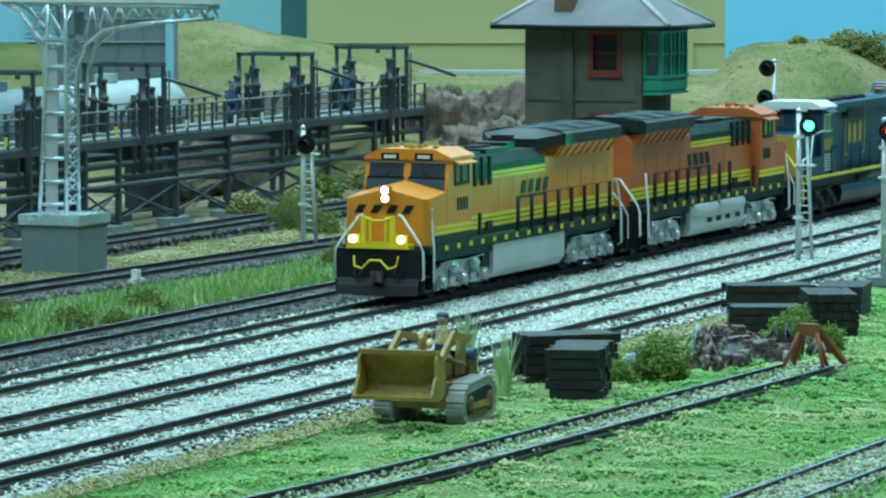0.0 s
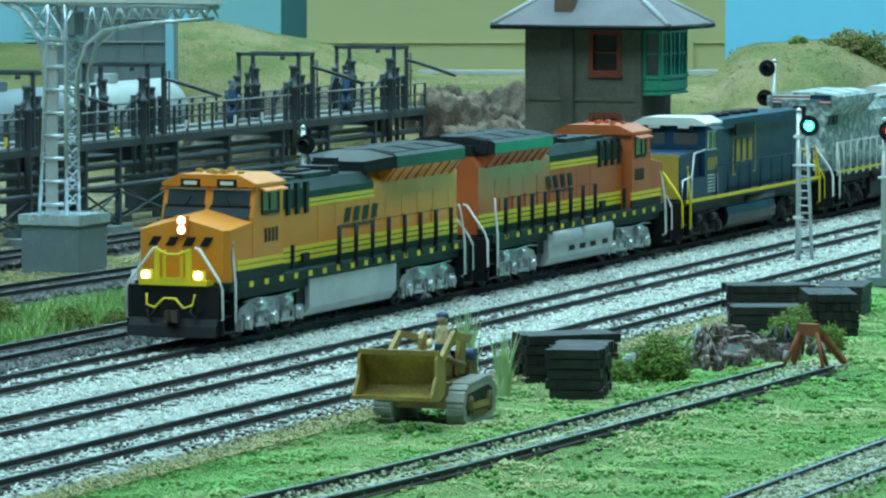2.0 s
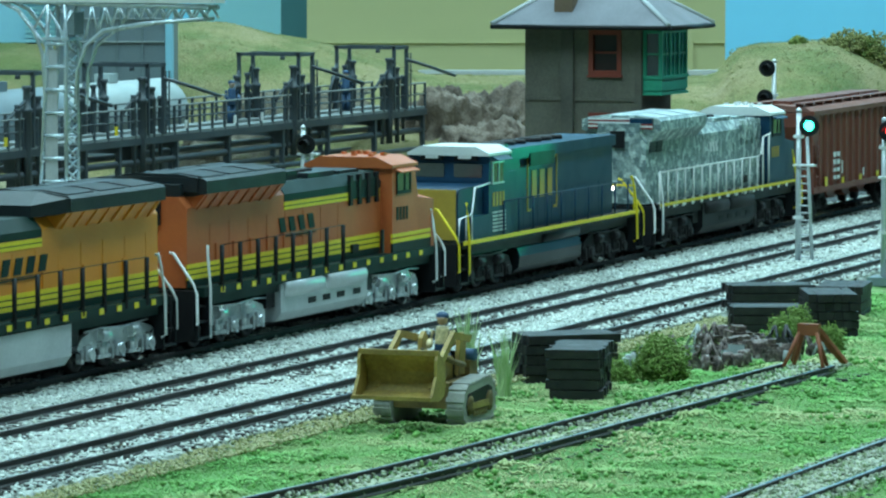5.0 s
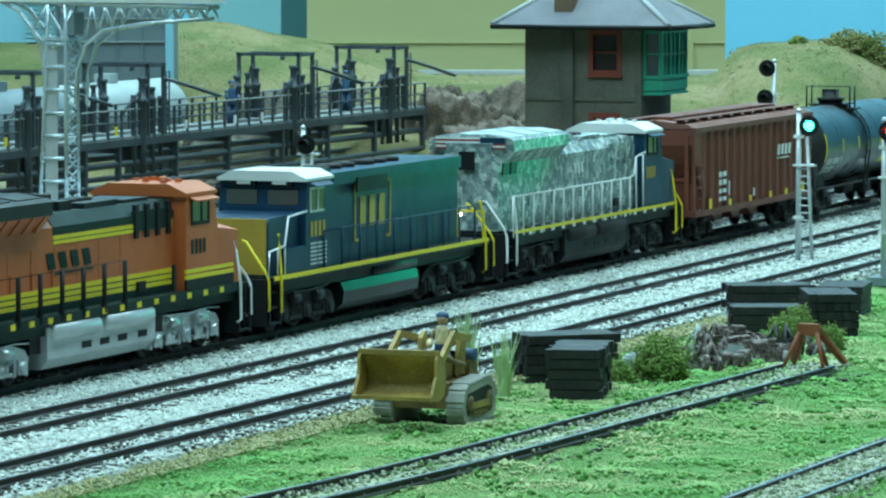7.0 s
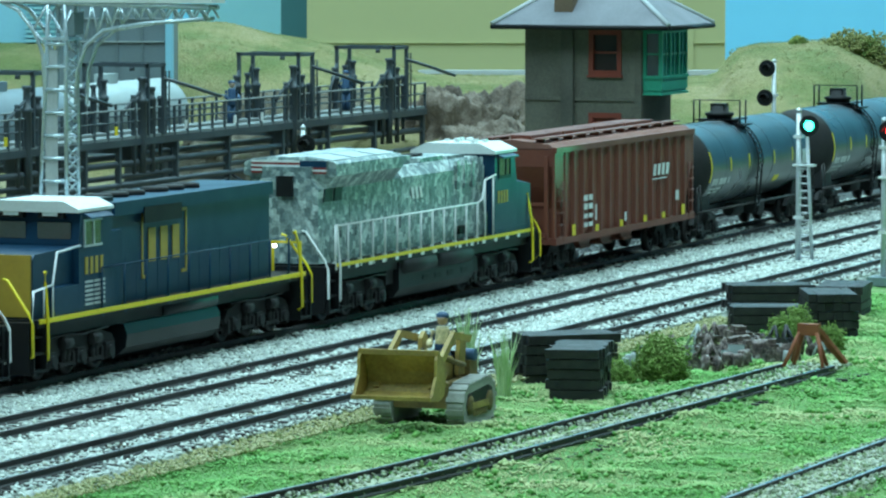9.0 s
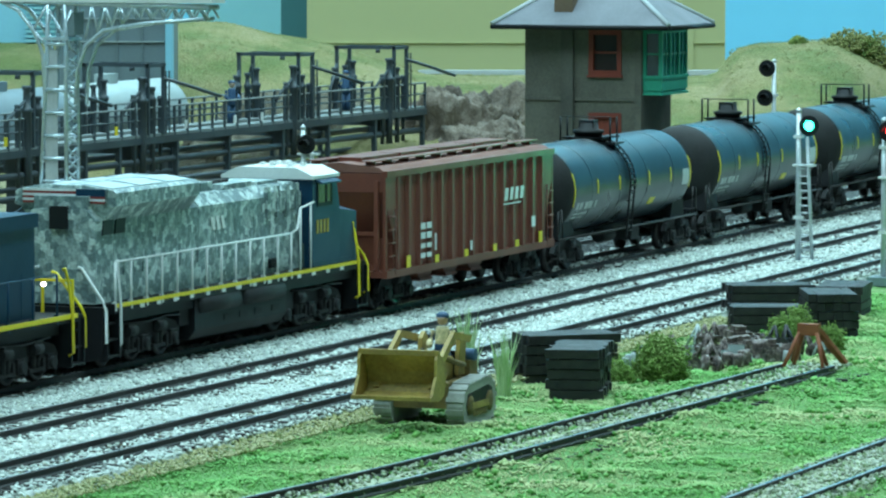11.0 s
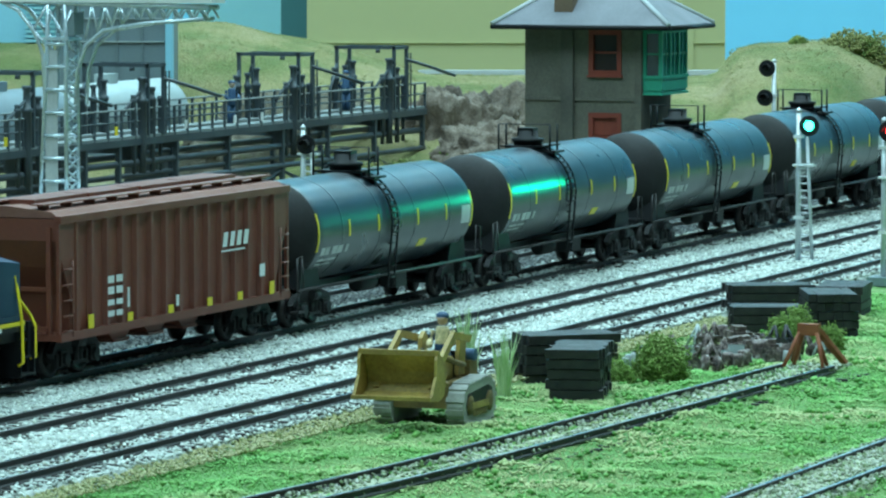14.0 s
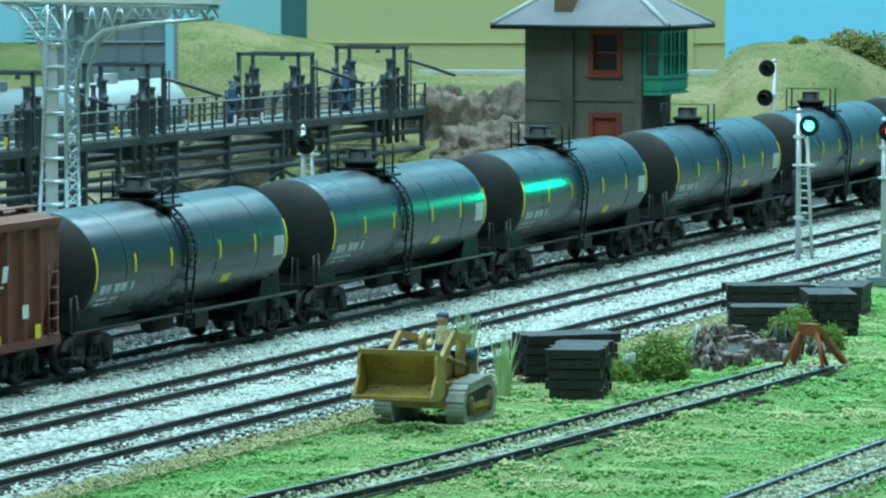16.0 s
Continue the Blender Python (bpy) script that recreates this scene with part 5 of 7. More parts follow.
# -- signal tower (interlocking cabin) --
def signal_tower():
    ob = thing("signal_tower", "two-storey weathered concrete signal tower with sea-green bay and hipped slate roof", "building", at(1049, 85, 0))
    X1, Y1, Z1 = 41.0, 58.0, 87.0
    # end wall with openings, in x thickness 3
    def wall_end():
        bm = bmesh.new()
        ys_, zs_ = (0, 10.8, 25.7, Y1), (-5, 24, 45.4, 64, 84, Z1)
        for i in range(3):
            for j in range(5):
                if i == 1 and j in (1, 3):
                    continue
                box(bm, 0, 3, ys_[i], ys_[i + 1], zs_[j], zs_[j + 1])
        bmesh.ops.remove_doubles(bm, verts=bm.verts, dist=0.001)
        return bm
    part("wall", wall_end(), "concrete", ob)
    part("wall", B_((3, X1, 0, 3, -5, Z1)), "concrete", ob)
    # left and rear walls and the middle pilaster take the darker tone
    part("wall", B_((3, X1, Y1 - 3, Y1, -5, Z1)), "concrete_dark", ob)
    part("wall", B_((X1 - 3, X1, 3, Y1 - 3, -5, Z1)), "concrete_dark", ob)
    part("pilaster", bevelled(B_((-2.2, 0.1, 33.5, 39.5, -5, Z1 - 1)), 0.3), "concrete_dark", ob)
    part("pilaster", bevelled(B_((-1.0, 0.1, 0.2, 3.4, -5, Z1 - 1)), 0.3), "concrete", ob)
    part("string_course", B_((-0.7, 0.1, 3.5, 33.4, 51.5, 53.0), (-0.7, 0.1, 39.6, Y1, 51.5, 53.0)), "concrete", ob)
    for z0, z1, nm in ((64, 84, "window"), (24, 45.4, "lower_window")):
        w = part(nm, B_((1.6, 2.0, 10.8, 25.7, z0, z1)), "dark_inside", ob)
        part("frame", B_((-0.5, 1.8, 10.2, 12.4, z0 - 0.6, z1 + 0.6), (-0.5, 1.8, 24.1, 26.3, z0 - 0.6, z1 + 0.6), (-0.5, 1.8, 12.4, 24.1, z1 - 1.8, z1 + 0.6), (-0.5, 1.8, 12.4, 24.1, z0 - 0.6, z0 + 1.6), (0.2, 1.6, 12.4, 24.1, (z0 + z1) / 2 - 0.5, (z0 + z1) / 2 + 0.5)), "red_frame", w)
        part("sill", B_((-1.3, 0.4, 9.6, 26.9, z0 - 1.5, z0 - 0.5)), "red_frame", w)
        if z0 < 30:
            part("panel", B_((0.9, 1.5, 12.4, 24.1, 35.5, 43.4)), "red_frame", w)
    # bay
    bay = part("bay", B_((1, 38, -9.3, 0.2, 56.6, 62.4)), "bay_green", ob, "sea-green wooden bay")
    each("bay_trim", ((0.4, 38.6, -9.9, 0.2, 62.0, 63.4), (0.6, 38.4, -9.6, 0.2, 54.4, 55.7), (1.6, 37.4, -8.6, 0.2, 55.7, 56.6), (1, 38, -9.3, 0.2, 83, 86.8)), "bay_green", bay)
    for x in (1, 12.8, 24.8, 36.4):
        part("mullion", B_((x, x + 1.7, -9.3, -7.6, 63.4, 83)), "bay_green", bay)
    part("mullion", B_((1, 2.7, -1.6, 0.2, 63.4, 83)), "bay_green", bay)
    for x in (2.7, 14.5, 26.5):
        part("glazing_bar", B_((x, x + 10.2, -9.0, -8.2, 72.8, 73.8), (x + 4.6, x + 5.4, -9.0, -8.2, 63.4, 83)), "bay_green", bay)
        part("pane", B_((x, x + 10.2, -8.5, -8.2, 63.4, 83)), "bay_glass", bay)
    part("glazing_bar", B_((1.3, 2.1, -7.6, -1.6, 73, 73.8)), "bay_green", bay)
    part("pane", B_((1.8, 2.1, -7.6, -1.6, 63.4, 83)), "glass", bay)
    # hipped roof
    bm = bmesh.new()
    o = 12.0
    e_ = [(-o, -o - 5, Z1), (X1 + o, -o - 5, Z1), (X1 + o, Y1 + o, Z1), (-o, Y1 + o, Z1)]
    r_ = [(X1 / 2, 20, 110), (X1 / 2, Y1 - 20, 110)]
    ev = [bm.verts.new(p) for p in e_]
    rv = [bm.verts.new(p) for p in r_]
    uv = [bm.verts.new((p[0], p[1], p[2] - 1.8)) for p in e_]
    bm.faces.new((ev[0], ev[1], rv[0]))
    bm.faces.new((ev[1], ev[2], rv[1], rv[0]))
    bm.faces.new((ev[2], ev[3], rv[1]))
    bm.faces.new((ev[3], ev[0], rv[0], rv[1]))
    bm.faces.new(uv[::-1])
    for i in range(4):
        bm.faces.new((uv[i], uv[(i + 1) % 4], ev[(i + 1) % 4], ev[i]))
    roof = part("roof", bm, "slate", ob)
    bm = bmesh.new()
    for a, b in ((0, 0), (1, 0), (2, 1), (3, 1)):
        rod(bm, [e_[a], r_[b]], 1.3, 6)
    rod(bm, r_, 1.3, 6)
    part("ridge_cap", bm, "slate_pale", roof)
    bm = bmesh.new()
    pts = [(p[0], p[1], Z1 - 1.2) for p in e_]
    for i in range(4):
        rod(bm, [pts[i], pts[(i + 1) % 4]], 1.2, 6)
    part("gutter", bm, "black", roof)
    part("chimney", bevelled(B_((-4, 3, 33, 42, 88, 116)), 0.3), "brick_brown", ob)
    return ob


signal_tower()

# -- far buildings and panels --
def far_box(name, label, category, d0, d1, c0, c1, z0, z1, mat, kind=""):
    """A box set by distance and by column of the view's width at its front."""
    l0, l1 = -(c1 - 784) / 8400 * d0, -(c0 - 784) / 8400 * d0
    return solo(name, bevelled(B_((d0, d1, l0, l1, z0, z1)), 0.6), mat, label, category, turned_room(0, 0, 0), kind=kind)


fb = far_box("flat_building", "plain yellow-olive card building behind the hill", "building", 3000, 3150, 543, 1283, 20, 260, "olive")
for zz, hh in ((56.2, 0.5), (120.0, 0.5)):
    bm = B_((2998.6, 3000.2, -178, 86, zz, zz + hh))
    part("panel_seam", bm, "olive", fb)
bm = B_((2998.0, 3000.2, -126 + 86 - 118, -154, 38, 66))
part("downpipe", bm, "olive", fb)
far_box("backdrop_panel", "dark teal painted backdrop panel edge", "panel", 3280, 3320, 497, 560, -5, 330, "dark_teal", "structure")
far_box("backdrop_panel", "pale teal painted backdrop panel", "panel", 3400, 3440, 340, 540, -5, 330, "teal_panel", "structure")
kerb = far_box("low_wall", "pale low wall along the hill top", "wall", 2740, 2748, 740, 1300, 30, 47.8, "slate_pale", "structure")

shed_ob = thing("industrial_shed", "blue-grey sheet metal shed behind the loading trestle", "building", turned_room(0, 0, 0))
part("wall", bevelled(B_((2450, 2560, 143, 200, -5, 150)), 0.5), "shed", shed_ob)
part("corner_trim", B_((2447, 2460, 139.6, 143.2, -5, 150)), "shed_light", shed_ob)
for zz in (72, 84, 96):
    part("seam", B_((2448.6, 2450.2, 144, 199, zz, zz + 0.6)), "tank_pale", shed_ob)
for ll in (155, 168, 181):
    part("seam", B_((2448.8, 2450.2, ll, ll + 0.4, -5, 150)), "base_grey", shed_ob)
shed2 = thing("louvred_building", "sky-blue building with louvred wall panel", "building", turned_room(0, 0, 0))
part("wall", bevelled(B_((2640, 2760, 200, 330, -5, 180)), 0.5), "shed_light", shed2)
for k in range(18):
    part("louvre", B_((2637.5, 2640.2, 206, 232, 46 + k * 2.6, 47.6 + k * 2.6)), "teal_panel", shed2)

# -- rock, hillside bushes --
def lump(name, mat, label, x, y, z, rx, ry, rz, seed, cat="rock", rough=0.35):
    bm = bmesh.new()
    bmesh.ops.create_icosphere(bm, subdivisions=6, radius=1)
    for v in bm.verts:
        n = noise.fractal(v.co * 1.7 + Vector((seed, 0, 0)), 0.75, 2.3, 7) * rough - 0.16 * rough * abs(noise.noise(v.co * 7.0 + Vector((0, seed, 0))))
        v.co = Vector((v.co.x * rx, v.co.y * ry, max(v.co.z, -0.35) * rz)) * (1 + n)
    for f in bm.faces:
        f.smooth = True
    return solo(name, bm, mat, label, cat, at(x, y, z))


lump("rock_outcrop", "rock", "grey-brown plaster rock slope beside the trestle", 1336, 288, 0, 44, 40, 47, 2.0)
lump("rock_outcrop", "rock", "broken grey-brown plaster rock above the tracks", 1262, 238, 0, 42, 34, 29, 7.0)
lump("rock_outcrop", "rock", "low grey-brown plaster rock beside the tower", 1196, 194, 0, 36, 26, 17, 5.0)
lump("earth_bank", "dirt", "dark brown earth bank behind the loading trestle", 1270, 354, 0, 175, 22, 44, 12.0, "earth bank", 0.2)


def bush(x, y, z, rx, ry, rz, n, mat, label, seed, size=1.0, group="bushes"):
    n = int(n * 4.5) if size < 1.3 else n * 3
    size *= 0.62 if size < 1.3 else 0.8
    r = np.random.RandomState(seed)
    d = r.normal(size=(n, 3))
    d /= np.linalg.norm(d, axis=1)[:, None]
    rad = r.uniform(0.45, 1.0, n) ** 0.5
    wob = np.array([1 + 0.30 * noise.noise(Vector(p) * 2.3 + Vector((seed, seed, 0))) + 0.34 * noise.noise(Vector(p) * 5.5 + Vector((0, seed, 0))) for p in d])
    c = d * (rad * wob)[:, None] * np.array((rx, ry, rz))
    c[:, 2] = np.abs(c[:, 2] + 0.25 * rz)
    ob = thing("bush", label, "bush", at(x, y, z), group=group)
    o = new("foliage", pieces("foliage", c, r.uniform(0.35, 0.85, n) * size, mat, seed, 0.9))
    o.parent = ob
    bm = bmesh.new()
    for k in range(4):
        a = k * 1.7 + seed
        rod(bm, [(0, 0, -1), (math.cos(a) * rx * 0.4, math.sin(a) * ry * 0.4, rz * 0.6)], 0.5, 5, 0.25)
    part("stem", bm, "tie", ob)
    return ob


bush(356, -163, -5, 8.8, 8.8, 10.5, 1100, "leaf", "round green foam bush on the turf", 3, 1.1)
bush(342, -153, -5, 6, 6, 6, 350, "leaf", "low green foam bush beside tie stacks", 4)
bush(492, -160, -5, 6, 6, 7.5, 420, "leaf", "green foam bush between scrap and bumper", 5)
bush(500, -163, -5, 4.5, 5, 10, 300, "leaf", "tall green foam bush beside timber stacks", 6)
bush(470, -183, -5, 5, 5, 7, 260, "leaf", "small green foam bush behind the bumper", 7)
bush(414, 96, -5, 8, 9, 11, 420, "leaf_dark", "dark green foam bush beside long grass", 8)
bush(425, 74, -5, 11, 8, 8, 420, "leaf_dark", "low dark green foam bush in long grass", 9)
bush(497, 80, -5, 11, 8, 9, 420, "leaf_dark", "dark foam bush in long grass by the track", 10)
bush(445, 66, -5, 8, 6, 6, 260, "leaf_dark", "small foam bush at the ballast edge", 14)
bush(955, 222, -5, 12, 12, 13, 500, "leaf_dark", "dark green foam bush below the trestle", 11)
bush(930, 196, -5, 10, 10, 9, 380, "leaf_dark", "low foam bush beside the back track", 12)
bush(700, 92, -5, 9, 7, 11, 380, "leaf_dark", "dark foam bush at the end of long grass", 13)
for i, (bx, by, bz, br) in enumerate(((1100, 270, 2, 18), (1150, 262, 4, 20), (1190, 262, 6, 16), (1060, 262, 0, 15), (1240, 255, 8, 16), (1010, 268, 0, 14), (1010, 128, 0, 12), (1120, 232, 4, 16))):
    bush(bx, by, bz - 2, br * 0.8, br * 0.65, br * 0.5, 420, "leaf_dry" if i % 2 else "leaf_dark", "olive foam shrub below the trestle", 20 + i, 1.5)
for i, (bx, by, bz, rx, rz, mat) in enumerate(((1562, 141, 66, 17, 9, "leaf_dry"), (1572, 122, 66, 18, 16, "leaf_dry"), (1579, 102, 56, 18, 20, "leaf_dry"), (1568, 130, 68, 12, 12, "leaf_dark"), (1557, 168, 64, 6, 4, "leaf_dark"))):
    bush(bx + 6, by + 2, height(bx + 6, by + 2) - 1.5, rx, rx * 0.8, rz, 420, mat, "dry olive shrub on the hill crest", 40 + i, 1.6, "hill shrubs")

# -- loading trestle --
def trestle():
    ob = thing("loading_trestle", "dark grey tank-car loading rack on steel bents with walkway", "trestle", at(0, 0, 0))
    F, K = 288.0, 318.0
    part("walkway", B_((770, 1284, F - 1, F + 9, 36.2, 37.4)), "deck", ob, "grey walkway planks")
    part("walkway", B_((770, 1284, K - 9, K + 1, 36.2, 37.4)), "deck", ob, "grey walkway planks")
    for y in (F, K):
        part("girder", bevelled(B_((770, 1284, y - 1.6, y + 0.6, 33.0, 36.1)), 0.3), "trestle", ob)
        bm = bmesh.new()
        rod(bm, [(770, y + 1, 25.0), (1284, y + 1, 25.0)], 1.6, 10)
        part("pipe", bm, "trestle", ob)
        bm = bmesh.new()
        rod(bm, [(770, y, 15.5), (1284, y, 15.5)], 1.3, 10)
        part("pipe", bm, "trestle", ob)
        for z in (49.6, 44.0):
            bm = bmesh.new()
            rod(bm, [(770, y - 0.6, z), (1284, y - 0.6, z)], 0.5, 6)
            part("handrail", bm, "deck" if z > 48 else "trestle", ob)
        for k in range(37):
            x = 772 + k * 14.2
            part("handrail_post", B_((x - 0.55, x + 0.55, y - 1.2, y - 0.1, 33.4, 49.8)), "trestle", ob)
    xs_ = [776, 822, 877, 912, 974, 1033, 1097, 1154, 1215, 1281]
    for i, x in enumerate(xs_):
        for y in (F, K):
            zb = -6 if x < 1150 else -4
            part("bent_post", B_((x - 1.1, x + 1.1, y - 1.1, y + 1.1, zb, 35.6)), "trestle", ob)
            part("footing", bevelled(B_((x - 14, x + 8, y - 3.5, y + 3.5, zb - 1, zb + 3.6)), 0.4), "base_grey", ob)
        part("cross_beam", B_((x - 1, x + 1, F, K, 30.0, 32.9)), "trestle", ob)
        part("cross_beam", B_((x - 0.8, x + 0.8, F, K, 12.0, 13.6)), "trestle", ob)
        bm = bmesh.new()
        rod(bm, [(x, F, -3), (x, K, 12)], 0.6, 5)
        rod(bm, [(x, K, -3), (x, F, 12)], 0.6, 5)
        part("brace", bm, "trestle", ob)
        if i:
            xp = xs_[i - 1]
            bm = bmesh.new()
            rod(bm, [(xp + 1, F, 0), (x - 1, F, 13)], 0.55, 5)
            rod(bm, [(xp + 1, F, 13), (x - 1, F, 0)], 0.55, 5)
            part("brace", bm, "trestle", ob)
    # loading stations
    for i, x in enumerate((839, 956, 1130, 1254)):
        for y in (F - 2, K):
            part("portal_post", B_((x - 0.8, x + 0.8, y - 0.8, y + 0.8, 37, 69.5)), "trestle", ob)
            part("portal_post", B_((x - 17.8, x - 16.2, y - 0.8, y + 0.8, 37, 69.5)), "trestle", ob)
            part("portal_beam", B_((x - 18, x + 1.0, y - 0.8, y + 0.8, 68.2, 69.8)), "trestle", ob)
        part("portal_beam", B_((x - 0.9, x + 0.9, F - 3, K + 1, 68.4, 70.0)), "trestle", ob)
        part("portal_beam", B_((x - 18, x - 16.2, F - 3, K + 1, 68.4, 70.0)), "trestle", ob)
        bm = bmesh.new()
        rod(bm, [(x - 0, 302, 68), (x - 0, 302, 66)], 1.3, 8)
        part("pulley", bm, "trestle", ob)
        for dx, y, zt, r in ((-21, F - 1, 62, 2.2), (-8, F, 57, 1.6), (-3, K - 3, 60, 1.9), (-24, K - 2, 57, 1.9), (-28, F, 54, 1.3), (-13, F + 3, 55, 1.4), (-16, K - 4, 58, 1.5), (5, F + 2, 52, 1.2)):
            bm = bmesh.new()
            turned(bm, [(20 if y < 300 else 37, r * 0.8), (34 if y < 300 else 40, r * 0.8), (38 if y < 300 else 41, r), (52, r), (52.5, r * 1.25), (54, r * 1.25), (54.5, r * 0.8), (zt, r * 0.7), (zt + 0.6, r * 1.0), (zt + 2, r)], 10, "z", (x + dx, y, 0))
            part("loading_column", bm, "trestle", ob)
        for y, s in ((F - 2, -1), (K, 1)):
            bm = bmesh.new()
            rod(bm, [(x - 1, y, 63), (x + 14, y + s * 8, 58.5), (x + 33, y + s * 14, 53.5)], 0.9, 6)
            part("loading_arm", bm, "trestle", ob)
            bm = bmesh.new()
            rod(bm, [(x - 17, y, 61), (x - 30, y - s * 3, 52), (x - 36, y - s * 4, 47)], 0.8, 6)
            part("loading_arm", bm, "trestle", ob)
        part("valve_box", B_((x - 26, x - 14, F + 2, F + 8, 26, 33)), "trestle", ob)
        part("ladder", B_((x + 4, x + 4.6, F - 1.6, F - 1.0, 37, 66), (x + 7.6, x + 8.2, F - 1.6, F - 1.0, 37, 66), *[(x + 4.6, x + 7.6, F - 1.5, F - 1.1, 40 + k * 3, 40.5 + k * 3) for k in range(8)]), "trestle", ob)
    for x, y, c in ((980, F - 1.9, "white"), (905, F - 1.9, "yellow"), (795, F - 1.9, "yellow"), (1068, F - 1.9, "white"), (1036, F - 1.9, "white")):
        part("notice_plate", B_((x, x + 2.6, y, y + 0.5, 38.5, 42.5)), c, ob)
    return ob


trestle()


def still_tank(name, label, x, y, z, length, r, mat):
    bm = bmesh.new()
    turned(bm, [(-length / 2, 0.5), (-length / 2 + 2, r * 0.6), (-length / 2 + 6, r * 0.92), (-length / 2 + 10, r), (length / 2 - 10, r), (length / 2 - 6, r * 0.92), (length / 2 - 2, r * 0.6), (length / 2, 0.5)], 28, "x")
    ob = thing(name, label, "tank", at(x, y, z))
    part("shell", bm, mat, ob)
    each("cradle", ((-length * 0.35, -length * 0.3, -r * 0.7, r * 0.7, -z - 5, -r * 0.6), (length * 0.3, length * 0.35, -r * 0.7, r * 0.7, -z - 5, -r * 0.6)), "trestle", ob)
    part("dome", B_((-5, 5, -4, 4, r - 0.5, r + 4)), mat, ob)
    return ob


still_tank("storage_tank", "pale grey horizontal storage tank behind the loading rack", 1022, 347, 43, 140, 15, "tank_pale")
still_tank("storage_tank", "dark grey horizontal tank behind the loading rack", 905, 347, 40, 120, 18, "shed")

# -- silver cantilever signal bridge --
def cantilever():
    ob = thing("cantilever_signal_bridge", "bright silver lattice cantilever signal bridge on grey block", "signal bridge", at(688, 207, 0))
    part("base_block", bevelled(B_((-13, 14, -14, 11, -6, 14.5)), 0.5), "base_grey", ob, "grey painted base block")
    part("base_cap", bevelled(B_((-14, 15, -15, 12, 14.2, 18.2)), 1.0, 2), "chrome", ob)
    leg = {}
    for q, (x, y) in enumerate(((-5.5, -5.5), (5.5, -5.5), (5.5, 6.5), (-5.5, 6.5))):
        bm = bmesh.new()
        rod(bm, [(x, y, 18), (x * 0.92, y * 0.62 - (2 if y < 0 else 1.0), 82), (x * 0.9, y * 0.6 - 1.5, 112)], 0.95, 6)
        part("leg", bm, "chrome", ob)
    def at_z(y, z):
        return y + (y * 0.62 - (2 if y < 0 else 1.0) - y) * (z - 18) / 64
    for k in range(8):
        z = 22 + k * 9.2
        bm = bmesh.new()
        rod(bm, [(-5.4, at_z(-5.5, z), z), (-5.4, at_z(6.5, z), z)], 0.75, 6)
        rod(bm, [(5.4, at_z(-5.5, z), z), (5.4, at_z(6.5, z), z)], 0.6, 6)
        rod(bm, [(-5.4, at_z(6.5, z), z), (5.4, at_z(6.5, z), z)], 0.6, 6)
        part("rung", bm, "chrome", ob)
        bm = bmesh.new()
        for a, b in ((0, 4.6), (4.6, 9.2)):
            rod(bm, [(-5.4, at_z(-5.5, z), z + a), (5.4, at_z(-5.5, z), z + b)], 0.5, 5)
            rod(bm, [(5.4, at_z(-5.5, z), z + a), (-5.4, at_z(-5.5, z), z + b)], 0.5, 5)
        part("lattice", bm, "chrome", ob)
    part("ladder_panel", B_((-5.2, -4.9, -1.5, 4.0, 19, 84)), "silver", ob)
    for x in (-5, 5):
        bm = bmesh.new()
        rod(bm, [(x, -9.5, 62), (x, -10.5, 76), (x, -14, 86), (x, -22, 92), (x, -40, 95), (x, -66, 97)], 0.9, 6)
        part("arm_lower_chord", bm, "chrome", ob)
        bm = bmesh.new()
        rod(bm, [(x, -68, 101.5), (x, 22, 103.5)], 1.1, 6)
        part("arm_upper_chord", bm, "chrome", ob)
        bm = bmesh.new()
        rod(bm, [(x, 4, 66), (x, 5, 82), (x, 9, 92), (x, 16, 100), (x, 24, 103.5)], 0.9, 6)
        part("curved_bracket", bm, "chrome", ob)
        bm = bmesh.new()
        for k in range(9):
            y = -14 - k * 6
            zl = 86 + min(9, (k + 1) * 2.6) + (k * 0.4)
            rod(bm, [(x, y, min(zl, 97)), (x, y - 3, 102)], 0.55, 5)
            rod(bm, [(x, y - 3, 102), (x, y - 6, min(zl + 2, 97.2))], 0.55, 5)
        for a, b, c, d in ((9, 92, 2, 84), (9, 92, 3, 102), (-1, 84, -8, 100), (-8, 84, 2, 100)):
            rod(bm, [(x, a, b), (x, c, d)], 0.6, 5)
        part("lattice", bm, "chrome", ob)
    part("catwalk", bevelled(B_((-6.5, 6.5, -70, 24, 103.2, 105.2)), 0.4), "white", ob, "pale metal catwalk")
    part("platform", bevelled(B_((-6, 6, -7, 5, 88, 89.2)), 0.4), "chrome", ob)
    part("relay_box", bevelled(B_((-5, 4, -9, -3, 90, 99)), 0.4), "base_grey", ob)
    return ob


cantilever()

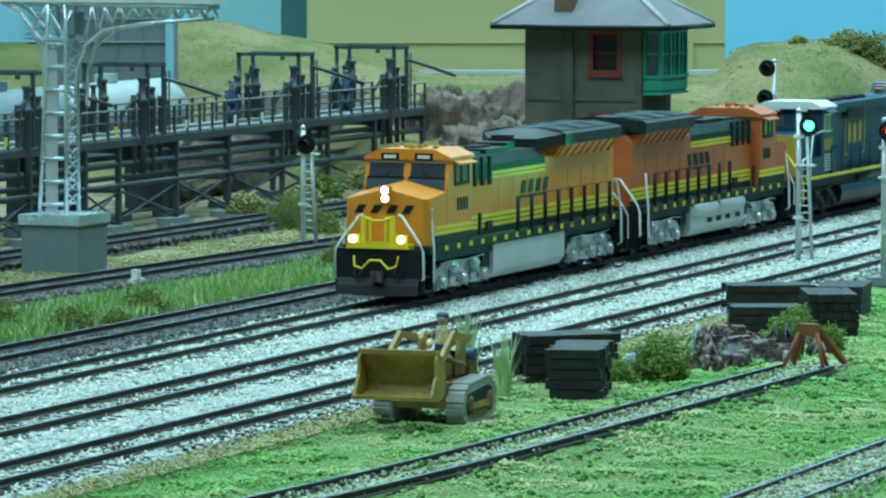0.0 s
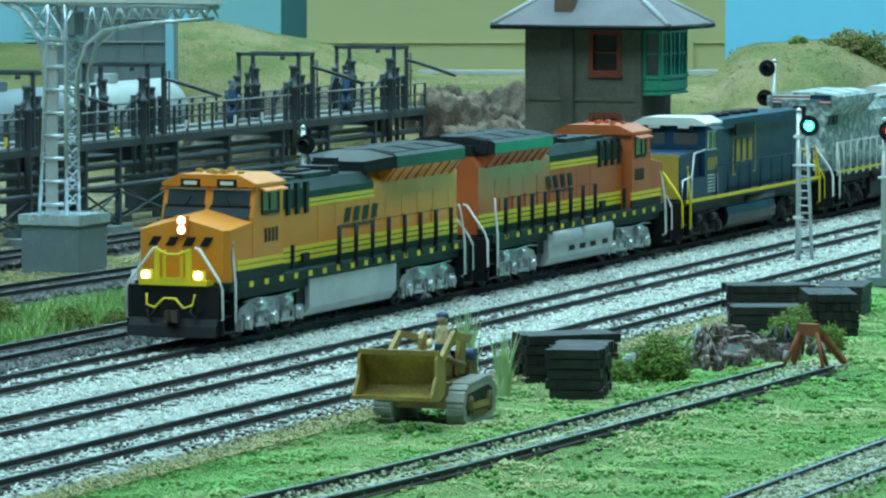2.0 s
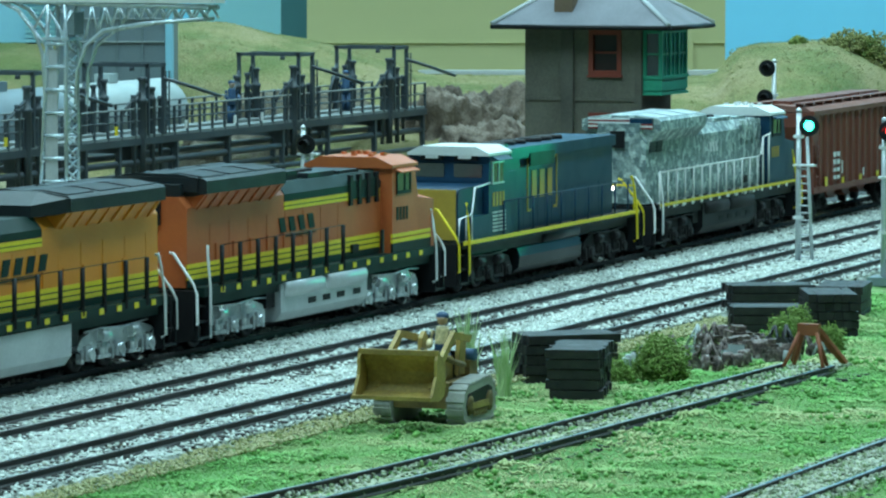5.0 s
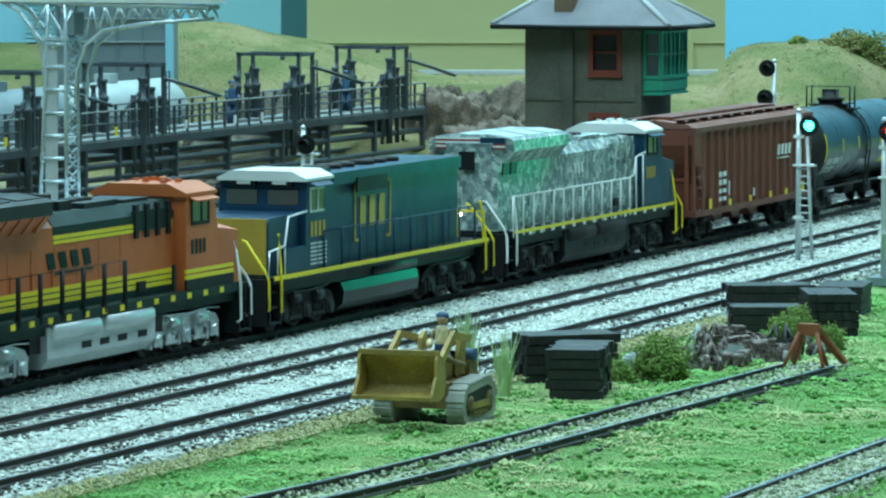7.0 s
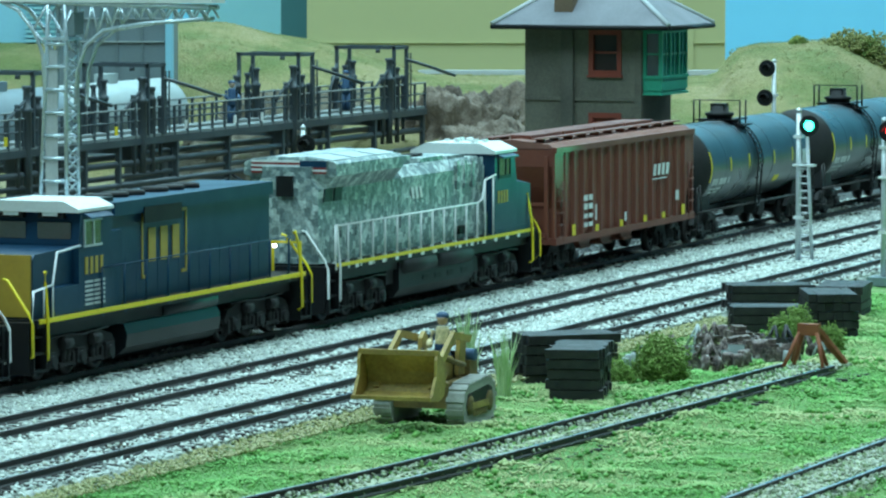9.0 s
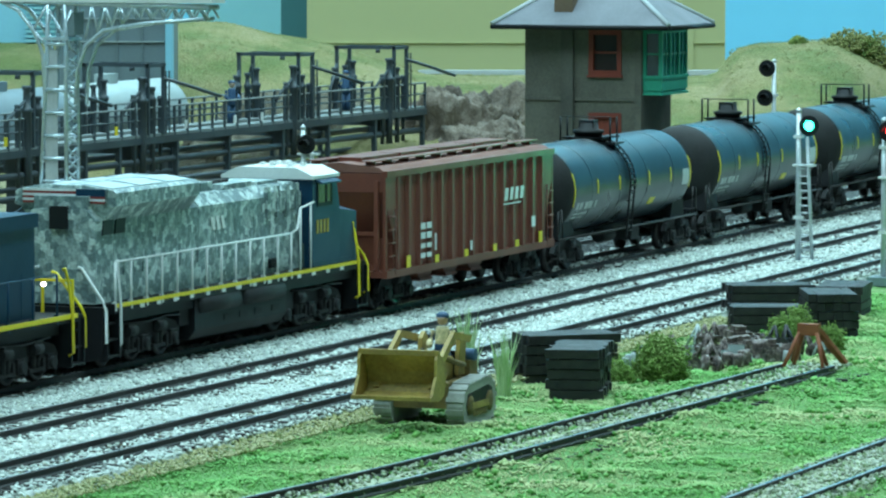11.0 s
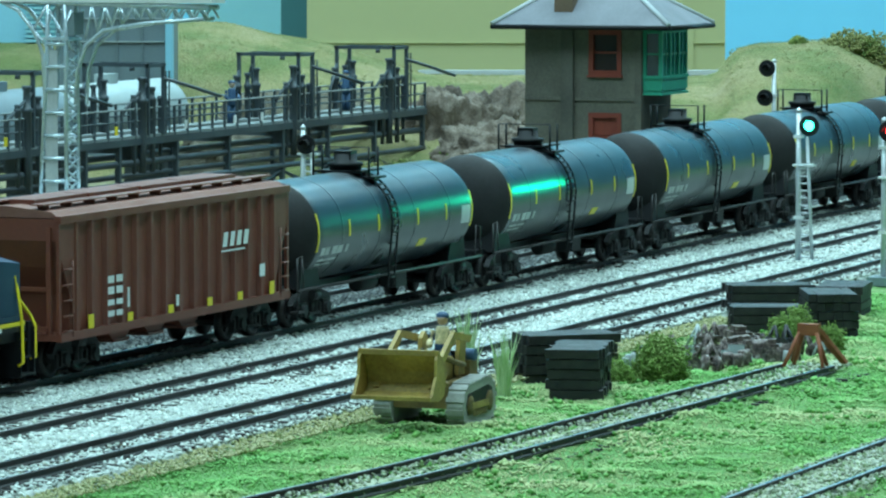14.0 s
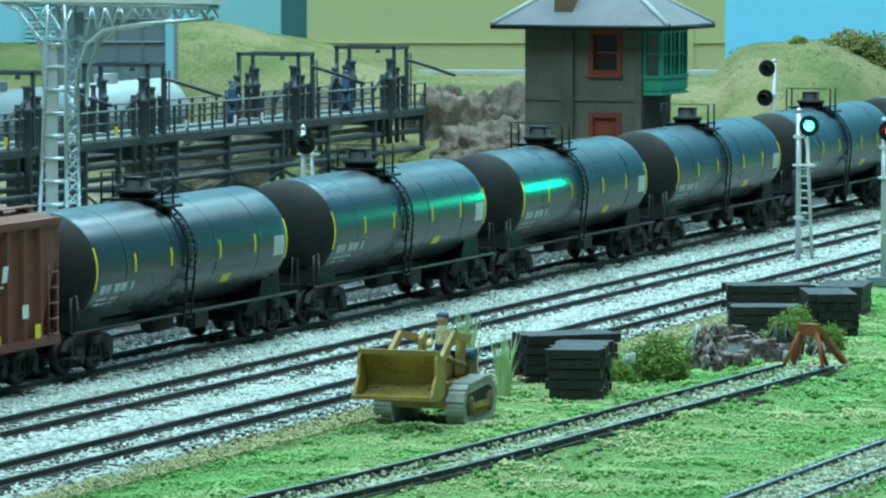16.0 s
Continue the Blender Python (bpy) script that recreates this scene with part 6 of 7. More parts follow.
# -- mast signals --
def signal_head(ob, x, y, z, lens, r=4.2):
    lr = 2.1 if lens == "green_lamp" else 1.4
    hr, hl = lr + 0.6, x - (2.2 if lr > 2 else 4.2)
    bm = bmesh.new()
    turned(bm, [(x - 0.8, r), (x - 0.2, r)], 22, "x", (0, y, z))
    d = part("target_disc", bm, "black", ob)
    bm = bmesh.new()
    turned(bm, [(x - 1.9, 0.4), (x - 1.7, lr * 0.6), (x - 1.3, lr * 0.9), (x - 0.7, lr)], 14, "x", (0, y, z))
    part("lens", bm, lens, d)
    bm = bmesh.new()
    for k in range(9):
        a0, a1 = math.radians(k * 20), math.radians((k + 1) * 20)
        pts = [(math.cos(a) * hr, math.sin(a) * hr) for a in (a0, a1)]
        vs = [bm.verts.new((xx, y + p[0], z + p[1])) for xx in (hl, x - 0.7) for p in pts]
        bm.faces.new((vs[0], vs[1], vs[3], vs[2]))
    r_ = bmesh.ops.extrude_face_region(bm, geom=bm.faces[:])
    bmesh.ops.scale(bm, vec=(1, 1.12, 1.12), space=Matrix.Translation((0, -y, -z)), verts=[v for v in r_["geom"] if isinstance(v, bmesh.types.BMVert)])
    part("hood", bm, "black", d)
    bm = B_((x - 0.2, x + 3.0, y - 1.2, y + 1.2, z - 1.6, z + 1.6))
    part("lamp_case", bevelled(bm, 0.3), "black", ob)


def mast(label, x, y, heads, top, ladder, base=True, side=-1):
    ob = thing("signal_mast", label, "railway signal", at(x, y, 0), group="signal masts")
    bm = bmesh.new()
    rod(bm, [(0, 0, -5), (0, 0, top)], 1.25, 8, 1.1)
    part("mast", bm, "silver", ob)
    bm = bmesh.new()
    turned(bm, [(top, 1.3), (top + 1.0, 1.2), (top + 1.8, 0.4)], 8, "z")
    part("finial", bm, "silver", ob)
    for z in (14.5, 36.0, 47.5):
        if z < top - 2:
            bm = B_((-2.0, 2.0, -2.0 if side > 0 else -7.0, 7.0 if side > 0 else 2.0, z, z + 0.8)) if z == 36.0 else B_((-1.6, 1.6, -1.8, 1.8, z, z + 1.2))
            part("bracket", bevelled(bm, 0.25), "white", ob)
    if ladder:
        for dx in (-1.1, 1.1):
            bm = bmesh.new()
            rod(bm, [(dx, side * 6.0, -4), (dx, side * 3.6, min(top - 4, 48))], 0.38, 5)
            part("ladder_rail", bm, "silver", ob)
        bm = bmesh.new()
        rod(bm, [(-0.8, side * 6.0, -4), (-0.8, side * 4.0, 40)], 0.4, 5)
        for k in range(13):
            z = -1 + k * 3.0
            rod(bm, [(-0.6, 0, z), (-0.6, side * (5.8 - 0.045 * z), z)], 0.36, 5)
        part("ladder_rung", bm, "silver", ob)
    if base:
        part("base_plate", bevelled(B_((-6, 6, -9 if side < 0 else -5, 5 if side < 0 else 9, -5.5, -2.2)), 0.4), "base_grey", ob)
    for (dy, z, lens) in heads:
        part("head_bracket", B_((-0.5, 0.5, *sorted((0, dy)), z - 0.6, z + 0.6)), "silver", ob)
        signal_head(ob, -1.5, dy, z, lens)
    return ob


mast("silver ladder signal mast with green light lit", 818, -63.0, ((-5.0, 52.6, "green_lamp"),), 58, True)
mast("silver signal mast with red light lit at the layout edge", 745, -120.5, ((-2.6, 54.5, "red_lamp"),), 58, True)
mast("silver signal mast with dark round head by the back track", 826, 160, ((-2.2, 40.5, "black"),), 47.0, True)
mast("tall silver mast with two dark round signal heads", 1228, 78, ((3.0, 61.5, "black"), (4.0, 46.8, "black")), 64.5, False)
solo("ground_switch_target", bevelled(B_((-1.4, 1.4, -1.4, 1.4, 0, 3.6), (-5, 6, -1, 1, -2, 0)), 0.6, 2), "white", "small white switch stand beside the back track", "switch stand", at(613, 138, -1))

# -- crawler loader --
def loader():
    ob = thing("crawler_loader", "muddy ochre crawler loader with raised bucket on turf", "construction vehicle", at(222, -141.0, -5.2, 2.0) @ Matrix.Scale(0.92, 4))
    for s in (-1, 1):
        bm = bmesh.new()
        y0, y1 = sorted((s * 9.2, s * 14.6))
        loop_ = [(-12, 0.3), (-14.5, 2.5), (-15, 6), (-13.5, 10), (-10, 12.4), (8, 13.6), (12.5, 12.6), (15.2, 9.5), (15.6, 5), (13.8, 1.4), (11, 0.2)]
        prism(bm, loop_, y0, y1)
        inner = [(-11, 3.0), (-12.4, 6), (-10.6, 9.6), (8, 11.0), (11.8, 9.8), (12.8, 5.6), (11, 3.0)]
        tr = part("crawler_track", bm, "tread", ob, "dusty grey crawler track")
        # black sheet on the solid side paints the shade of the loop's hollow
        bm = bmesh.new()
        prism(bm, [(x, z) for x, z in inner], *sorted((s * 14.5, s * 14.75)))
        part("track_recess", bm, "black", tr)
        n = len(loop_)
        for i in range(n):
            (ax, az), (bx, bz) = loop_[i], loop_[(i + 1) % n]
            m = max(1, int(math.hypot(bx - ax, bz - az) / 2.6))
            for k in range(m):
                t = (k + 0.5) / m
                x, z = ax + (bx - ax) * t, az + (bz - az) * t
                bm = B_((-0.8, 0.8, y0 - 0.3, y1 + 0.3, -0.3, 0.5))
                bmesh.ops.rotate(bm, verts=bm.verts, cent=(0, 0, 0), matrix=Matrix.Rotation(-math.atan2(bz - az, bx - ax), 3, "Y"))
                bmesh.ops.translate(bm, verts=bm.verts, vec=(x, 0, z))
                part("track_shoe", bm, "tread", tr)
        for x, r in ((-8.8, 3.0), (9.0, 3.2)):
            bm = bmesh.new()
            turned(bm, [(s * 14.4, r), (s * 15.0, r), (s * 15.2, r * 0.5)], 16, "y", (x, 0, 6))
            part("sprocket", bm, "loader_dark", ob)
        for k in range(5):
            bm = bmesh.new()
            turned(bm, [(s * 14.4, 1.15), (s * 15.0, 1.15)], 12, "y", (-5.2 + k * 2.7, 0, 3.4))
            part("roller", bm, "loader_dark", ob)
        part("track_frame", bevelled(B_((-8, 8, *sorted((s * 14.3, s * 15.2)), 4.6, 6.6)), 0.3), "loader", ob)
        # lift arms and linkage
        bm = bmesh.new()
        prism(bm, [(6, 24), (8, 26), (-8, 28.5), (-22, 20), (-29, 13), (-27, 12), (-20.5, 17.6), (-7, 26.2)], *sorted((s * 8.0, s * 9.4)))
        part("lift_arm", bm, "loader", ob)
        bm = bmesh.new()
        rod(bm, [(6, s * 7.4, 17), (-12, s * 7.8, 20.5)], 0.9, 8)
        rod(bm, [(-10, s * 7.8, 20), (-22, s * 7.8, 22)], 0.55, 8)
        part("hydraulic_ram", bm, "loader_dark", ob)
        bm = bmesh.new()
        prism(bm, [(2, 14), (8, 14), (9.6, 25), (7, 27), (4, 25)], *sorted((s * 5.6, s * 7.0)))
        part("arm_tower", bm, "loader", ob)
    part("chassis", bevelled(B_((-12.5, 13.5, -9, 9, 5.0, 13.0)), 0.8), "loader_dark", ob)
    bm = bmesh.new()
    prism(bm, [(-13, 12.8), (-13, 18.0), (-11, 19.4), (2, 20.0), (2, 12.8)], -5.2, 5.2)
    part("engine_hood", bevelled(bm, 0.5), "loader", ob)
    part("radiator_grille", B_((-13.5, -12.9, -4.2, 4.2, 13.4, 17.6)), "loader_dark", ob)
    bm = bmesh.new()
    rod(bm, [(-7, 1.5, 19), (-7, 1.5, 23)], 0.6, 8)
    part("exhaust", bm, "soot", ob)
    part("rear_body", bevelled(B_((10, 17, -8, 8, 8, 18)), 0.8), "loader_dark", ob)
    part("seat", bevelled(B_((4.5, 8.5, -4, 4, 13, 16.2), (8, 9.6, -4, 4, 15.6, 21)), 0.4), "black", ob)
    bm = bmesh.new()
    turned(bm, [(-2.4, 1.9), (2.4, 1.9)], 14, "y", (13.0, -6.5, 19.6))
    part("fuel_drum", bm, "blue_cloth", ob, "blue drum")
    # bucket: curved back, sides, lip
    bm = bmesh.new()
    out = [(-39, 8.2), (-33, 7.6), (-28.5, 8.8), (-26.2, 12), (-26.4, 16), (-29.0, 20.0), (-32.0, 22.0)]
    inn = [(-32.0, 21.2), (-29.8, 19.4), (-27.4, 15.8), (-27.3, 12.3), (-29.2, 9.7), (-33, 8.6), (-39, 8.8)]
    prism(bm, out + inn, -12.2, 12.2)
    bmesh.ops.translate(bm, verts=bm.verts, vec=(0, 0, 2.0))
    bk = part("bucket", bm, "loader", ob)
    for s in (-1, 1):
        bm = bmesh.new()
        prism(bm, [(-39, 8.0), (-32, 7.4), (-27.5, 8.6), (-26, 12), (-26.2, 16.4), (-29, 20.4), (-32.4, 22.4), (-34, 20), (-34.2, 15)], *sorted((s * 12.0, s * 12.9)))
        bmesh.ops.translate(bm, verts=bm.verts, vec=(0, 0, 2.0))
        part("bucket_side", bm, "loader", bk)
    part("bucket_lip", bevelled(B_((-39.6, -38.0, -12.9, 12.9, 10.0, 11.2)), 0.2), "loader", bk)
    part("bucket_rim", bevelled(B_((-33.2, -31.4, -12.9, 12.9, 23.2, 24.8)), 0.3), "loader", bk)
    return ob


loader()


def figurine(label, x, y, z, rz, mat, seated=False, k=1.0):
    """A plain painted figure, one mesh."""
    bm = bmesh.new()
    hip = 3.0 if seated else 9.2
    for s in (-1, 1):
        if seated:
            rod(bm, [(0, s * 1.3, hip), (-5, s * 1.8, hip + 0.5), (-5.4, s * 1.8, -2)], 1.2, 8)
        else:
            rod(bm, [(0, s * 1.2, 0), (0, s * 1.1, hip)], 1.2, 8)
        rod(bm, [(0, s * 2.6, hip + 6.4), (-0.6, s * 3.4, hip + 3.4), (-3.4, s * 2.6, hip + 2.6)], 0.9, 8)
    rod(bm, [(0, 0, hip - 0.5), (0, 0, hip + 3), (0, 0, hip + 6.6), (0, 0, hip + 7.6)], 2.4, 10, 1.6)
    bmesh.ops.create_uvsphere(bm, u_segments=10, v_segments=8, radius=1.55, matrix=Matrix.Translation((0, 0, hip + 9.4)))
    turned(bm, [(hip + 9.8, 1.75), (hip + 10.8, 1.7), (hip + 11.4, 0.8)], 12, "z")
    box(bm, -2.6, -1.0, -1.1, 1.1, hip + 9.7, hip + 10.1)
    for f in bm.faces:
        h = f.calc_center_median().z - hip
        f.material_index = 1 if h < 1.5 or h > 9.9 else 2 if h > 7.7 else 0
        f.smooth = True
    bmesh.ops.scale(bm, vec=(k, k, k), verts=bm.verts)
    ob = solo("figurine", bm, mat, label, "figurine", at(x, y, z, rz))
    for m in ("blue_cloth", "skin_tone"):
        ob.data.materials.append(M[m])
    return ob


figurine("seated painted toy figurine on the loader", 228, -141, 9.8, 3, "figure", True, 1.08)
figurine("standing blue painted toy figurine on the loading rack", 1064, 300, 37.4, 40, "blue_cloth")
figurine("standing dark painted toy figurine on the loading rack", 1218, 305, 37.4, 200, "blue_cloth")

# -- stacks of ties --
LOG_SHORT = mesh_of("timber", bevelled(B_((-8, 8, -1.35, 1.35, 0, 2.7)), 0.32), "pile")
LOG = mesh_of("timber", bevelled(B_((-15, 15, -1.35, 1.35, 0, 2.7)), 0.32), "pile")


def tie_stack(x, y, rz, wide, high, label, seed):
    ob = thing("tie_stack", label, "timber stack", at(x, y, -5.4, rz), group="stacks of ties")
    r = random.Random(seed)
    for j in range(high):
        sh, sw = r.uniform(-0.35, 0.35), r.uniform(-0.3, 0.3)
        for i in range(wide):
            t = new("timber", LOG_SHORT if wide > 8 else LOG)
            t.parent = ob
            t.matrix_basis = at(r.uniform(-0.8, 0.8) + sh, (i - (wide - 1) / 2) * 2.80 + r.uniform(-0.05, 0.05) + sw, j * 3.05, r.uniform(-0.7, 0.7))
        if j < high - 1:
            for dx in ((-5, 5) if wide > 8 else (-11, 11)):
                t = part("spacer", B_((dx - 0.5, dx + 0.5, -wide * 1.3, wide * 1.3, j * 3.05 + 2.7, j * 3.05 + 3.08)), "pile", ob)
    return ob


tie_stack(308, -153.5, 104, 12, 5, "stack of black creosoted timber ties on turf", 1)
tie_stack(345, -135, -50, 6, 5, "black timber tie stack lying crosswise beside the track", 2)
tie_stack(590, -123, -62, 6, 4, "back stack of black timber ties by the track", 3)
tie_stack(537, -142, -66, 6, 3, "low stack of black timber ties among bushes", 4)
tie_stack(530, -164, 24, 6, 5, "tall stack of black timber ties on turf", 5)
tie_stack(600, -148, 10, 6, 4, "black timber tie stack at the end of the row", 6)

# -- bumper --
def bumper():
    ob = thing("track_bumper", "rust-orange steel bumper at the siding's end", "buffer stop", at(369, -206.3, -0.4, -1.5) @ Matrix.Diagonal((0.66, 1.0, 0.95, 1)))
    for s in (-1, 1):
        bm = bmesh.new()
        rod(bm, [(-6, s * 6.4, 0), (1.5, s * 2.4, 12.0)], 0.65, 6)
        part("front_leg", bm, "rust", ob)
        bm = bmesh.new()
        vs = [(3, 1.2, 13.0), (3, 3.2, 13.0), (19, 9.2, 0.6), (19, 7.2, 0.6), (2.6, 1.2, 11.2), (2.6, 3.2, 11.2), (16, 9.2, 0.0), (16, 7.2, 0.0)]
        vv = [bm.verts.new((x, s * y, z)) for x, y, z in vs]
        for f in ((0, 1, 2, 3), (4, 5, 6, 7), (0, 1, 5, 4), (1, 2, 6, 5), (2, 3, 7, 6), (3, 0, 4, 7)):
            bm.faces.new([vv[i] for i in f])
        part("rear_brace", bm, "rust", ob)
        bm = bmesh.new()
        rod(bm, [(2.5, s * 2.2, 11), (4.5, s * 5.4, 0)], 0.65, 6)
        part("post", bm, "rust", ob)
    part("head_beam", bevelled(B_((0.2, 4.2, -3.4, 3.4, 9.8, 13.6)), 0.8), "rust", ob)
    return ob


bumper()

# -- scrap heap --
def scrap():
    r = random.Random(8)
    spots = ((388, -166), (400, -160), (410, -170), (420, -158), (430, -166), (440, -172), (450, -160), (462, -168), (474, -152), (484, -144), (470, -140), (455, -146), (440, -150), (398, -140), (408, -146), (492, -150), (425, -180), (446, -184))
    spots = [(x + r.uniform(-5, 5), y + r.uniform(-4, 4)) for x, y in spots * 5]
    for i, (x, y) in enumerate(spots):
        kind = (i * 5 + i // 6) % 6
        bm = bmesh.new()
        if kind == 0:
            for q in (-3.5, 3.5):
                turned(bm, [(q - 0.7, 4.6), (q + 0.7, 4.6), (q + 0.8, 2.0)], 16, "y", (0, 0, 3.8))
            rod(bm, [(0, -4, 3.8), (0, 4, 3.8)], 0.9, 8)
            nm, lb = "scrap_wheelset", "rusty scrap wheelset lying on turf"
        elif kind == 1:
            box(bm, -6, 6, -3.5, 3.5, 0, 6)
            box(bm, -4, 3, -2, 2, 6, 8.5)
            bevelled(bm, 0.6)
            nm, lb = "scrap_engine_block", "rusty scrap engine block on turf"
        elif kind == 2:
            rod(bm, [(-9, -1, 0.9), (-2, 0, 1.6), (9, 1.2, 2.2)], 0.9, 8)
            nm, lb = "scrap_pipe", "bent rusty pipe lying on turf"
        elif kind == 3:
            for a, b in (((-5, -4, 0), (0, 0, 14)), ((5, -4, 0), (0, 0, 14)), ((5, 4, 0), (0, 0, 14)), ((-5, 4, 0), (0, 0, 14)), ((-3, -2.5, 6), (3, -2.5, 6)), ((3, 2.5, 6), (-3, 2.5, 6))):
                rod(bm, [a, b], 0.8, 6)
            nm, lb = "scrap_tripod", "upright rusty scrap frame"
        elif kind == 4:
            turned(bm, [(0, 3.6), (0.4, 3.8), (7.6, 3.8), (8, 3.4)], 16, "z")
            nm, lb = "scrap_drum", "weathered scrap drum on turf"
        else:
            box(bm, -8, 8, -4.5, -3.5, 2, 4)
            box(bm, -8, 8, 3.5, 4.5, 2, 4)
            for q in (-6, 0, 6):
                box(bm, q - 0.8, q + 0.8, -4.5, 4.5, 2.2, 3.6)
                box(bm, q - 1, q + 1, -4.6, -3, 0, 3)
                box(bm, q - 1, q + 1, 3, 4.6, 0, 3)
            nm, lb = "scrap_chassis", "rusty scrap chassis frame on turf"
        solo(nm, bm, ("silver" if i in (13, 31, 52) else "tank_pale" if i % 13 == 4 else "pile" if i % 6 == 1 else "scrap"), lb, "scrap metal", at(x, y, -5.0, r.uniform(0, 360), r.uniform(-9, 9), r.uniform(-9, 9)) @ Matrix.Scale(r.uniform(0.38, 0.72), 4), group="scrap heap")


scrap()

# -- loose ground cover --
rs = np.random.RandomState(11)


def scatter(n, x0, x1, y0, y1, keep, lift, seed):
    r = np.random.RandomState(seed)
    x, y = r.uniform(x0, x1, n), r.uniform(y0, y1, n)
    return np.array([(a, b, height(a, b) + lift) for a, b in zip(x, y) if keep(a, b)])


def turf_ok(x, y):
    d4, d5 = abs(y - T4(x)) if x < 393 else 99, abs(y - T5(x))
    edge = T3(x) - 18 + 10 * noise.noise((x / 25, y / 25, 4))
    if y > edge or d5 < 9:
        return False
    return d4 > 9.4 or (d4 < 7.0 and noise.noise((x / 9, y / 9, 6)) > -0.3)


c = scatter(130000, -20, 700, -345, -112, turf_ok, 0.2, 1)
wob = np.array([noise.noise((p[0] / 16, p[1] / 16, 2)) for p in c])
stuff("turf_tufts", pieces("turf_tufts", c + np.stack([wob * 0, wob * 0, np.maximum(wob, 0) * 2.0], -1), rs.uniform(0.22, 0.58, len(c)) * (1 + 0.9 * np.maximum(wob, -0.4)), "clump", 2, 0.8), "fine green ground foam turf", "turf")


c = scatter(15000, -20, 700, -345, -120, lambda x, y: turf_ok(x, y) and noise.noise((x / 13, y / 13, 21)) > 0.12, 0.6, 31)
stuff("turf_tufts", pieces("turf_tufts", c, rs.uniform(0.45, 1.3, len(c)), "clump_deep", 12, 0.8), "coarser deep green foam clumps in turf", "turf")


def bed(n, x0, x1, lo, hi, z, seed):
    r = np.random.RandomState(seed)
    x = r.uniform(x0, x1, n)
    k = r.uniform(0, 1, n)
    return np.array([(a, lo(a) + (hi(a) - lo(a)) * q, z) for a, q in zip(x, k)])


c = bed(46000, 0, 1250, lambda x: T3(x) - 19, lambda x: T1(x) + 21, -2.3, 3)
stuff("ballast_stones", pieces("ballast_stones", c, rs.uniform(0.35, 0.95, len(c)), "stones", 3, 0.8), "loose pale crushed ballast stones", "ballast")
c = bed(1900, -40, 392, lambda x: T4(x) - 9, lambda x: T4(x) + 9, -1.3, 4)
stuff("ballast_stones", pieces("ballast_stones", c, rs.uniform(0.35, 0.85, len(c)), "dark_mix_stones", 4, 0.8), "loose pale ballast stones in the siding", "ballast")
c = bed(3600, 0, 300, lambda x: T5(x) - 13, lambda x: T5(x) + 13, -1.1, 14)
stuff("ballast_stones", pieces("ballast_stones", c, rs.uniform(0.35, 0.85, len(c)), "dark_mix_stones", 14, 0.8), "weedy ballast stones in the front spur", "ballast")
c = np.concatenate([bed(11000, 250, 1150, lambda x: T1(x) + 19, lambda x: T0(x) + 20, -2.2, 5), bed(7000, 430, 1000, lambda x: TB(x) - 24, lambda x: TB(x) + 14, -2.3, 6), bed(5000, 600, 1200, lambda x: TC(x) - 18, lambda x: TC(x) + 26, -2.3, 7)])
stuff("cinder_stones", pieces("cinder_stones", c, rs.uniform(0.4, 1.0, len(c)), "dark_stones", 5, 0.8), "loose dark cinder ballast stones", "ballast")
c = bed(8000, 0, 560, lambda x: T3(x) - 30, lambda x: T3(x) - 13, -3.2, 8)
c = np.concatenate([c, bed(6500, 0, 900, lambda x: T3(x) - 7, lambda x: T3(x) + 7, -2.7, 18)])
stuff("weeds", pieces("weeds", c, rs.uniform(0.3, 0.75, len(c)), "tan_clump", 6, 0.7), "straw-coloured weeds along the track edge", "weeds")
c = scatter(22000, 480, 1180, 118, 236, lambda x, y: abs(y - TB(x)) > 15 and noise.noise((x / 30, y / 30, 1)) > -0.35, 0.6, 9)
stuff("weeds", pieces("weeds", c, rs.uniform(0.35, 0.95, len(c)), "straw_clump", 7, 0.5), "straw-coloured dry ground cover between back tracks", "weeds")
c = scatter(26000, 1080, 1720, 60, 520, lambda x, y: depth_side(x, y)[0] > 2300 and y - bend(x) > 62, 0.1, 10)
stuff("hill_tufts", pieces("hill_tufts", c, rs.uniform(0.3, 0.75, len(c)), "hillclump", 8, 0.4), "dry olive ground foam on the hills", "turf")
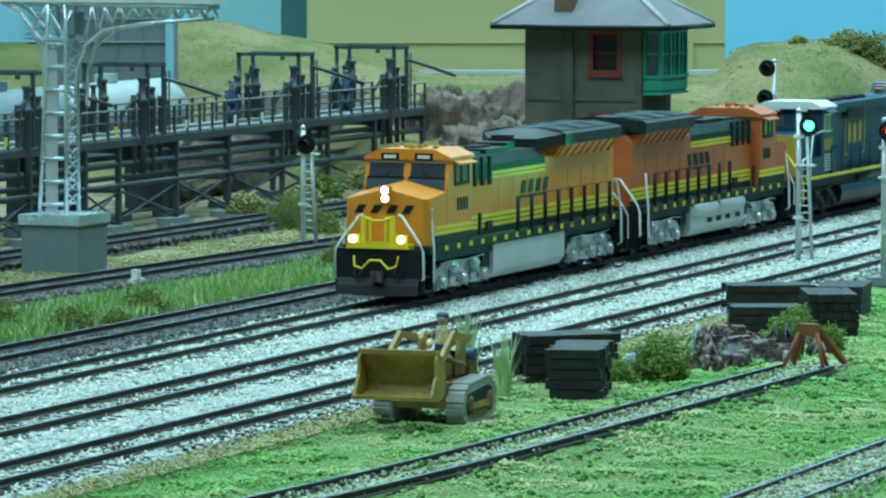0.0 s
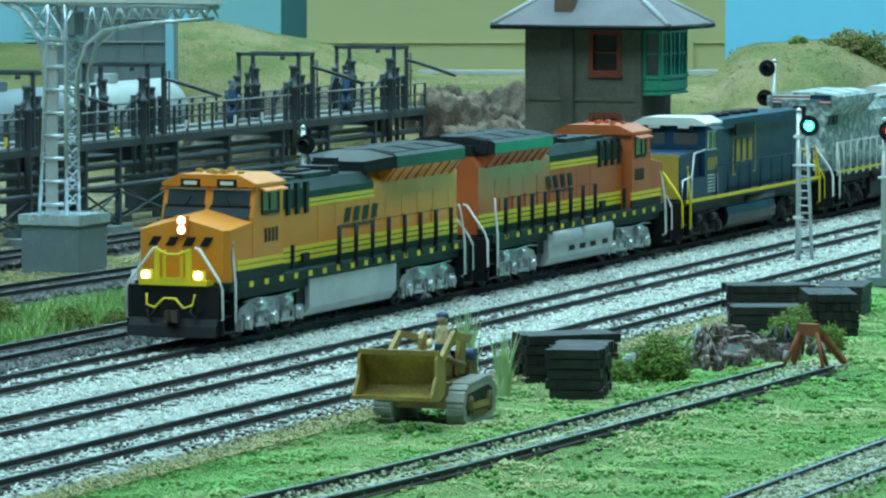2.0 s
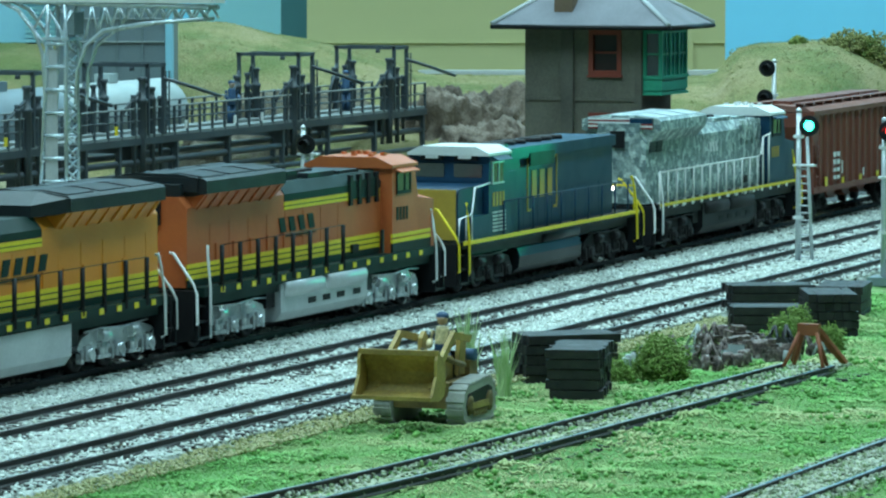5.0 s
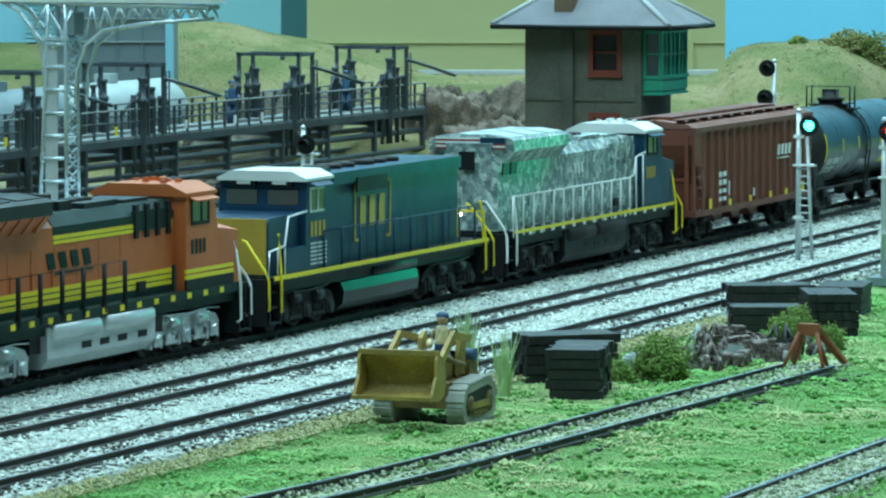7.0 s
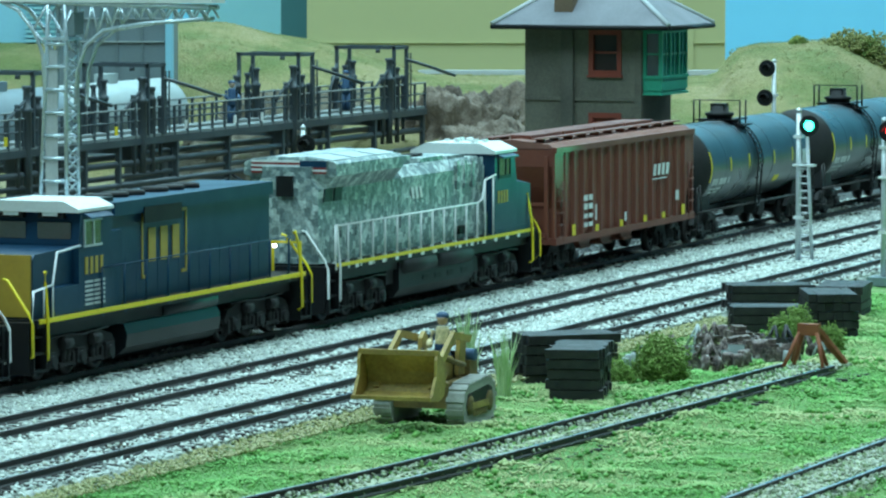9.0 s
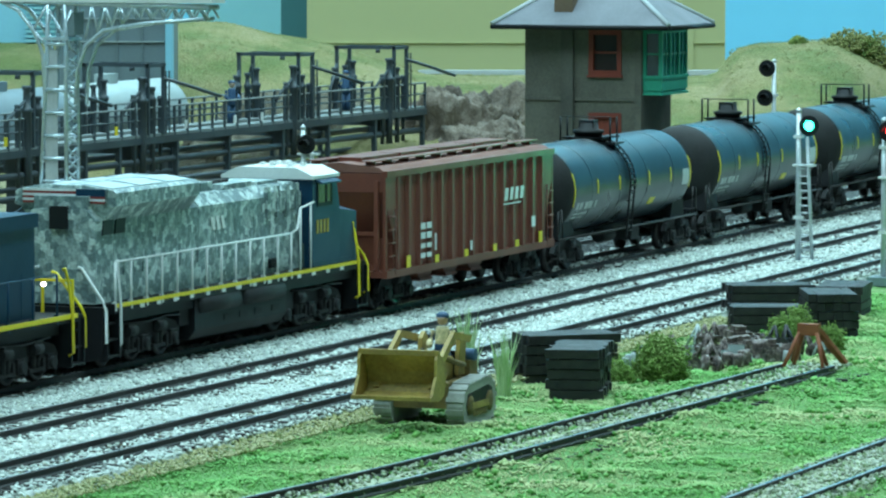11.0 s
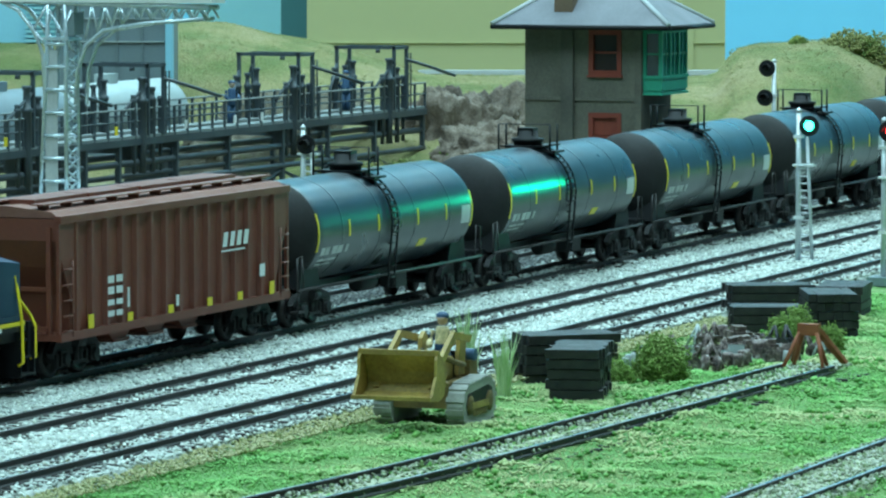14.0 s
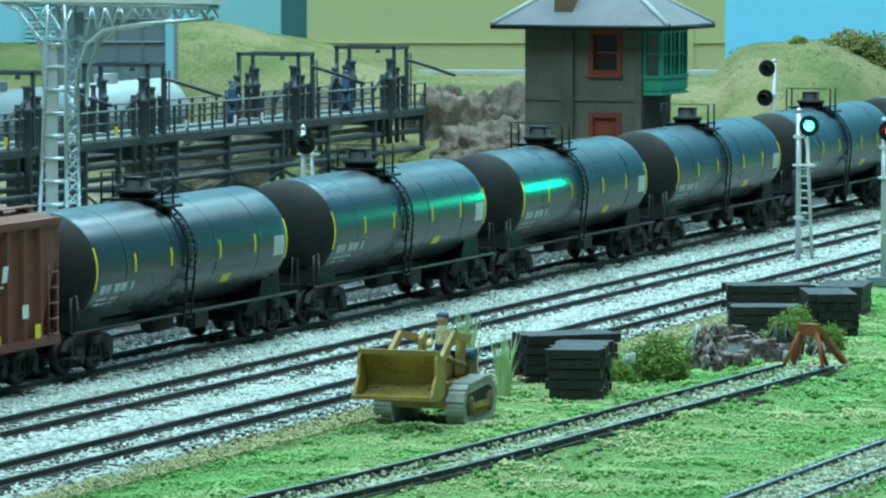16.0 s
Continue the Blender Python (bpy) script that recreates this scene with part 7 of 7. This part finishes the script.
# long grass beside the dark track
r = np.random.RandomState(21)
roots = []
while len(roots) < 15000:
    x, q = r.uniform(370, 760), r.uniform(0, 1)
    y = T0(x) + 20 + q * 0.72 * (TB(x) - 24 - T0(x) - 20)
    if noise.noise((x / 20, y / 20, 5)) > -0.25 and x < 745:
        roots.append((x, y, -5.5))
stuff("long_grass", blades("long_grass", roots, r.uniform(3.0, 8.5, len(roots)), "blade", 3, 0.9, 0.28), "bright green long static grass", "grass")
roots, hs = [], []
for cx, cy_, n, h in ((344, -103, 70, 22), (288, -137, 80, 21), (337, -108, 25, 15), (285, -138, 25, 14)):
    for k in range(n):
        roots.append((cx + r.normal(0, 0.9), cy_ + r.normal(0, 0.9), -5.5))
        hs.append(h * r.uniform(0.5, 1.1))
stuff("tall_grass_tufts", blades("tall_grass_tufts", roots, hs, "blade_pale", 4, 0.34, 0.3), "tall pale green grass tufts on the turf", "grass")


# ---- what moves ----
TRAVEL = ((0.0, 0.0), (0.5, 44.9), (1.0, 89.4), (1.5, 133.8), (2.0, 177.9), (2.5, 222.0), (3.0, 266.2), (3.5, 310.0), (4.0, 353.9), (4.2, 371.4), (5.2, 459.4), (6.3, 556.3),
          (6.5, 573.9), (7.0, 618.0), (7.5, 662.0), (8.0, 705.8), (8.5, 749.9), (9.0, 793.8), (9.2, 811.6), (10.2, 899.6), (11.3, 996.2), (11.5, 1013.4), (12.0, 1057.0), (12.5, 1100.6),
          (13.0, 1144.0), (13.5, 1187.4), (14.0, 1231.0), (14.5, 1274.6), (15.0, 1318.0), (15.5, 1361.5), (16.0, 1405.3))


def travelled(t):
    return along(TRAVEL, t)


def motions():
    for ob, x, flip, half in TRAIN:
        rows = []
        for t, s in TRAVEL:
            a, b = x - s - half, x - s + half
            slope = math.degrees(math.atan2(bend(b) - bend(a), b - a))
            rows.append((t, at((a + b) / 2, (bend(a) + bend(b)) / 2, 0, slope + (180 if flip else 0))))
        walk(ob, rows)
    for ob, place, flip in WHEELS:
        rows = []
        for k in range(161):
            t = k * 0.1
            turn = -math.degrees(travelled(t) / 6.1) * (-1 if flip else 1)
            rows.append((t, place @ pose(0, 0, 0, 0, turn, 0)))
        walk(ob, rows)


motions()
